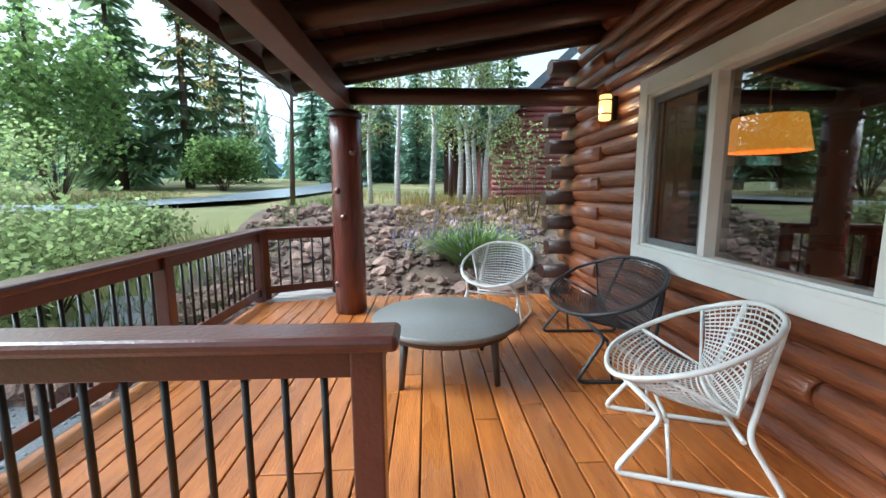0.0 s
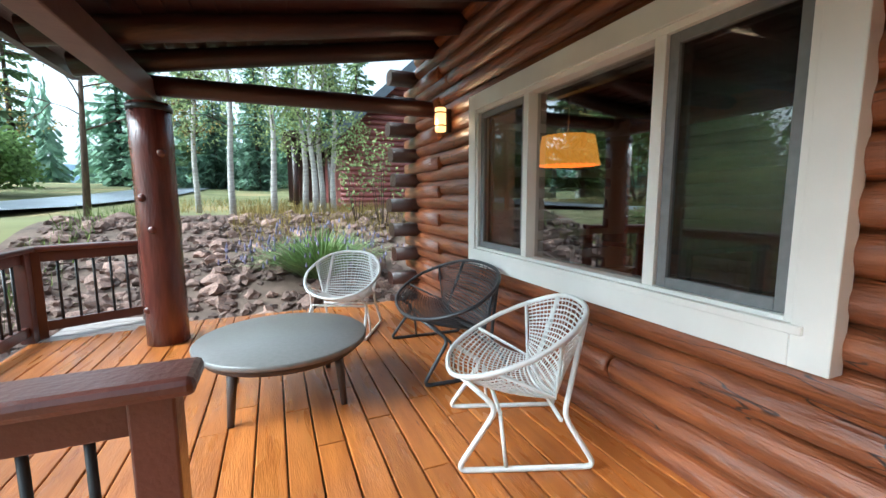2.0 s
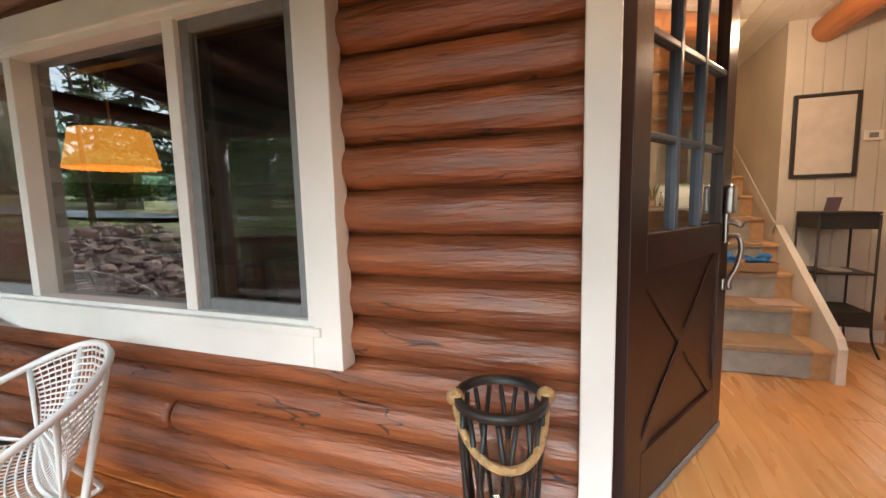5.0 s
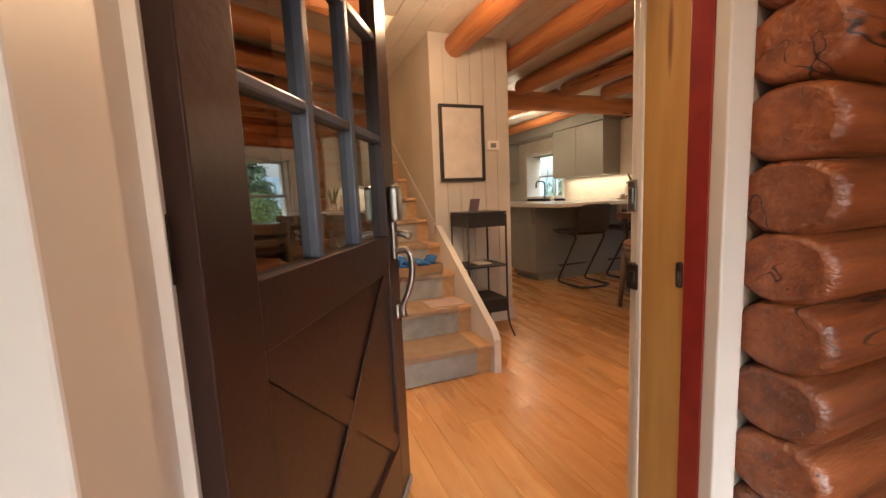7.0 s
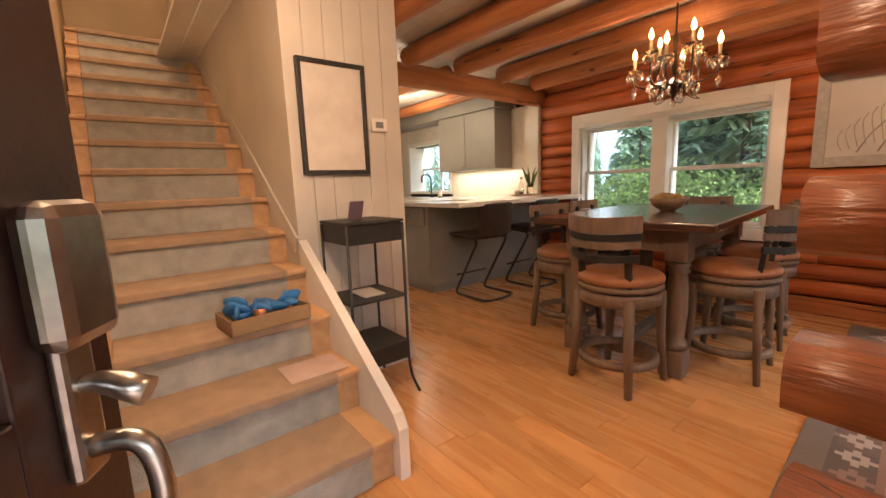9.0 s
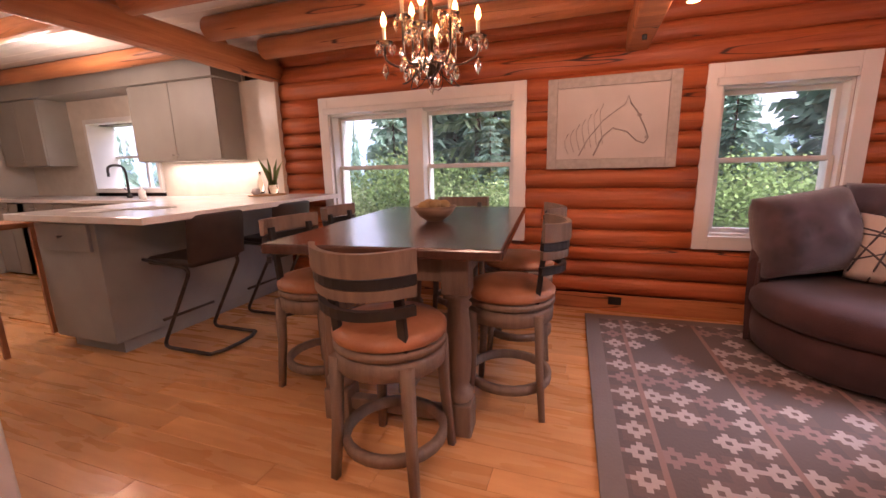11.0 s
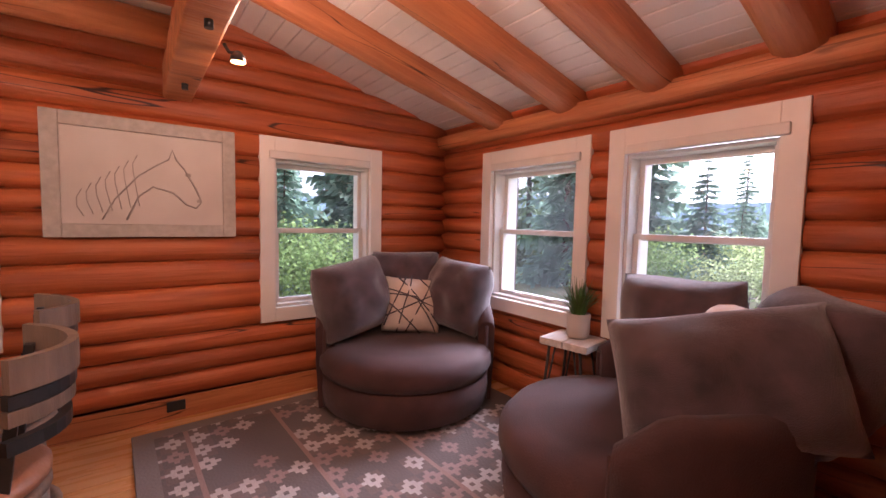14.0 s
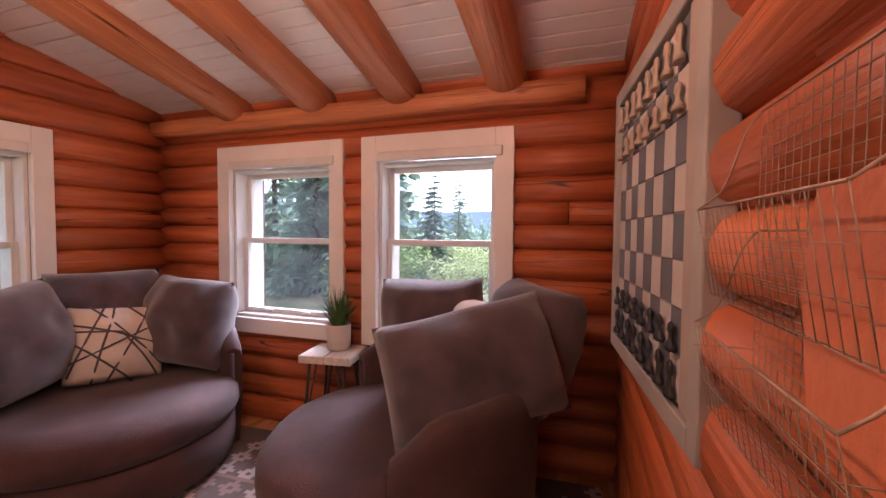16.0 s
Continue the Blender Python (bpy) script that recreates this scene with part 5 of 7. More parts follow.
for st in strokes:
    bm = B()
    tube(bm, [(u, 0.0235, v) for u, v in st], 0.005, 4)
    part("drawn_line", bm, INK, pic)
for k in range(7):
    bm = B()
    tube(bm, [(0.30 - 0.07 * k * 0.6 + 0.03 * math.sin(t), 0.0232, 0.12 + 0.05 * t + 0.035 * k * (1 if t else 0.3)) for t in range(4)], 0.003, 4)
    part("shading_line", bm, INK, pic)
bm = B()
box(bm, -0.215, -0.185, 0.0225, 0.025, 0.375, 0.395, 0.004)
box(bm, -0.268, -0.245, 0.0225, 0.025, 0.215, 0.235, 0.004)
part("drawn_spot", bm, INK, pic)

# ---- wing: rug, swivel chairs, side table ----
RUG = bpy.data.materials.new("patterned_rug")
RUG.use_nodes = True
N, L = RUG.node_tree.nodes, RUG.node_tree.links
b = N["Principled BSDF"]
b.inputs["Roughness"].default_value = 0.95
tc = N.new("ShaderNodeTexCoord")


def vmath(op, a, c=None):
    n = N.new("ShaderNodeVectorMath")
    n.operation = op
    L.new(a, n.inputs[0])
    if isinstance(c, tuple):
        n.inputs[1].default_value = c
    elif c:
        L.new(c, n.inputs[1])
    return n.outputs[0]


def smath(op, a, c):
    n = N.new("ShaderNodeMath")
    n.operation = op
    L.new(a, n.inputs[0])
    if isinstance(c, float):
        n.inputs[1].default_value = c
    else:
        L.new(c, n.inputs[1])
    return n.outputs[0]


def cells(size):
    return vmath("FLOOR", vmath("MULTIPLY", tc.outputs["Object"], (1 / size[0], 1 / size[1], 0)))


def split(v):
    n = N.new("ShaderNodeSeparateXYZ")
    L.new(v, n.inputs[0])
    return n.outputs


def mixc(f, a, c):
    n = N.new("ShaderNodeMix")
    n.data_type = "RGBA"
    L.new(f, n.inputs[0])
    for i, q in ((6, a), (7, c)):
        if isinstance(q, tuple):
            n.inputs[i].default_value = q
        else:
            L.new(q, n.inputs[i])
    return n.outputs[2]


cs = split(cells((0.0245, 0.0265)))
mx, my = smath("FLOORED_MODULO", cs[0], 5.0), smath("FLOORED_MODULO", cs[1], 6.0)
ax, ay = N.new("ShaderNodeMath"), N.new("ShaderNodeMath")
for n, s, h in ((ax, mx, 2.0), (ay, my, 2.0)):
    n.operation = "ABSOLUTE"
    L.new(smath("SUBTRACT", s, h), n.inputs[0])
ring = smath("COMPARE", smath("ADD", ax.outputs[0], ay.outputs[0]), 2.0)
ring2 = smath("COMPARE", smath("ADD", ax.outputs[0], ay.outputs[0]), 1.0)
for q in (ring, ring2):
    q.node.inputs[2].default_value = 0.1
flower = smath("MAXIMUM", ring, ring2)
wn = N.new("ShaderNodeTexWhiteNoise")
wn.noise_dimensions = "2D"
L.new(vmath("MULTIPLY", cells((0.1225, 0.159)), (1, 1, 0)), wn.inputs["Vector"])
hide = smath("GREATER_THAN", wn.outputs["Value"], 0.22)
stripe = smath("GREATER_THAN", smath("FLOORED_MODULO", cs[0], 20.0), 18.5)
base = mixc(smath("GREATER_THAN", wn.outputs["Value"], 0.72), (0.135, 0.115, 0.108, 1), (0.17, 0.13, 0.118, 1))
tone = mixc(smath("GREATER_THAN", wn.outputs["Value"], 0.52), (0.33, 0.235, 0.215, 1), (0.52, 0.47, 0.44, 1))
col = mixc(smath("MULTIPLY", flower, hide), base, tone)
col = mixc(stripe, col, (0.32, 0.215, 0.18, 1))
gx = split(tc.outputs["Object"])
edge = smath("LESS_THAN", smath("ADD", gx[0], -2.08), 0.0)
inx = smath("LESS_THAN", gx[0], 2.10)
iny = smath("GREATER_THAN", gx[1], 0.10)
col = mixc(smath("MULTIPLY", inx, iny), (0.21, 0.185, 0.17, 1), col)
ns = N.new("ShaderNodeTexNoise")
ns.inputs["Scale"].default_value = 160
wear = N.new("ShaderNodeTexNoise")
wear.inputs["Scale"].default_value = 5
L.new(tc.outputs["Object"], wear.inputs["Vector"])
col = mixc(smath("MULTIPLY", wear.outputs["Fac"], 0.45), col, (0.16, 0.13, 0.12, 1))
L.new(col, b.inputs["Base Color"])
bp = N.new("ShaderNodeBump")
bp.inputs["Strength"].default_value, bp.inputs["Distance"].default_value = 0.5, 0.006
L.new(ns.outputs["Fac"], bp.inputs["Height"])
L.new(bp.outputs[0], b.inputs["Normal"])
bm = B()
box(bm, 0.0, 2.20, 0.0, 2.95, 0.001, 0.012, 0.004)
rug = solid("rug", bm, RUG, "grey rug woven with pale and rust flower blocks", "rug")
rug.matrix_world = pose(1.10, -2.76, 0, 0, 0, 2.0)


def pillow(name, label, w, h, t, m, mat, seed=0, patt=None):
    p = thing(name, label, "pillow", (0, 0, 0))
    bm = B()
    n = 20
    rows = {}
    for side in (1, -1):
        for i in range(n + 1):
            for j in range(n + 1):
                u, v = 2 * i / n - 1, 2 * j / n - 1
                edge = max(abs(u), abs(v))
                pinch = math.sqrt(1 - 0.19 * u * u) * (1 - 0.12 * (1 - u * u) * v ** 4)
                pinch2 = math.sqrt(1 - 0.19 * v * v) * (1 - 0.12 * (1 - v * v) * u ** 4)
                d = t * (max(0, (1 - u * u) * (1 - v * v))) ** 0.44 * (1 + 0.28 * noise.noise((u * 2, v * 2, seed)))
                key = (side if edge < 1 else 0, i, j)
                if key not in rows:
                    rows[key] = bm.verts.new((u * w / 2 * pinch2, side * d, h / 2 + v * h / 2 * pinch + 0.012 * noise.noise((u, v, seed + 4))))
    for side in (1, -1):
        g = lambda i, j: rows[(side if 0 < i < n and 0 < j < n else 0, i, j)]
        for i in range(n):
            for j in range(n):
                f = bm.faces.new((g(i, j), g(i + 1, j), g(i + 1, j + 1), g(i, j + 1)))
                f.smooth = True
    part("cover", bm, mat, p)
    if patt:
        for (a0, b0), (a1, b1) in patt:
            bm = B()
            pts = []
            for k in range(7):
                u, v = a0 + (a1 - a0) * k / 6, b0 + (b1 - b0) * k / 6
                d = t * (max(0, (1 - u * u) * (1 - v * v))) ** 0.44 * (1 + 0.28 * noise.noise((u * 2, v * 2, seed)))
                pts.append((u * w / 2 * math.sqrt(1 - 0.19 * v * v), d + 0.001, h / 2 + v * h / 2 * math.sqrt(1 - 0.19 * u * u)))
            tube(bm, pts, 0.0055, 5)
            part("printed_line", bm, material_ink, p)
    p.matrix_world = m
    return p


material_ink = material("charcoal_print", (0.10, 0.09, 0.10), 0.9, None, 20)
PRINTCLOTH = material("cream_cotton", (0.66, 0.58, 0.50), 0.9, (0.60, 0.52, 0.45), 20, bump=0.3, bump_scale=200)


def swivel_chair(at, turn, label):
    """A round cuddle chair facing local +y."""
    c = thing("swivel_chair", label, "armchair", at, turn, "round swivel chairs")
    R = 0.59
    bm = B()
    lathe(bm, [(R - 0.06, 0.02), (R - 0.02, 0.05), (R - 0.005, 0.15), (R - 0.01, 0.245), (R - 0.05, 0.25), (0.001, 0.25)], 40, sy=0.96)
    part("base", bm, VELVET, c, smooth=True)
    bm = B()
    lathe(bm, [(R - 0.16, 0.25), (R - 0.01, 0.262), (R + 0.015, 0.31), (R + 0.01, 0.37), (R - 0.03, 0.415), (R - 0.14, 0.437), (0.001, 0.445)], 40, sy=0.96)
    part("seat_cushion", bm, VELVET, c, smooth=True)
    bm = B()
    rows = []
    n = 30
    for i in range(n + 1):
        s = -1 + 2 * i / n
        a = -1.5708 + s * 1.80
        h = 0.75 - 0.05 * abs(s) - 0.12 * max(0, abs(s) - 0.84) / 0.16
        th = 0.115
        ro = R + 0.035
        prof = [(ro - th, 0.26), (ro - th, h - 0.05), (ro - th + 0.02, h - 0.01), (ro - 0.05, h), (ro - 0.012, h - 0.015), (ro, h - 0.06), (ro - 0.004, 0.3), (ro - 0.02, 0.02), (ro - th, 0.02)]
        rows.append([bm.verts.new((r * math.cos(a), 0.94 * r * math.sin(a), z)) for r, z in prof])
    for p, q in zip(rows, rows[1:]):
        m = len(p)
        for k in range(m):
            bm.faces.new((p[k], p[(k + 1) % m], q[(k + 1) % m], q[k])).smooth = True
    bm.faces.new(rows[0])
    bm.faces.new(rows[-1])
    part("wrap_back", bm, VELVET, c)
    for a in (-1.5708 - 1.81, -1.5708 + 1.81):
        bm = B()
        tube(bm, rounded([((R + 0.03 - 0.05 - 0.0) * math.cos(a), 0.94 * (R - 0.02) * math.sin(a), 0.03), ((R - 0.02) * math.cos(a), 0.94 * (R - 0.02) * math.sin(a), 0.55)], 0.02), 0.012, 6)
        part("piping", bm, VELVET, c)
    return c


AX, AY = 1.72, -2.24
swivel_chair((AX, AY, 0.012), -28, "plum-brown velvet round swivel chair in the corner")
swivel_chair((1.53, -0.68, 0.012), 214, "plum-brown velvet round swivel chair beside the chess board")


def seat_pose(cx, cy, turn, lx, ly, lz, rx=0, ry=0, rz=0):
    return pose(cx, cy, 0, 0, 0, turn) @ pose(lx, ly, lz, rx, ry, rz)


LINES = [((-.9, -.2), (.9, .5)), ((-.6, .9), (.2, -.9)), ((-.9, .5), (.9, -.5)), ((.1, .95), (.5, -.95)), ((-.9, -.7), (.6, .9)), ((-.3, -.95), (.95, .1)), ((-.95, .1), (-.1, .9)), ((.3, .9), (.9, -.8)), ((-.8, -.9), (.0, .2)), ((.0, .2), (.9, .3))]
pillow("plush_pillow", "grey plush pillow leaning on the chair's arm", 0.62, 0.58, 0.20, seat_pose(AX, AY, -28, 0.33, -0.06, 0.455, 8, 8, 44), FUR, 1)
pillow("plush_pillow", "grey plush pillow leaning on the chair's back", 0.60, 0.58, 0.18, seat_pose(AX, AY, -28, -0.02, -0.34, 0.50, 12, 0, 0), FUR, 2)
pillow("plush_pillow", "grey plush pillow tucked beside the chair's arm", 0.60, 0.58, 0.20, seat_pose(AX, AY, -28, -0.33, -0.14, 0.455, 12, -4, -58), FUR, 3)
pillow("patterned_pillow", "cream pillow printed with charcoal star lines", 0.48, 0.45, 0.13, seat_pose(AX, AY, -28, -0.03, -0.10, 0.445, 18, -6, 4), PRINTCLOTH, 4, LINES)


def leaning(corner, along, up):
    """Pose of a pillow from its low corner, the run of its lower edge and the way it rises."""
    x, u = Vector(along).normalized(), Vector(up).normalized()
    y = u.cross(x).normalized()
    u = x.cross(y)
    o = Vector(corner) + Vector(along) / 2
    return Matrix(((x.x, y.x, u.x, o.x), (x.y, y.y, u.y, o.y), (x.z, y.z, u.z, o.z), (0, 0, 0, 1)))


pillow("plush_pillow", "grey plush pillow standing by the window-side arm", 0.60, 0.61, 0.19, leaning((1.20, -0.91, 0.46), (0.02, 0.58, 0.03), (0.03, 0.03, 1)), FUR, 5)
pillow("plush_pillow", "grey plush pillow against the chair's back", 0.60, 0.58, 0.20, leaning((1.16, -0.40, 0.54), (0.40, 0.30, -0.02), (-0.20, 0.26, 0.90)), FUR, 6)
pillow("plush_pillow", "large brown plush pillow slumped over the chair's arm", 0.76, 0.52, 0.21, leaning((1.84, -0.58, 0.44), (-0.32, 0.66, 0.16), (-0.36, 0.30, 0.70)), FUR, 7)
pillow("patterned_pillow", "cream pillow printed with charcoal star lines", 0.48, 0.48, 0.13, leaning((1.32, -0.50, 0.53), (0.32, 0.24, 0.02), (-0.12, 0.16, 1)), PRINTCLOTH, 8, LINES)

st = thing("side_table", "whitewashed plank side table on black hairpin legs", "side table", (1.10, -1.295, 0), 8)
WASHED = material("whitewashed_plank", (0.66, 0.60, 0.54), 0.55, (0.52, 0.45, 0.38), 6, (1, 6, 6), 0.2)
for i in range(2):
    bm = B()
    box(bm, -0.14, 0.14, -0.155 + 0.157 * i, -0.155 + 0.157 * i + 0.153, 0.545, 0.59, 0.006)
    part("top_plank", bm, WASHED, st)
for sx in (-1, 1):
    for sy in (-1, 1):
        bm = B()
        tube(bm, [(sx * 0.11, sy * 0.10, 0.545), (sx * 0.13, sy * 0.145, 0.0)], 0.009, 6)
        tube(bm, [(sx * 0.11, sy * 0.06, 0.545), (sx * 0.13, sy * 0.145, 0.01)], 0.006, 6)
        part("leg", bm, BLACK, st)
pl = thing("potted_plant", "green grassy plant in a pale ceramic pot", "plant", (1.07, -1.285, 0.592))
pl.scale = (1.3, 1.3, 1.3)
bm = B()
lathe(bm, [(0.045, 0), (0.052, 0.01), (0.055, 0.115), (0.049, 0.115), (0.046, 0.10), (0.001, 0.098)], 20)
part("pot", bm, material("pale_ceramic", (0.55, 0.50, 0.45), 0.5, (0.5, 0.45, 0.40), 12), pl, smooth=True)
bm = B()
rg = random.Random(21)
for i in range(130):
    a, ln, lean = rg.uniform(0, 6.28), rg.uniform(0.11, 0.22), rg.uniform(0.1, 1.15)
    w = 0.005
    px, py = 0.03 * rg.random() * math.cos(a), 0.03 * rg.random() * math.sin(a)
    prevv = None
    for k in range(4):
        t = k / 3
        r = ln * lean * t ** 1.5 * 0.8
        c = Vector((px + r * math.cos(a), py + r * math.sin(a), 0.10 + ln * t * (1 - 0.35 * lean * t)))
        q = [bm.verts.new(c + Vector((-math.sin(a), math.cos(a), 0)) * s * w * (1.1 - t)) for s in (-1, 1)]
        if prevv:
            bm.faces.new((prevv[0], prevv[1], q[1], q[0]))
        prevv = q
part("foliage", bm, material("plant_green", (0.10, 0.20, 0.045), 0.5, (0.06, 0.14, 0.03), 6, island=0.3), pl)

# chess board on the wall
cb = thing("wall_chessboard", "large framed wall chess board with pieces in trays", "chess board", (1.713, 0.188, 0.968), 5.6)
CW, CH = 0.60, 0.717
bm = B()
box(bm, 0, CW, -0.002, 0.03, 0.0, CH)
GREYBOARD = material("grey_board", (0.38, 0.35, 0.31), 0.6, (0.30, 0.27, 0.24), 6)
part("board", bm, GREYBOARD, cb)
for a, b, c, d in ((-0.045, 0.0, -0.05, CH + 0.05), (CW + 0.065, CW + 0.11, -0.05, CH + 0.05), (0.0, CW + 0.065, CH + 0.005, CH + 0.05), (0.0, CW + 0.065, -0.05, -0.005)):
    bm = B()
    box(bm, a, b, -0.02, 0.03, c, d, 0.004)
    part("frame_board", bm, GREYBOARD, cb)
bm = B()
box(bm, CW + 0.005, CW + 0.063, -0.012, 0.03, 0.0, CH)
part("side_border", bm, material("pale_border", (0.40, 0.33, 0.27), 0.6), cb)
SQL, SQD = material("pale_square", (0.54, 0.49, 0.44), 0.6), material("slate_square", (0.13, 0.135, 0.155), 0.6)
for i in range(8):
    for j in range(8):
        bm = B()
        q, p = CW / 8, CH / 8
        box(bm, q * i + 0.002, q * (i + 1) - 0.002, -0.006, -0.002, p * j + 0.002, p * (j + 1) - 0.002)
        part("square", bm, SQL if (i + j) % 2 else SQD, cb)
PW_, PB_ = material("pale_piece", (0.44, 0.33, 0.24), 0.5), material("black_piece", (0.02, 0.018, 0.018), 0.5)
for row, mt in ((0, PB_), (1, PB_), (6, PW_), (7, PW_)):
    for i in range(8):
        bm = B()
        h = 0.072 if row in (0, 7) else 0.055
        lathe(bm, [(0.022, 0), (0.022, 0.009), (0.010, 0.018), (0.008, h * 0.55), (0.015, h * 0.68), (0.012, h * 0.9), (0.001, h)], 8, ((i + 0.5) * CW / 8, -0.016, row * CH / 8 + 0.008), sy=0.45)
        part("chess_piece", bm, mt, cb)

# wire basket beside it
wb = thing("wire_basket", "rusty two-tier wire basket hung on the log wall", "wire basket", (2.765, 0.235, 1.10), 0)
WIRE = material("rusty_wire", (0.42, 0.31, 0.23), 0.5, (0.24, 0.15, 0.10), 60, metal=0.4)
for tier, zz in (("lower", 0.0), ("upper", 0.122)):
    bm = B()
    for k in range(20):
        x = -0.13 + 0.26 * k / 19
        tube(bm, [(x, 0, 0.19 + zz), (x, 0, zz), (x, -0.04, zz + 0.0), (x, -0.055, zz + 0.09)], 0.0005, 4)
    for k in range(15):
        tube(bm, [(-0.13, 0, zz + 0.0125 * k), (0.13, 0, zz + 0.0125 * k)], 0.0005, 4)
    for k in range(4):
        tube(bm, [(-0.13, -0.04 - 0.005 * k, zz + 0.03 * k), (0.13, -0.04 - 0.005 * k, zz + 0.03 * k)], 0.0005, 4)
        tube(bm, [(-0.13, -0.012 * k, zz), (0.13, -0.012 * k, zz)], 0.0005, 4)
        for x in (-0.13, 0.13):
            tube(bm, [(x, 0, zz + 0.022 * k), (x, -0.04 - 0.005 * k, zz + 0.022 * k)], 0.0005, 4)
    for x in (-0.13, 0.13):
        tube(bm, rounded([(x, 0, zz + 0.19), (x, -0.015, zz + 0.17), (x, -0.03, zz + 0.11), (x, -0.055, zz + 0.09)], 0.03), 0.0012, 6)
    tube(bm, [(-0.13, -0.055, zz + 0.09), (0.13, -0.055, zz + 0.09)], 0.0012, 6)
    tube(bm, [(-0.13, 0, zz + 0.19), (0.13, 0, zz + 0.19)], 0.0012, 6)
    tagged(part("wire_mesh", bm, WIRE, wb), kind="stuff")
bm = B()
v = [(-0.030, -0.035), (0.05, -0.045), (0.055, 0.07), (0.045, 0.12), (-0.03, 0.115), (-0.045, 0.05)]
f1 = [bm.verts.new((a, -0.022, c)) for a, c in v]
f2 = [bm.verts.new((a, -0.036, c)) for a, c in v]
bm.faces.new(f1)
bm.faces.new(f2)
for i in range(6):
    bm.faces.new((f1[i], f1[(i + 1) % 6], f2[(i + 1) % 6], f2[i]))
sl = solid("salt_slab", bm, material("orange_stone", (0.52, 0.16, 0.06), 0.6, (0.40, 0.11, 0.04), 6, bump=0.3), "rough orange stone slab in the wire basket", "stone slab")
sl.location = (2.855, 0.235, 1.201)

# ---- entry: picture, thermostat, console, tray ----
fp = thing("picture_frame", "black-framed blank white sheet on the board wall", "picture", (0, 0, 0))
bm = B()
frame_bm(bm, 0.257, 0.643, 1.212, 1.806, 0.024, 5.045, 5.075, "x", 0.003)
part("frame", bm, BLACK, fp)
bm = B()
box(bm, 5.058, 5.066, 0.28, 0.62, 1.235, 1.783)
part("sheet", bm, material("blank_sheet", (0.70, 0.66, 0.62), 0.5), fp)
th = thing("thermostat", "white wall thermostat with a grey display", "thermostat", (0, 0, 0))
bm = B()
box(bm, 5.055, 5.076, 0.12, 0.225, 1.455, 1.53, 0.006)
part("body", bm, WHITE, th)
bm = B()
box(bm, 5.052, 5.055, 0.15, 0.20, 1.475, 1.51)
part("display", bm, SCREEN, th)
co = thing("console_stand", "narrow black metal stand with two shelves and a drawer", "stand", (4.87, 0.43, 0))
CX, CYY = 0.16, 0.165
bm = B()
box(bm, -CX, CX, -CYY, CYY, 0.955, 0.968, 0.003)
part("top", bm, BLACK, co)
bm = B()
box(bm, -CX + 0.01, CX - 0.01, -CYY + 0.01, CYY - 0.01, 0.855, 0.955, 0.003)
part("drawer", bm, BLACK, co)
for z0, z1 in ((0.55, 0.562), (0.20, 0.30)):
    bm = B()
    box(bm, -CX, CX, -CYY, CYY, z0, z1, 0.003)
    part("shelf", bm, BLACK, co)
for sx in (-1, 1):
    for sy in (-1, 1):
        bm = B()
        tube(bm, rounded([(sx * CX * 0.96, sy * CYY * 0.96, 0.95), (sx * CX * 0.96, sy * CYY * 0.96, 0.22), (sx * (CX + 0.0), sy * (CYY + 0.0), 0.1), (sx * (CX + 0.035), sy * (CYY + 0.03), 0.0)], 0.05), 0.008, 8)
        part("leg", bm, BLACK, co)
bm = B()
box(bm, -0.004, 0.004, -0.045, 0.045, 0, 0.10, 0.002, 0, pose(4.90, 0.45, 0.97, 0, -16, 12))
solid("photo_stand", bm, material("mauve_card", (0.22, 0.15, 0.20), 0.5), "small standing card on the black stand", "card")
bm = B()
box(bm, 4.78, 4.95, 0.36, 0.48, 0.563, 0.572, 0.002)
solid("magazine", bm, PLASTER, "pale magazine on the stand's shelf", "magazine")
ty = thing("carton", "brown cardboard tray of blue gloves on the stairs", "carton", (4.78, 0.98, RISE * 3 + 0.008), 6)
CARD = material("cardboard", (0.34, 0.22, 0.12), 0.8, (0.28, 0.18, 0.09), 12)
bm = B()
box(bm, -0.10, 0.10, -0.17, 0.17, 0, 0.006)
for a in (-0.10, 0.094):
    box(bm, a, a + 0.006, -0.17, 0.17, 0, 0.065)
for a in (-0.17, 0.164):
    box(bm, -0.10, 0.10, a, a + 0.006, 0, 0.065)
part("tray", bm, CARD, ty)
BLUE = material("blue_nitrile", (0.035, 0.20, 0.50), 0.55, (0.02, 0.13, 0.38), 12, bump=0.4)
rg = random.Random(4)
for i in range(12):
    bm = B()
    bmesh.ops.create_icosphere(bm, subdivisions=2, radius=0.05, matrix=pose(rg.uniform(-.06, .06), rg.uniform(-.14, .14), 0.065 + rg.uniform(0, .03), rg.uniform(0, 90), 0, rg.uniform(0, 180)) @ Matrix.Diagonal((1.3, 0.7, 0.35, 1)))
    for v in bm.verts:
        v.co += 0.015 * noise.noise_vector(v.co * 18 + Vector((i, 0, 0)))
    part("glove", bm, BLUE, ty, smooth=True)
bm = B()
lathe(bm, [(0.028, 0), (0.028, 0.06), (0.026, 0.06), (0.026, 0.004)], 14, (-0.07, 0.04, 0.03))
part("copper_mug", bm, material("copper", (0.6, 0.28, 0.16), 0.3, None, 10, metal=0.9), ty)
bm = B()
box(bm, 4.47, 4.66, 0.74, 0.98, RISE * 2 + 0.008, RISE * 2 + 0.012)
solid("envelope", bm, material("pale_pink_paper", (0.62, 0.47, 0.42), 0.6), "pale pink sheet of paper on a stair tread", "paper")

# ---- porch furniture ----


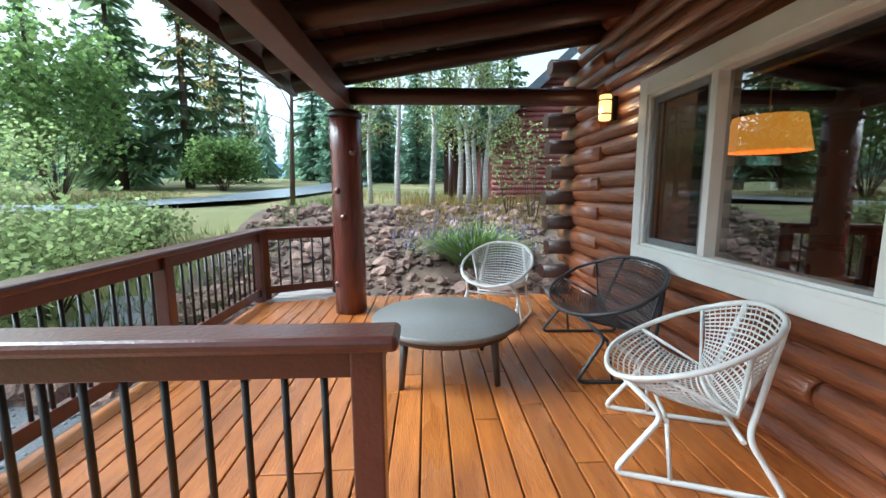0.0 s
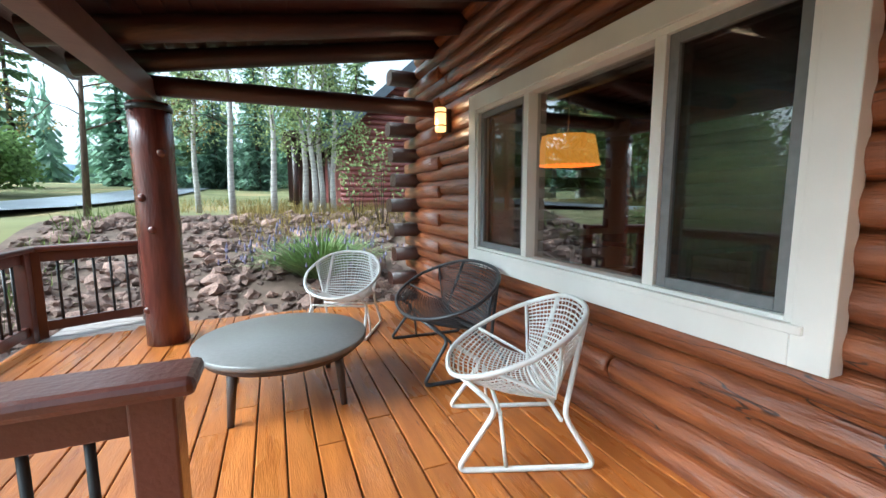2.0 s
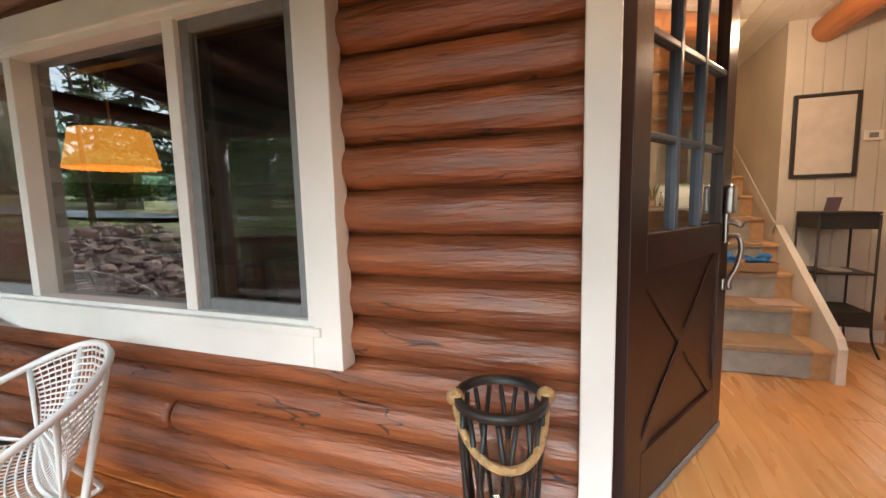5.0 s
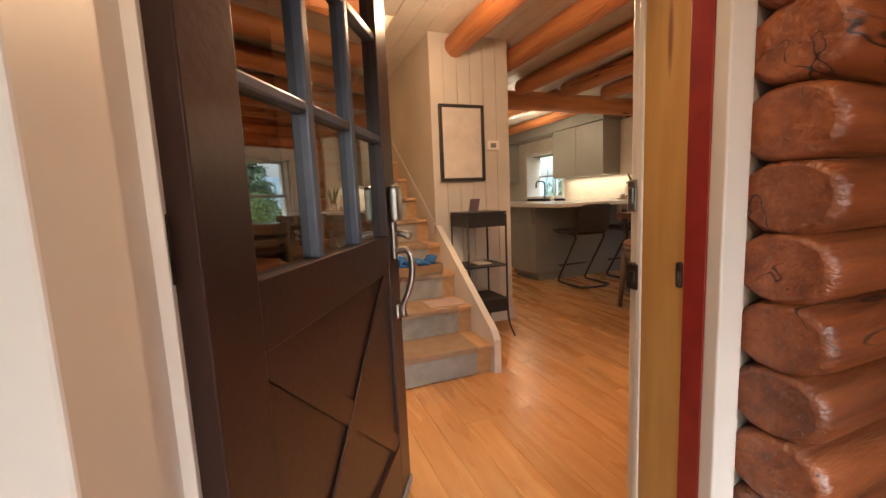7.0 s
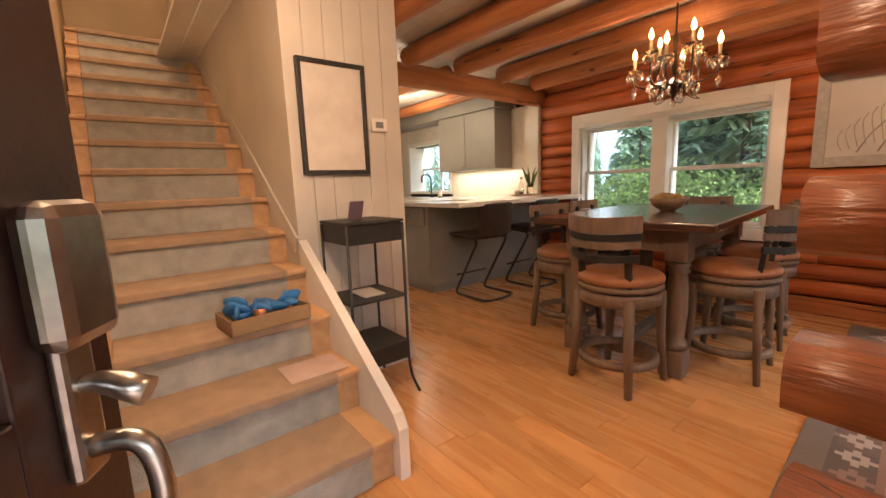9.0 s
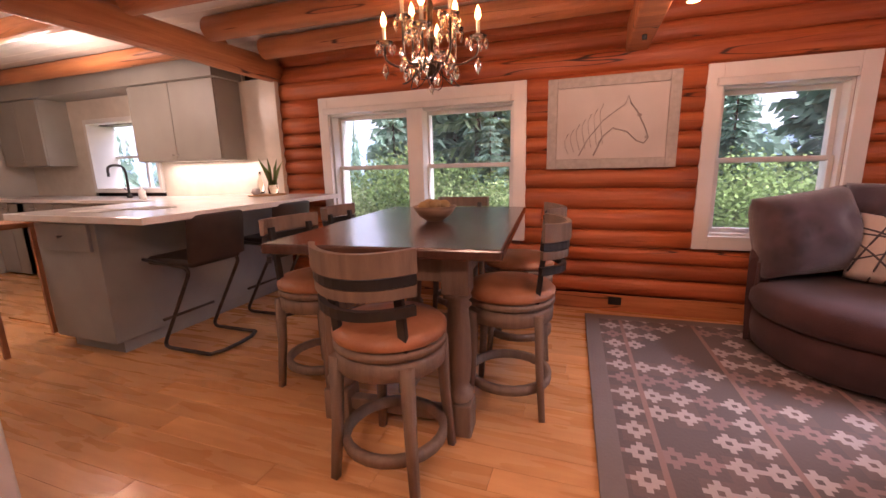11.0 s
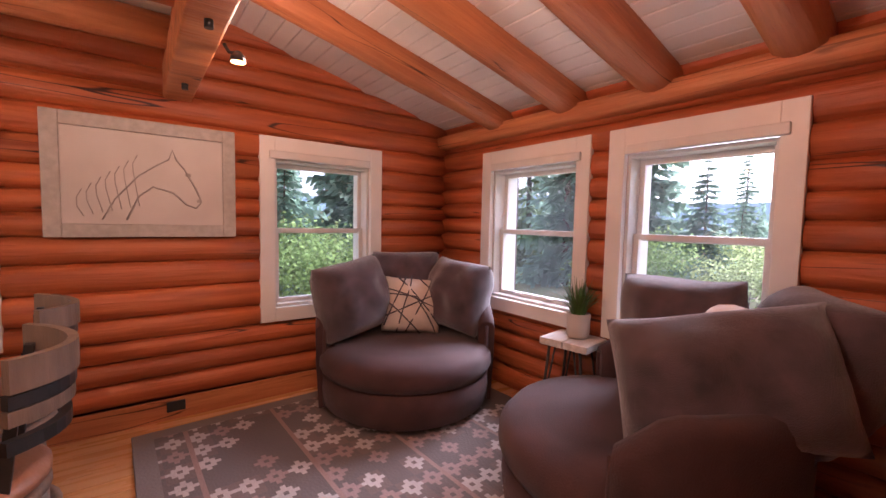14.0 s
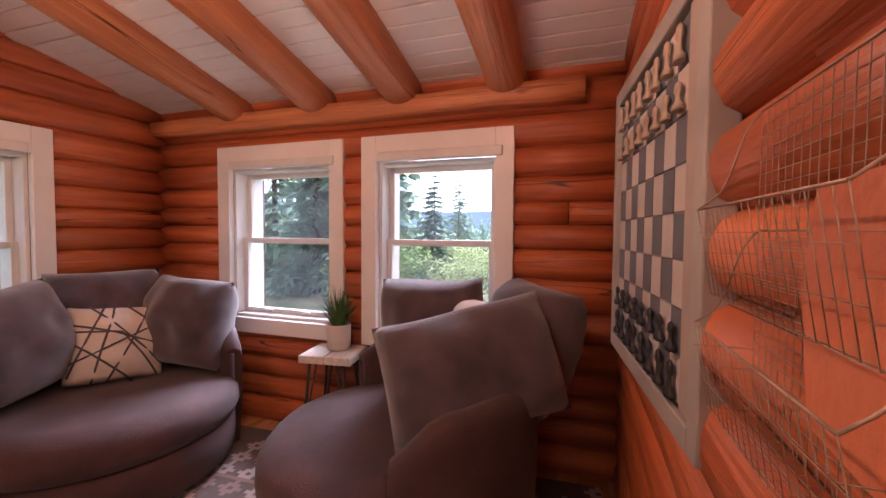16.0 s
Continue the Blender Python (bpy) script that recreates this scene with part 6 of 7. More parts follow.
def woven_seat(at, turn, w, d, mat, name, label, category, group, lines=(17, 26), tall=0.69):
    """A woven steel-tube seat facing local -x: tilted oval rim, woven bucket, sled base."""
    c = thing(name, label, category, at, turn, group)
    lo, hi, dep = 0.40, tall, 0.15
    pw = 2.6

    def rim(a):
        ca, sa = math.cos(a), math.sin(a)
        x = d / 2 * math.copysign(abs(ca) ** (2 / pw), ca)
        y = w / 2 * math.copysign(abs(sa) ** (2 / pw), sa)
        f = (x / d + 0.5)
        return Vector((x - 0.02, y * (0.86 + 0.14 * (1 - abs(2 * f - 1))), lo + (hi - lo) * f ** 1.15 - 0.03 * (1 - abs(y) * 2 / w) * (1 - f)))

    ring = [rim(6.28318 * i / 48) for i in range(48)]
    bm = B()
    tube(bm, ring, 0.0125, 8, True)
    part("rim", bm, mat, c)

    cx, cz = d * 0.13, lo - 0.115

    def crease(s):
        return Vector((cx + 0.03 * s * s, s * w * 0.36, cz + 0.035 * s * s))

    def edge(s, front):
        a = 1.22 * abs(s) ** 0.85
        a = math.copysign(a, s)
        return rim(math.pi - a) if front else rim(a)

    def patch(s, t, front):
        p = edge(s, front).lerp(crease(s), t)
        p.z -= 0.035 * math.sin(math.pi * t) * (1 if front else 0.2)
        p.x += 0.0 if front else 0.045 * math.sin(math.pi * t) * (1 - 0.6 * s * s)
        return p

    na, nb = lines
    for front in (True, False):
        bm = B()
        for i in range(1, na):
            tube(bm, [patch(-1 + 0.2 * k, i / na, front) for k in range(11)], 0.0048, 4)
        for i in range(0, nb + 1):
            tube(bm, [patch(-1 + 2 * i / nb, k / 6, front) for k in range(7)], 0.0026, 4)
        part("seat_weave" if front else "back_weave", bm, mat, c, "woven resin strands")
    bm = B()
    tube(bm, [crease(-1 + 0.2 * k) for k in range(11)], 0.009, 6)
    part("seat_tube", bm, mat, c)
    zc = lo + 0.02
    for s in (-1, 1):
        bm = B()
        y = s * w * 0.40
        f0 = rim(math.pi - s * 0.62)
        b0 = rim(s * 0.55)
        tube(bm, rounded([f0, (-d * 0.22, y * 0.92, 0.28), (-d * 0.50, y, 0.012), (d * 0.46, y, 0.012), (d * 0.24, y * 0.92, 0.24), b0], 0.05, 5), 0.0125, 8)
        part("sled_leg", bm, mat, c)
        bm = B()
        tube(bm, [(-d * 0.20, y * 0.93, 0.25), (-d * 0.16, y, 0.012)], 0.009, 6)
        part("strut", bm, mat, c)
        bm = B()
        tube(bm, [edge(s, False), crease(s), edge(s, True)], 0.010, 6)
        part("side_brace", bm, mat, c)
    bm = B()
    tube(bm, [(-d * 0.20, -w * 0.37, 0.26), (-d * 0.20, w * 0.37, 0.26)], 0.010, 8)
    tube(bm, [(d * 0.22, -w * 0.37, 0.22), (d * 0.22, w * 0.37, 0.22)], 0.010, 8)
    part("cross_tube", bm, mat, c)
    return c


woven_seat((1.96, 3.80, DZ), -20, 0.69, 0.64, METAL_WHITE, "garden_chair", "white woven steel-tube garden chair on the deck", "chair", "white garden chairs")
woven_seat((1.44, 5.82, DZ), 62, 0.66, 0.60, METAL_WHITE, "garden_chair", "white woven steel-tube garden chair by the rock bank", "chair", "white garden chairs")
woven_seat((2.06, 4.92, DZ), -3, 1.18, 0.66, METAL_DARK, "garden_bench", "charcoal woven steel-tube bench below the window", "bench", "", (18, 44), 0.69)
tt = thing("coffee_table", "round grey low outdoor table on tapered legs", "table", (0.91, 4.74, DZ), 2)
bm = B()
lathe(bm, [(0.001, 0.335), (0.47, 0.335), (0.488, 0.34), (0.49, 0.365), (0.482, 0.371), (0.001, 0.371)], 56)
part("tabletop", bm, TABLETOP, tt)
bm = B()
lathe(bm, [(0.43, 0.295), (0.44, 0.295), (0.44, 0.335), (0.43, 0.335), (0.43, 0.295)], 40)
part("apron", bm, TABLELEG, tt)
for sx in (-1, 1):
    for sy in (-1, 1):
        bm = B()
        tube(bm, [(sx * 0.27, sy * 0.27, 0.335), (sx * 0.295, sy * 0.29, 0)], 0.029, 10, taper=0.018)
        part("leg", bm, TABLELEG, tt)


def lantern(at, h, r, label):
    l = thing("lantern", label, "lantern", at)
    for sgn in (1, -1):
        for k in range(9):
            bm = B()
            pts = []
            for i in range(7):
                t = i / 6
                a = 6.28318 * k / 9 + sgn * 0.9 * t
                rr = r * (0.92 + 0.08 * math.cos(t * 6.28))
                pts.append((rr * math.cos(a), rr * math.sin(a), 0.02 + (h - 0.04) * t))
            tube(bm, pts, 0.007, 4)
            part("slat", bm, BLACK, l)
    for z in (0.02, h * 0.5, h):
        bm = B()
        lathe(bm, [(r * 0.95, z - 0.012), (r + 0.012, z - 0.012), (r + 0.012, z + 0.006), (r * 0.95, z + 0.006), (r * 0.95, z - 0.012)], 24)
        part("hoop", bm, BLACK, l)
    bm = B()
    lathe(bm, [(0.001, 0.012), (r, 0.012), (r, 0.026), (0.001, 0.026)], 20)
    part("bottom", bm, BLACK, l)
    bm = B()
    lathe(bm, [(0.04, 0.027), (0.04, 0.30), (0.03, 0.31), (0.001, 0.305)], 16)
    part("candle", bm, CANDLE, l, "ivory pillar candle", True)
    bm = B()
    lathe(bm, [(r * 0.62, 0.027), (r * 0.62, h * 0.8)], 18)
    part("glass_cylinder", bm, WINDOWGLASS, l)
    bm = B()
    a0 = 1.9
    p = Vector((r * 1.08 * math.cos(a0), r * 1.08 * math.sin(a0), h - 0.02))
    q = Vector((r * 1.08 * math.cos(a0 + math.pi), r * 1.08 * math.sin(a0 + math.pi), h - 0.02))
    out = Vector((-0.75, -0.3, 0)).normalized()
    pts = [p.lerp(q, t / 14) * (1.0 + 0.25 * math.sin(math.pi * t / 14)) * 1.0 + out * (r * 1.15) * math.sin(math.pi * t / 14) + Vector((0, 0, -0.26 * h / 0.7 * math.sin(math.pi * t / 14) ** 0.8 - 0.0)) for t in range(15)]
    for s in (p, q):
        bmesh.ops.create_icosphere(bm, subdivisions=2, radius=0.022, matrix=Matrix.Translation(s + Vector((0, 0, 0.02))))
    pts[0], pts[-1] = p, q
    tube(bm, pts, 0.010, 8)
    part("rope_handle", bm, ROPE, l, "thick jute rope handle")
    return l


lantern((2.22, 2.235, DZ), 0.72, 0.10, "tall black lattice lantern with a jute rope handle")
lantern((2.28, 0.77, DZ), 0.50, 0.105, "black lattice lantern in the corner beside the door")
sc = thing("wall_sconce", "lit amber glass sconce on the log wall", "sconce", (2.42, 5.72, 1.70))
bm = B()
box(bm, -0.03, 0.02, -0.04, 0.04, -0.01, 0.20, 0.01)
part("backplate", bm, BLACK, sc)
bm = B()
lathe(bm, [(0.045, 0.0), (0.05, 0.01), (0.05, 0.20), (0.045, 0.21)], 16, (-0.075, 0, 0))
part("glass", bm, SCONCEGLASS, sc, "glowing amber glass", True)
for z in (0.045, 0.16):
    bm = B()
    lathe(bm, [(0.051, z), (0.054, z), (0.054, z + 0.012), (0.051, z + 0.012)], 16, (-0.075, 0, 0))
    part("band", bm, BLACK, sc)
pd = thing("pendant_lamp", "lit yellow drum pendant lamp behind the porch window", "pendant lamp", (2.95, 4.68, 1.33))
bm = B()
lathe(bm, [(0.235, 0), (0.19, 0.215), (0.187, 0.215), (0.232, 0.0)], 32)
part("shade", bm, LAMPSHADE, pd, smooth=True)
bm = B()
tube(bm, [(0, 0, 0.21), (0, 0, 1.02)], 0.006, 6)
part("cord", bm, BLACK, pd)
bm = B()
box(bm, 3.4, 4.3, 4.0, 5.2, 0.70, 0.74, 0.01)
for x, y in ((3.45, 4.05), (4.25, 4.05), (3.45, 5.15), (4.25, 5.15)):
    box(bm, x - 0.03, x + 0.03, y - 0.03, y + 0.03, 0, 0.70, 0.004)
solid("indoor_table", bm, WALNUT, "dark table seen through the porch window", "table")

# ---- outdoors: rocks, shrubs, trees, neighbour building ----
rg = random.Random(17)


def rock_bm(bm, at, r, seed):
    g = bmesh.ops.create_icosphere(bm, subdivisions=2, radius=r)
    for v in g["verts"]:
        d = v.co.normalized()
        k = 1 + 0.6 * noise.noise(d * 1.7 + Vector((seed, 0, 0))) - 0.5 * abs(noise.noise(d * 3.1 + Vector((0, seed, 0))))
        v.co = Vector((d.x * r * k * 1.15, d.y * r * k, d.z * r * k * 0.72))
    bmesh.ops.rotate(bm, verts=g["verts"], matrix=Matrix.Rotation(seed * 2.3, 3, "Z"))
    bmesh.ops.translate(bm, verts=g["verts"], vec=at)


shapes = []
for i in range(8):
    bm = B()
    rock_bm(bm, (0, 0, 0), 1.0, 3.7 * i)
    me = bpy.data.meshes.new("rock")
    bm.to_mesh(me)
    bm.free()
    me.materials.append(ROCK)
    shapes.append(me)
SOIL = material("brown_soil", (0.17, 0.115, 0.085), 0.95, (0.10, 0.07, 0.052), 6, bump=0.8, bump_scale=40)
bm = B()
cols = [[bm.verts.new((-2.7 + 0.35 * i, 6.75 + 0.35 * j, ground_z(-2.7 + 0.35 * i, 6.75 + 0.35 * j) + 0.012)) for i in range(20)] for j in range(17)]
for a, b in zip(cols, cols[1:]):
    for i in range(19):
        bm.faces.new((a[i], a[i + 1], b[i + 1], b[i]))
solid("soil", bm, SOIL, "bare brown soil between the rocks of the bank", "soil", kind="structure", smooth=True)
bank = thing("rock_bank", "bank of loose reddish and grey field rocks behind the deck", "rock bank", (0, 0, 0))
for i in range(298):
    x = rg.uniform(-2.4, 3.4)
    y = rg.uniform(7.15, 11.5) if x > -0.9 else rg.uniform(6.8, 11.5)
    if rg.random() < 0.35:
        x, y = rg.uniform(-2.6, -1.5), rg.uniform(5.2, 8.0)
    r = rg.uniform(0.07, 0.19)
    o = new("rock", rg.choice(shapes))
    o.parent = bank
    o.matrix_local = pose(x, y, ground_z(x, y) + r * 0.15, rg.uniform(-25, 25), rg.uniform(-25, 25), rg.uniform(0, 360)) @ Matrix.Diagonal((r, r, r, 1))
rv, rf = [], []
for i in range(1500):
    x, y, r = rg.uniform(-2.5, 3.6), rg.uniform(7.0, 11.5), rg.uniform(0.035, 0.10)
    src, m, k = rg.choice(shapes), pose(x, y, ground_z(x, y) + r * 0.2, rg.uniform(-30, 30), rg.uniform(-30, 30), rg.uniform(0, 360)), len(rv)
    rv += [m @ (v.co * r) for v in src.vertices]
    rf += [[k + q for q in p.vertices] for p in src.polygons]
me = bpy.data.meshes.new("rubble")
me.from_pydata(rv, [], rf)
me.materials.append(ROCK)
tagged(new("rubble", me), "small broken rocks scattered over the bank", "rubble", kind="stuff")


def leaves(bm, centre, radii, n, size, rnd, droop=0.0):
    for i in range(n):
        a, b, k = rnd.uniform(0, 6.283), rnd.uniform(-1, 1), rnd.random() ** 0.4
        s = math.sqrt(1 - b * b)
        p = Vector((centre[0] + radii[0] * k * s * math.cos(a), centre[1] + radii[1] * k * s * math.sin(a), centre[2] + radii[2] * k * b))
        u = Vector((rnd.uniform(-1, 1), rnd.uniform(-1, 1), rnd.uniform(-1, 0.4) - droop)).normalized()
        w = u.orthogonal().normalized() * size * 0.42
        if rnd.random() < 0.5:
            w = u.cross(w).normalized() * size * 0.42
        u = u * size
        bm.faces.new([bm.verts.new(q) for q in (p, p + u * 0.5 + w, p + u, p + u * 0.5 - w)])


def shrub(name, label, at, r, h, n, size, mat, seed, clumps=9, twig=BARK):
    t = thing(name, label, "shrub", at)
    rnd = random.Random(seed)
    bm = B()
    tops = []
    for i in range(clumps):
        a, k = rnd.uniform(0, 6.28), rnd.random() ** 0.5
        tops.append(Vector((r * 0.8 * k * math.cos(a), r * 0.8 * k * math.sin(a), h * rnd.uniform(0.45, 0.9))))
        tube(bm, [(0.06 * math.cos(a), 0.06 * math.sin(a), 0), tops[-1] * 0.6, tops[-1]], 0.012, 4, taper=0.004)
    tagged(part("stems", bm, twig, t), kind="stuff")
    bm = B()
    for p in tops:
        leaves(bm, p, (r * 0.45, r * 0.45, h * 0.32), n // clumps, size, rnd)
    part("foliage", bm, mat, t)
    return t


for i, (x, y, r, h, mt) in enumerate(((-4.6, 5.6, 1.3, 1.5, LEAFPALE), (-5.8, 7.4, 1.6, 1.8, LEAFPALE), (-3.9, 8.6, 1.0, 0.9, LEAFPALE), (-6.8, 4.6, 1.8, 1.9, LEAF), (-7.6, 9.5, 1.8, 2.0, LEAFPALE), (-4.4, 4.0, 1.0, 1.2, LEAF), (-3.7, 7.0, 1.1, 1.35, LEAFPALE), (-3.4, 5.5, 0.8, 1.15, LEAFPALE))):
    shrub("willow_shrub", "pale green leafy willow shrub beside the gravel", (x, y, ground_z(x, y) - 0.05), r, h, 2600, 0.075, mt, 50 + i, 16)
for i, (x, y, r, h) in enumerate(((-10.9, 15.6, 1.9, 4.9), (-15.5, 15.0, 2.4, 4.4), (-8.6, 21.5, 1.6, 2.2), (-19, 17, 3.0, 4.4))):
    shrub("leafy_tree", "broad dark green leafy tree at the meadow's edge", (x, y, ground_z(x, y) - 0.05), r, h, 5200, 0.17, LEAF, 70 + i, 26)

# brush below the windows
brush = shrub("brush", "grey-green leafy brush below the windows", (2.2, -8.4, ground_z(2.2, -8.4) - 0.05), 1.5, 1.9, 3600, 0.085, LEAF, 140, 22)
brush_pale = shrub("brush", "pale green leafy brush on the slope", (5.3, -7.6, ground_z(5.3, -7.6) - 0.05), 1.3, 1.6, 3400, 0.08, LEAFPALE, 141, 20)
for i, (x, y, s) in enumerate(((0.2, -7.8, 1.0), (3.8, -8.8, 1.1), (6.9, -8.6, 1.15), (8.6, -8.0, 1.0), (-1.8, -8.0, 1.0), (2.9, -7.0, 0.8), (4.4, -6.9, 0.8), (1.0, -9.6, 1.3), (-6.2, -4.9, 0.9), (-6.9, -2.7, 0.8), (-7.4, -1.0, 0.8), (-7.8, 0.8, 0.75), (-8.2, 2.6, 0.75), (-9.6, -3.4, 1.0), (-10.4, -0.2, 0.9), (-11, 2.2, 0.9), (10.4, -8.8, 1.1))):
    o = copy_thing((brush, brush_pale)[i % 2], pose(x, y, ground_z(x, y) - 0.05, 0, 0, i * 67))
    o.scale = (s, s, s)

# lavender clump
lv = thing("lavender", "green lavender clump with pale violet flower spikes", "shrub", (1.50, 8.60, ground_z(1.50, 8.60) - 0.03))
lv.scale = (1.6, 1.6, 1.35)
rnd = random.Random(33)
bm, bf = B(), B()
for i in range(900):
    a, lean, ln = rnd.uniform(0, 6.283), rnd.random() ** 0.6, rnd.uniform(0.32, 0.62)
    base = Vector((0.18 * rnd.random() * math.cos(a), 0.18 * rnd.random() * math.sin(a), 0))
    tip = base + Vector((math.cos(a) * lean * 0.72, math.sin(a) * lean * 0.72, ln * (1.15 - 0.55 * lean)))
    mid = base.lerp(tip, 0.5) + Vector((0, 0, 0.06))
    w = Vector((-math.sin(a), math.cos(a), 0)) * 0.006
    bm.faces.new([bm.verts.new(q) for q in (base - w, base + w, mid + w, mid - w)])
    bm.faces.new([bm.verts.new(q) for q in (mid - w, mid + w, tip)])
    if rnd.random() < 0.16:
        lathe(bf, [(0.002, 0), (0.010, 0.02), (0.001, 0.06)], 4, tip)
part("foliage", bm, material("lavender_green", (0.24, 0.32, 0.11), 0.7, (0.15, 0.22, 0.07), 4, island=0.4), lv)
tagged(part("flowers", bf, LAVENDER, lv), kind="stuff")

# dry grass and weeds
bm, bd = B(), B()
for i in range(14000):
    q = rg.random()
    if q < 0.45:
        x, y, tgt, h = rg.uniform(-9, -1.7), rg.uniform(6.5, 15), bm, rg.uniform(0.12, 0.4)
    elif q < 0.75:
        x, y, tgt, h = rg.uniform(0.2, 6), rg.uniform(9.5, 14), bd, rg.uniform(0.1, 0.4)
    else:
        x, y, tgt, h = rg.uniform(-14, 2), rg.uniform(14, 19), bd if rg.random() < .7 else bm, rg.uniform(0.12, 0.3)
    if -8.2 < x < -2.2 and y > 9.6:
        continue
    z = ground_z(x, y) - 0.02
    a = rg.uniform(0, 6.28)
    w = Vector((math.cos(a), math.sin(a), 0)) * rg.uniform(0.006, 0.014)
    p = Vector((x, y, z))
    t = p + Vector((rg.uniform(-.12, .12), rg.uniform(-.12, .12), h))
    tgt.faces.new([tgt.verts.new(v) for v in (p - w, p + w, t)])
solid("grass", bm, GRASSBLADE, "green grass and weeds on the slope", "grass", kind="stuff")
solid("dry_grass", bd, DRYGRASS, "dry yellow grass on the bank and meadow", "grass", kind="stuff")


def conifer(label, h, r, seed, mat, rough=0.0, low=0.08):
    t = thing("pine_tree", label, "tree", (0, 0, 0), 0, "pines round the cabin")
    rnd = random.Random(seed)
    bm = B()
    tube(bm, [(0.02 * h * 0.1 * math.sin(k + seed), 0, h * k / 8) for k in range(9)], 0.016 * h, 7, taper=0.01)
    part("trunk", bm, BARK, t)
    bm = B()
    z = h * low
    while z < h * 0.985:
        f = 1 - z / h
        ln0 = r * (f ** 0.8) * (1 - 0.25 * rough * rnd.random()) + 0.06
        for k in range(rnd.randint(6, 9) if rough < 0.35 else rnd.randint(5, 7)):
            a = rnd.uniform(0, 6.283)
            ln = ln0 * rnd.uniform(0.6, 1.12)
            d = Vector((math.cos(a), math.sin(a), 0))
            s = Vector((-math.sin(a), math.cos(a), 0))
            n = max(4, int(ln / 0.19))
            for i in range(n):
                t0 = (i + 0.6) / n
                c = d * ln * t0 + Vector((0, 0, z - 0.30 * ln * t0 + 0.14 * ln * t0 * t0 + rnd.uniform(-.03, .03) * h * 0.1))
                wd = 0.40 * ln * (1 - 0.72 * t0) + 0.08
                for sg in (-1, 1):
                    e = c + s * sg * wd * rnd.uniform(0.7, 1.15) + d * wd * 0.55 + Vector((0, 0, rnd.uniform(-0.95, 0.35) * wd - 0.05 * ln))
                    g = ln / n * 0.95 + 0.05
                    bm.faces.new([bm.verts.new(q) for q in (c - d * g * 0.5, e - d * g * 0.2, e + d * g * 0.35 + Vector((0, 0, -0.02)), c + d * g * 0.6)])
        z += h * (0.026 + 0.012 * rnd.random()) * (1.0 + 0.5 * rough)
    part("crown", bm, mat, t)
    return t


trees = [conifer("tall dark green pine at the forest edge", 14, 2.9, 1, NEEDLES, 0.4, 0.08), conifer("slender spruce with drooping dense branches", 11, 2.0, 2, NEEDLES_BLUE, 0.1, 0.03),
         conifer("full grey-green fir among the pines", 9, 2.3, 3, NEEDLES_BLUE, 0.2, 0.02), conifer("ragged tall pine with a bare lower trunk", 17, 3.0, 4, NEEDLES, 0.6, 0.12)]
spots = []
for x, y, k, s in ((-13.8, 22.5, 0, 1.0), (-11.2, 23.5, 3, 0.85), (-5.2, 30, 1, 0.9), (-2.2, 31, 2, 0.8), (0.2, 29, 1, 0.75), (-13, 30, 0, 0.9), (-17, 26, 2, 1.0), (-21, 30, 1, 1.0), (-26, 32, 3, 1.0), (2.5, 33, 1, 1.0), (5, 31, 2, 1.0), (-8, 35, 1, 1.1), (-4, 37, 0, 1.0), (0, 38, 1, 1.1), (7.5, 36, 0, 1.0), (-31, 26, 0, 1.0), (-36, 34, 1, 1.1),
                   (1.2, -11, 1, 0.9), (2.8, -14, 2, 0.95), (4.6, -11.5, 1, 0.85), (6.2, -10.5, 0, 0.62), (7.6, -13, 2, 1.0), (3.6, -17, 1, 1.1), (5.6, -18, 2, 1.1), (0.6, -9.2, 2, 0.5), (3.3, -9.9, 2, 0.55), (5.6, -9.4, 2, 0.45), (8.3, -9.6, 2, 0.6), (-1.6, -9.8, 2, 0.6), (-7.6, -6.2, 2, 0.6), (-9.2, -4.4, 2, 0.5), (-0.6, -15, 2, 1.0), (9.6, -14, 1, 1.0), (1.6, -20, 1, 1.2), (8, -21, 1, 1.2), (-2.5, -12, 1, 0.9), (-4.2, -17, 2, 1.1), (11.5, -18, 1, 1.1), (-1.2, -24, 2, 1.3), (4.2, -25, 1, 1.3), (7, -27, 2, 1.3), (12, -25, 1, 1.3),
                   (-8.5, -8.4, 1, 0.98), (-11.5, -9.6, 2, 1.1), (-10.0, -6.4, 1, 0.92), (-15, -9.0, 1, 1.0), (-17, -4.6, 2, 0.62), (-24, -8.0, 1, 0.8), (-26, -3.4, 1, 0.78), (-30, 0.0, 2, 0.6), (-27, -5.5, 2, 0.55), (-34, -7, 2, 0.7), (-22, 1.5, 2, 0.55), (-13, -14, 0, 0.9), (-8, -14, 1, 1.1), (-40, -3, 2, 0.7), (-44, 3, 1, 0.7), (-38, -12, 1, 0.9), (-20, 8, 2, 0.7), (-33, 9, 1, 0.8)):
    spots.append((x, y, k, s))
for i, (x, y, k, s) in enumerate(spots):
    s *= 0.55 if x < -16 and -9 < y < 10 else 1.0
    m = pose(x, y, ground_z(x, y) - 0.1 - (0.5 if y < 0 else 0.0), 0, 0, i * 77)
    o = copy_thing(trees[k], m)
    o.scale = (s, s, s)
for i, t in enumerate(trees):
    t.matrix_world = pose(-48 + 9 * i, 44 + 3 * i, ground_z(-48, 44) - 0.1)
    t.scale = (1.2, 1.2, 1.2)
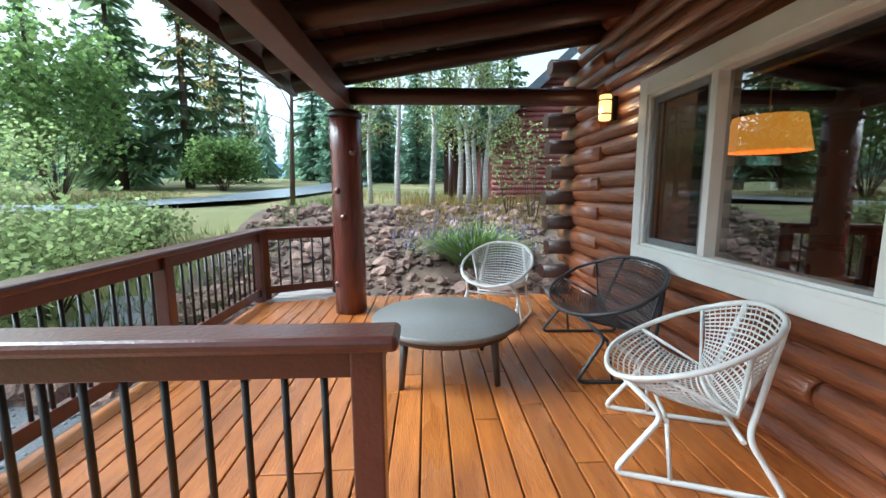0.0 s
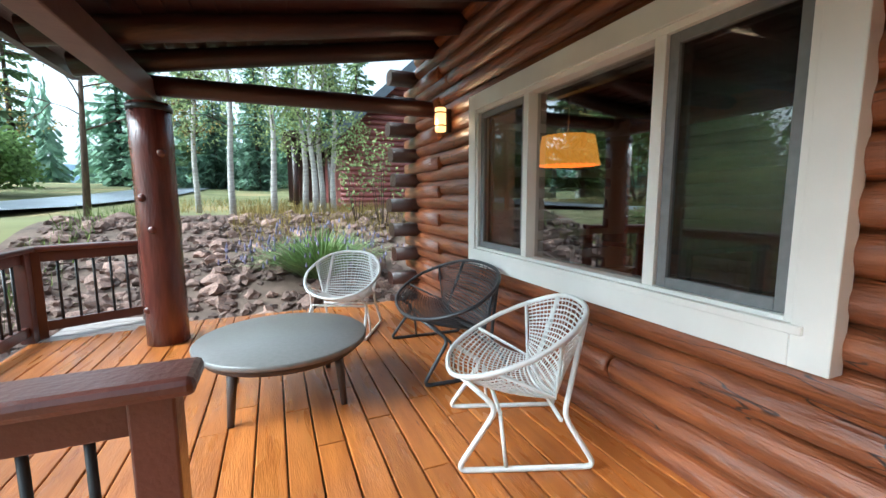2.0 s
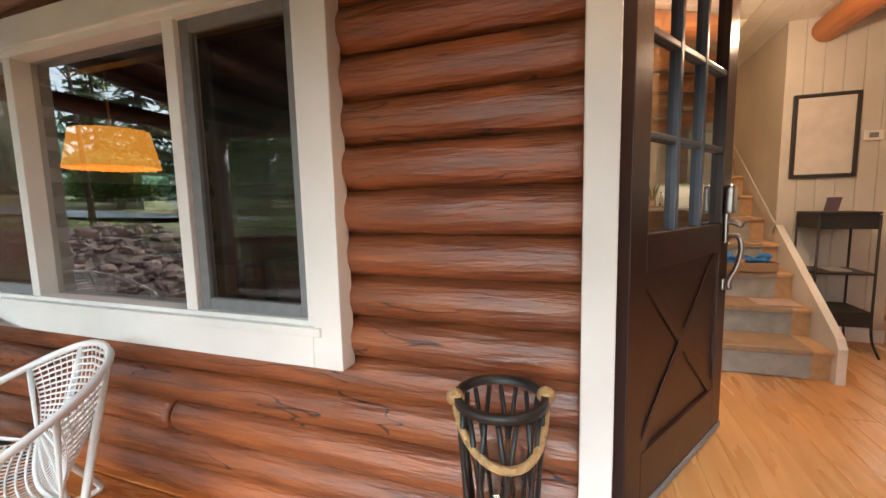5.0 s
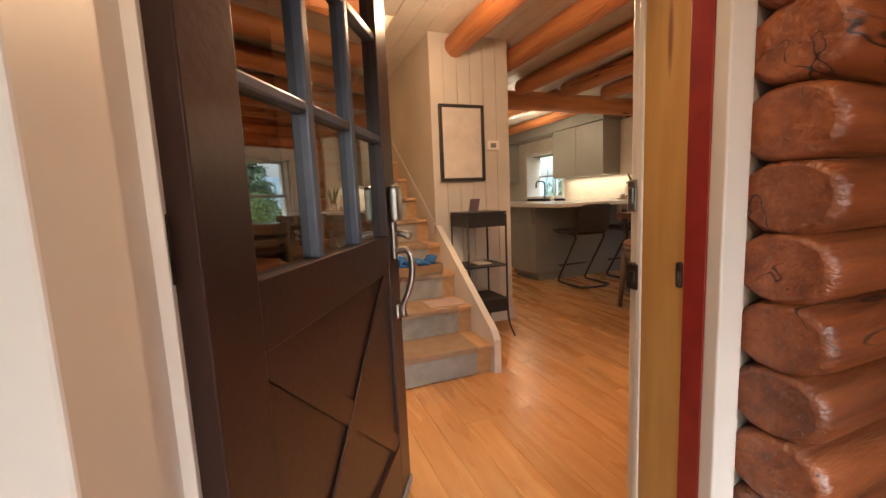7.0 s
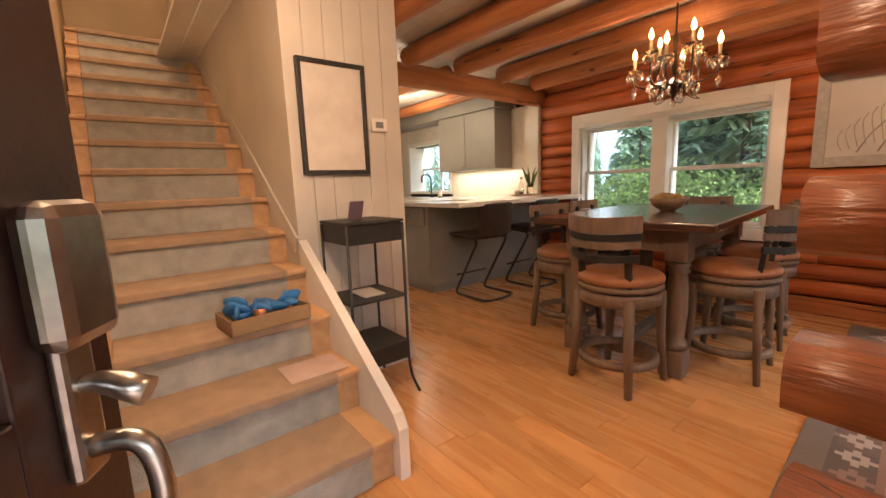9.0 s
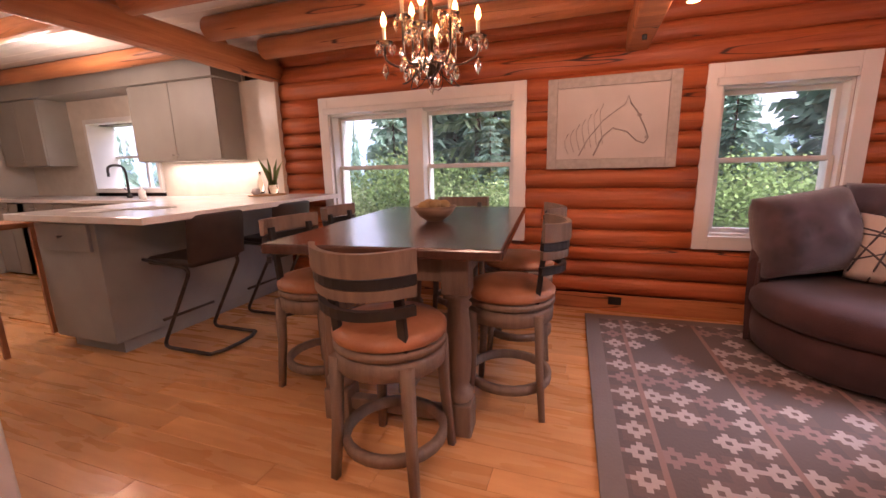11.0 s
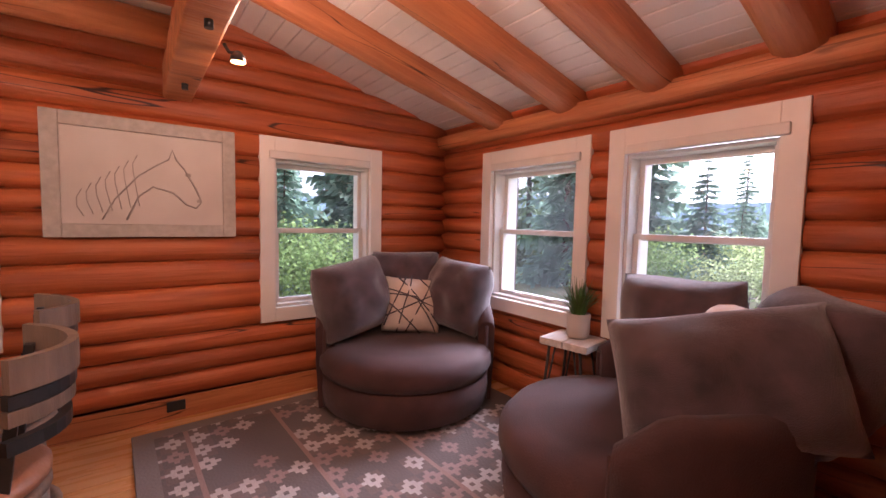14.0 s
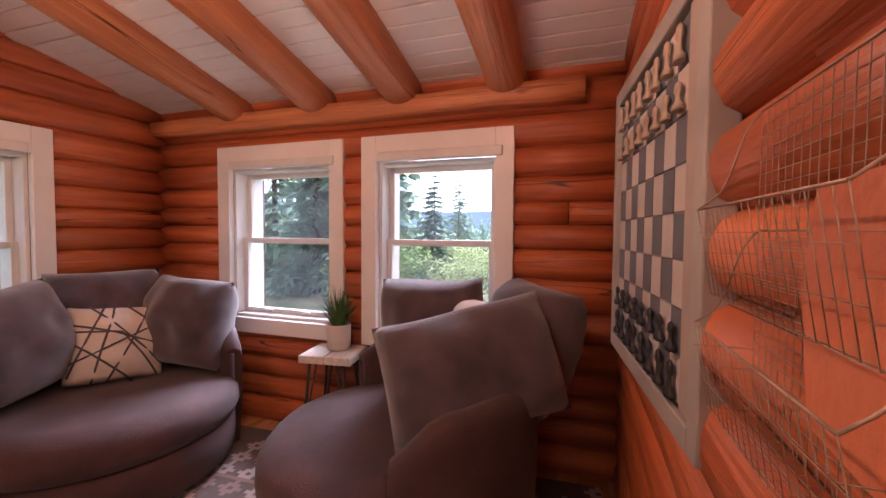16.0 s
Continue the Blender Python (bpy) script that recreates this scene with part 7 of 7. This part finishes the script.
# distant woods and hills
bm = B()
rnd = random.Random(9)
for i in range(1300):
    a = rnd.uniform(0, 6.283)
    d = rnd.uniform(48, 120)
    x, y = d * math.cos(a), d * math.sin(a)
    h = rnd.uniform(6, 12) * (0.55 if (2.7 < a < 3.7) else 1.0)
    z0 = ground_z(x, y) - 0.5
    lean = rnd.uniform(0.13, 0.2)
    for k in range(44):
        u, g = 0.04 + 0.94 * k / 43, rnd.uniform(0, 6.283)
        r = h * lean * (1 - u) * rnd.uniform(0.55, 1.15) + 0.12
        c, q = Vector((x, y, z0 + h * u)), Vector((-math.sin(g), math.cos(g), 0)) * r * 0.42
        e = c + Vector((math.cos(g) * r, math.sin(g) * r, -0.35 * r - 0.02 * h))
        bm.faces.new([bm.verts.new(v) for v in (c + Vector((0, 0, 0.05 * h)), e - q, e + Vector((0, 0, -0.2 * r)), e + q)])
solid("far_woods", bm, NEEDLES_BLUE, "distant conifer woods round the meadow", "woods", kind="stuff")
# hill ring; the blue of distant haze is painted into its base colour
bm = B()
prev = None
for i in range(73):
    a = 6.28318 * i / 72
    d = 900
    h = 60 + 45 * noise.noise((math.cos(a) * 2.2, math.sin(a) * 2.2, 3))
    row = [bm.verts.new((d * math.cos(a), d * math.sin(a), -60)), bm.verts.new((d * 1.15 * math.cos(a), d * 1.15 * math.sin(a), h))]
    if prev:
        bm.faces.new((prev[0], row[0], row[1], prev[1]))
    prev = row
solid("backdrop_hills", bm, material("haze_tinted_hills", (0.22, 0.30, 0.38), 1.0, (0.18, 0.26, 0.34), 0.02), "forested hills on the horizon, blue haze put into their colour", "hills", kind="structure", smooth=True)


def birch(x, y, h, seed, crown=True):
    t = thing("birch_tree", "slim pale-barked birch with thin yellow-green leaves", "tree", (x, y, ground_z(x, y) - 0.05), 0, "birches by the bank")
    rnd = random.Random(seed)
    bm = B()
    tips = []
    spine = [Vector((0.12 * math.sin(k * 0.9 + seed) * k / 6, 0.1 * math.cos(k * 1.3 + seed) * k / 6, h * k / 8)) for k in range(9)]
    tube(bm, spine, 0.075, 8, taper=0.015)
    part("trunk", bm, BIRCHBARK, t)
    bm = B()
    for k in range(26):
        s = rnd.uniform(0.38, 0.98)
        p = spine[min(7, int(s * 8))]
        a, ln = rnd.uniform(0, 6.28), rnd.uniform(0.5, 1.5) * (1.25 - s)
        q = p + Vector((math.cos(a) * ln, math.sin(a) * ln, ln * rnd.uniform(-0.1, 0.5)))
        tube(bm, [p, p.lerp(q, 0.5) + Vector((0, 0, 0.12)), q], 0.012, 4, taper=0.004)
        tips.append(q)
    tagged(part("limbs", bm, BARK, t), kind="stuff")
    bm = B()
    for q in tips:
        leaves(bm, q, (0.45, 0.45, 0.4), 46, 0.065, rnd, 0.4)
    part("crown", bm, LEAFPALE, t)
    return t


for i, (x, y, h) in enumerate(((0.08, 12.2, 5.2), (0.92, 12.0, 5.0), (1.60, 12.3, 4.6), (1.80, 12.1, 4.2), (2.02, 12.5, 4.5), (-0.9, 14.5, 5.5), (2.24, 12.2, 4.0))):
    birch(x, y, h, 80 + i)
# bare twiggy branches over the bank
tw = thing("twiggy_birch", "thin bare-twigged birch with sparse small leaves", "tree", (-2.9, 13.5, ground_z(-2.9, 13.5) - 0.05))
rnd = random.Random(61)
bm, bl = B(), B()
tube(bm, [(0, 0, 0), (0.1, 0, 2.5), (0.2, 0.1, 5.2)], 0.08, 7, taper=0.02)


def fork(p, d, ln, lev):
    q = p + d * ln
    tube(bm, [p, p.lerp(q, 0.5) + Vector((0, 0, 0.04 * ln)), q], 0.022 * (0.6 ** lev), 4, taper=0.009 * (0.6 ** lev))
    if lev >= 3:
        leaves(bl, q, (0.2, 0.2, 0.2), 5, 0.07, rnd, 0.3)
        return
    for k in range(3):
        e = (d + Vector((rnd.uniform(-.8, .8), rnd.uniform(-.8, .8), rnd.uniform(-.7, .4)))).normalized()
        fork(q, e, ln * rnd.uniform(0.55, 0.8), lev + 1)


for k in range(11):
    a = k * 2.4
    fork(Vector((0.1, 0, 1.9 + 0.3 * k)), Vector((math.cos(a), math.sin(a), 0.35)).normalized(), 1.1, 0)
part("branches", bm, BARK, tw)
part("leaves", bl, DRYGRASS, tw)

# young aspens and weeds in front of the neighbour building
for i, (x, y, h) in enumerate(((2.9, 10.2, 1.9), (3.5, 9.8, 1.6), (2.5, 10.6, 1.4))):
    shrub("young_aspen", "young aspen sapling with pale round leaves", (x, y, ground_z(x, y) - 0.03), 0.42, h, 170, 0.075, LEAFPALE, 90 + i, 7)

# neighbour building of red logs
nb = thing("log_outbuilding", "red-stained log outbuilding with a dark gable roof", "building", (2.75, 14.5, 0.68), 0)
z = 0.0
k = 0
while z < 4.0:
    ln = 6.5 if z < 2.3 else max(0.3, 6.5 - (z - 2.3) * 2.2)
    o = part("wall_log", log_bm(ln, 0.11, 0.082, 500 + k, 1.0), REDLOG, nb)
    o.location = (0.0 + (0 if z < 2.3 else (z - 2.3) * 1.1), 0, z + 0.1)
    z += 0.152
    k += 1
bm = B()
box(bm, 0.0, 6.5, 0.1, 5.0, -0.3, 2.4)
box(bm, -0.12, 6.6, -0.06, 0.1, -0.25, 0.02)
part("wall", bm, REDLOG, nb)
bm = B()
an = math.degrees(math.atan2(1.0, 1.1))
box(bm, -0.6, 4.6, -0.7, 5.2, 0, 0.12, 0, 0, pose(-0.1, 0, 2.25, 0, -an, 0))
part("roof", bm, material("dark_shingles", (0.06, 0.065, 0.075), 0.7, None, 20), nb)
bm = B()
box(bm, -0.6, 4.6, -0.72, -0.68, -0.12, 0.1, 0, 0, pose(-0.1, 0, 2.25, 0, -an, 0))
part("barge_board", bm, material("blue_grey_barge", (0.10, 0.12, 0.15), 0.5), nb)
bm = B()
for x in (-1.2, -0.2):
    tube(bm, [(x, 0.5, -0.4), (x, 0.5, 2.2)], 0.09, 8)
box(bm, -1.5, 0.0, 0.3, 4.0, 2.2, 2.35)
box(bm, -1.3, 0.0, 3.6, 3.8, -0.3, 2.2)
part("carport", bm, LOG_DARK, nb)
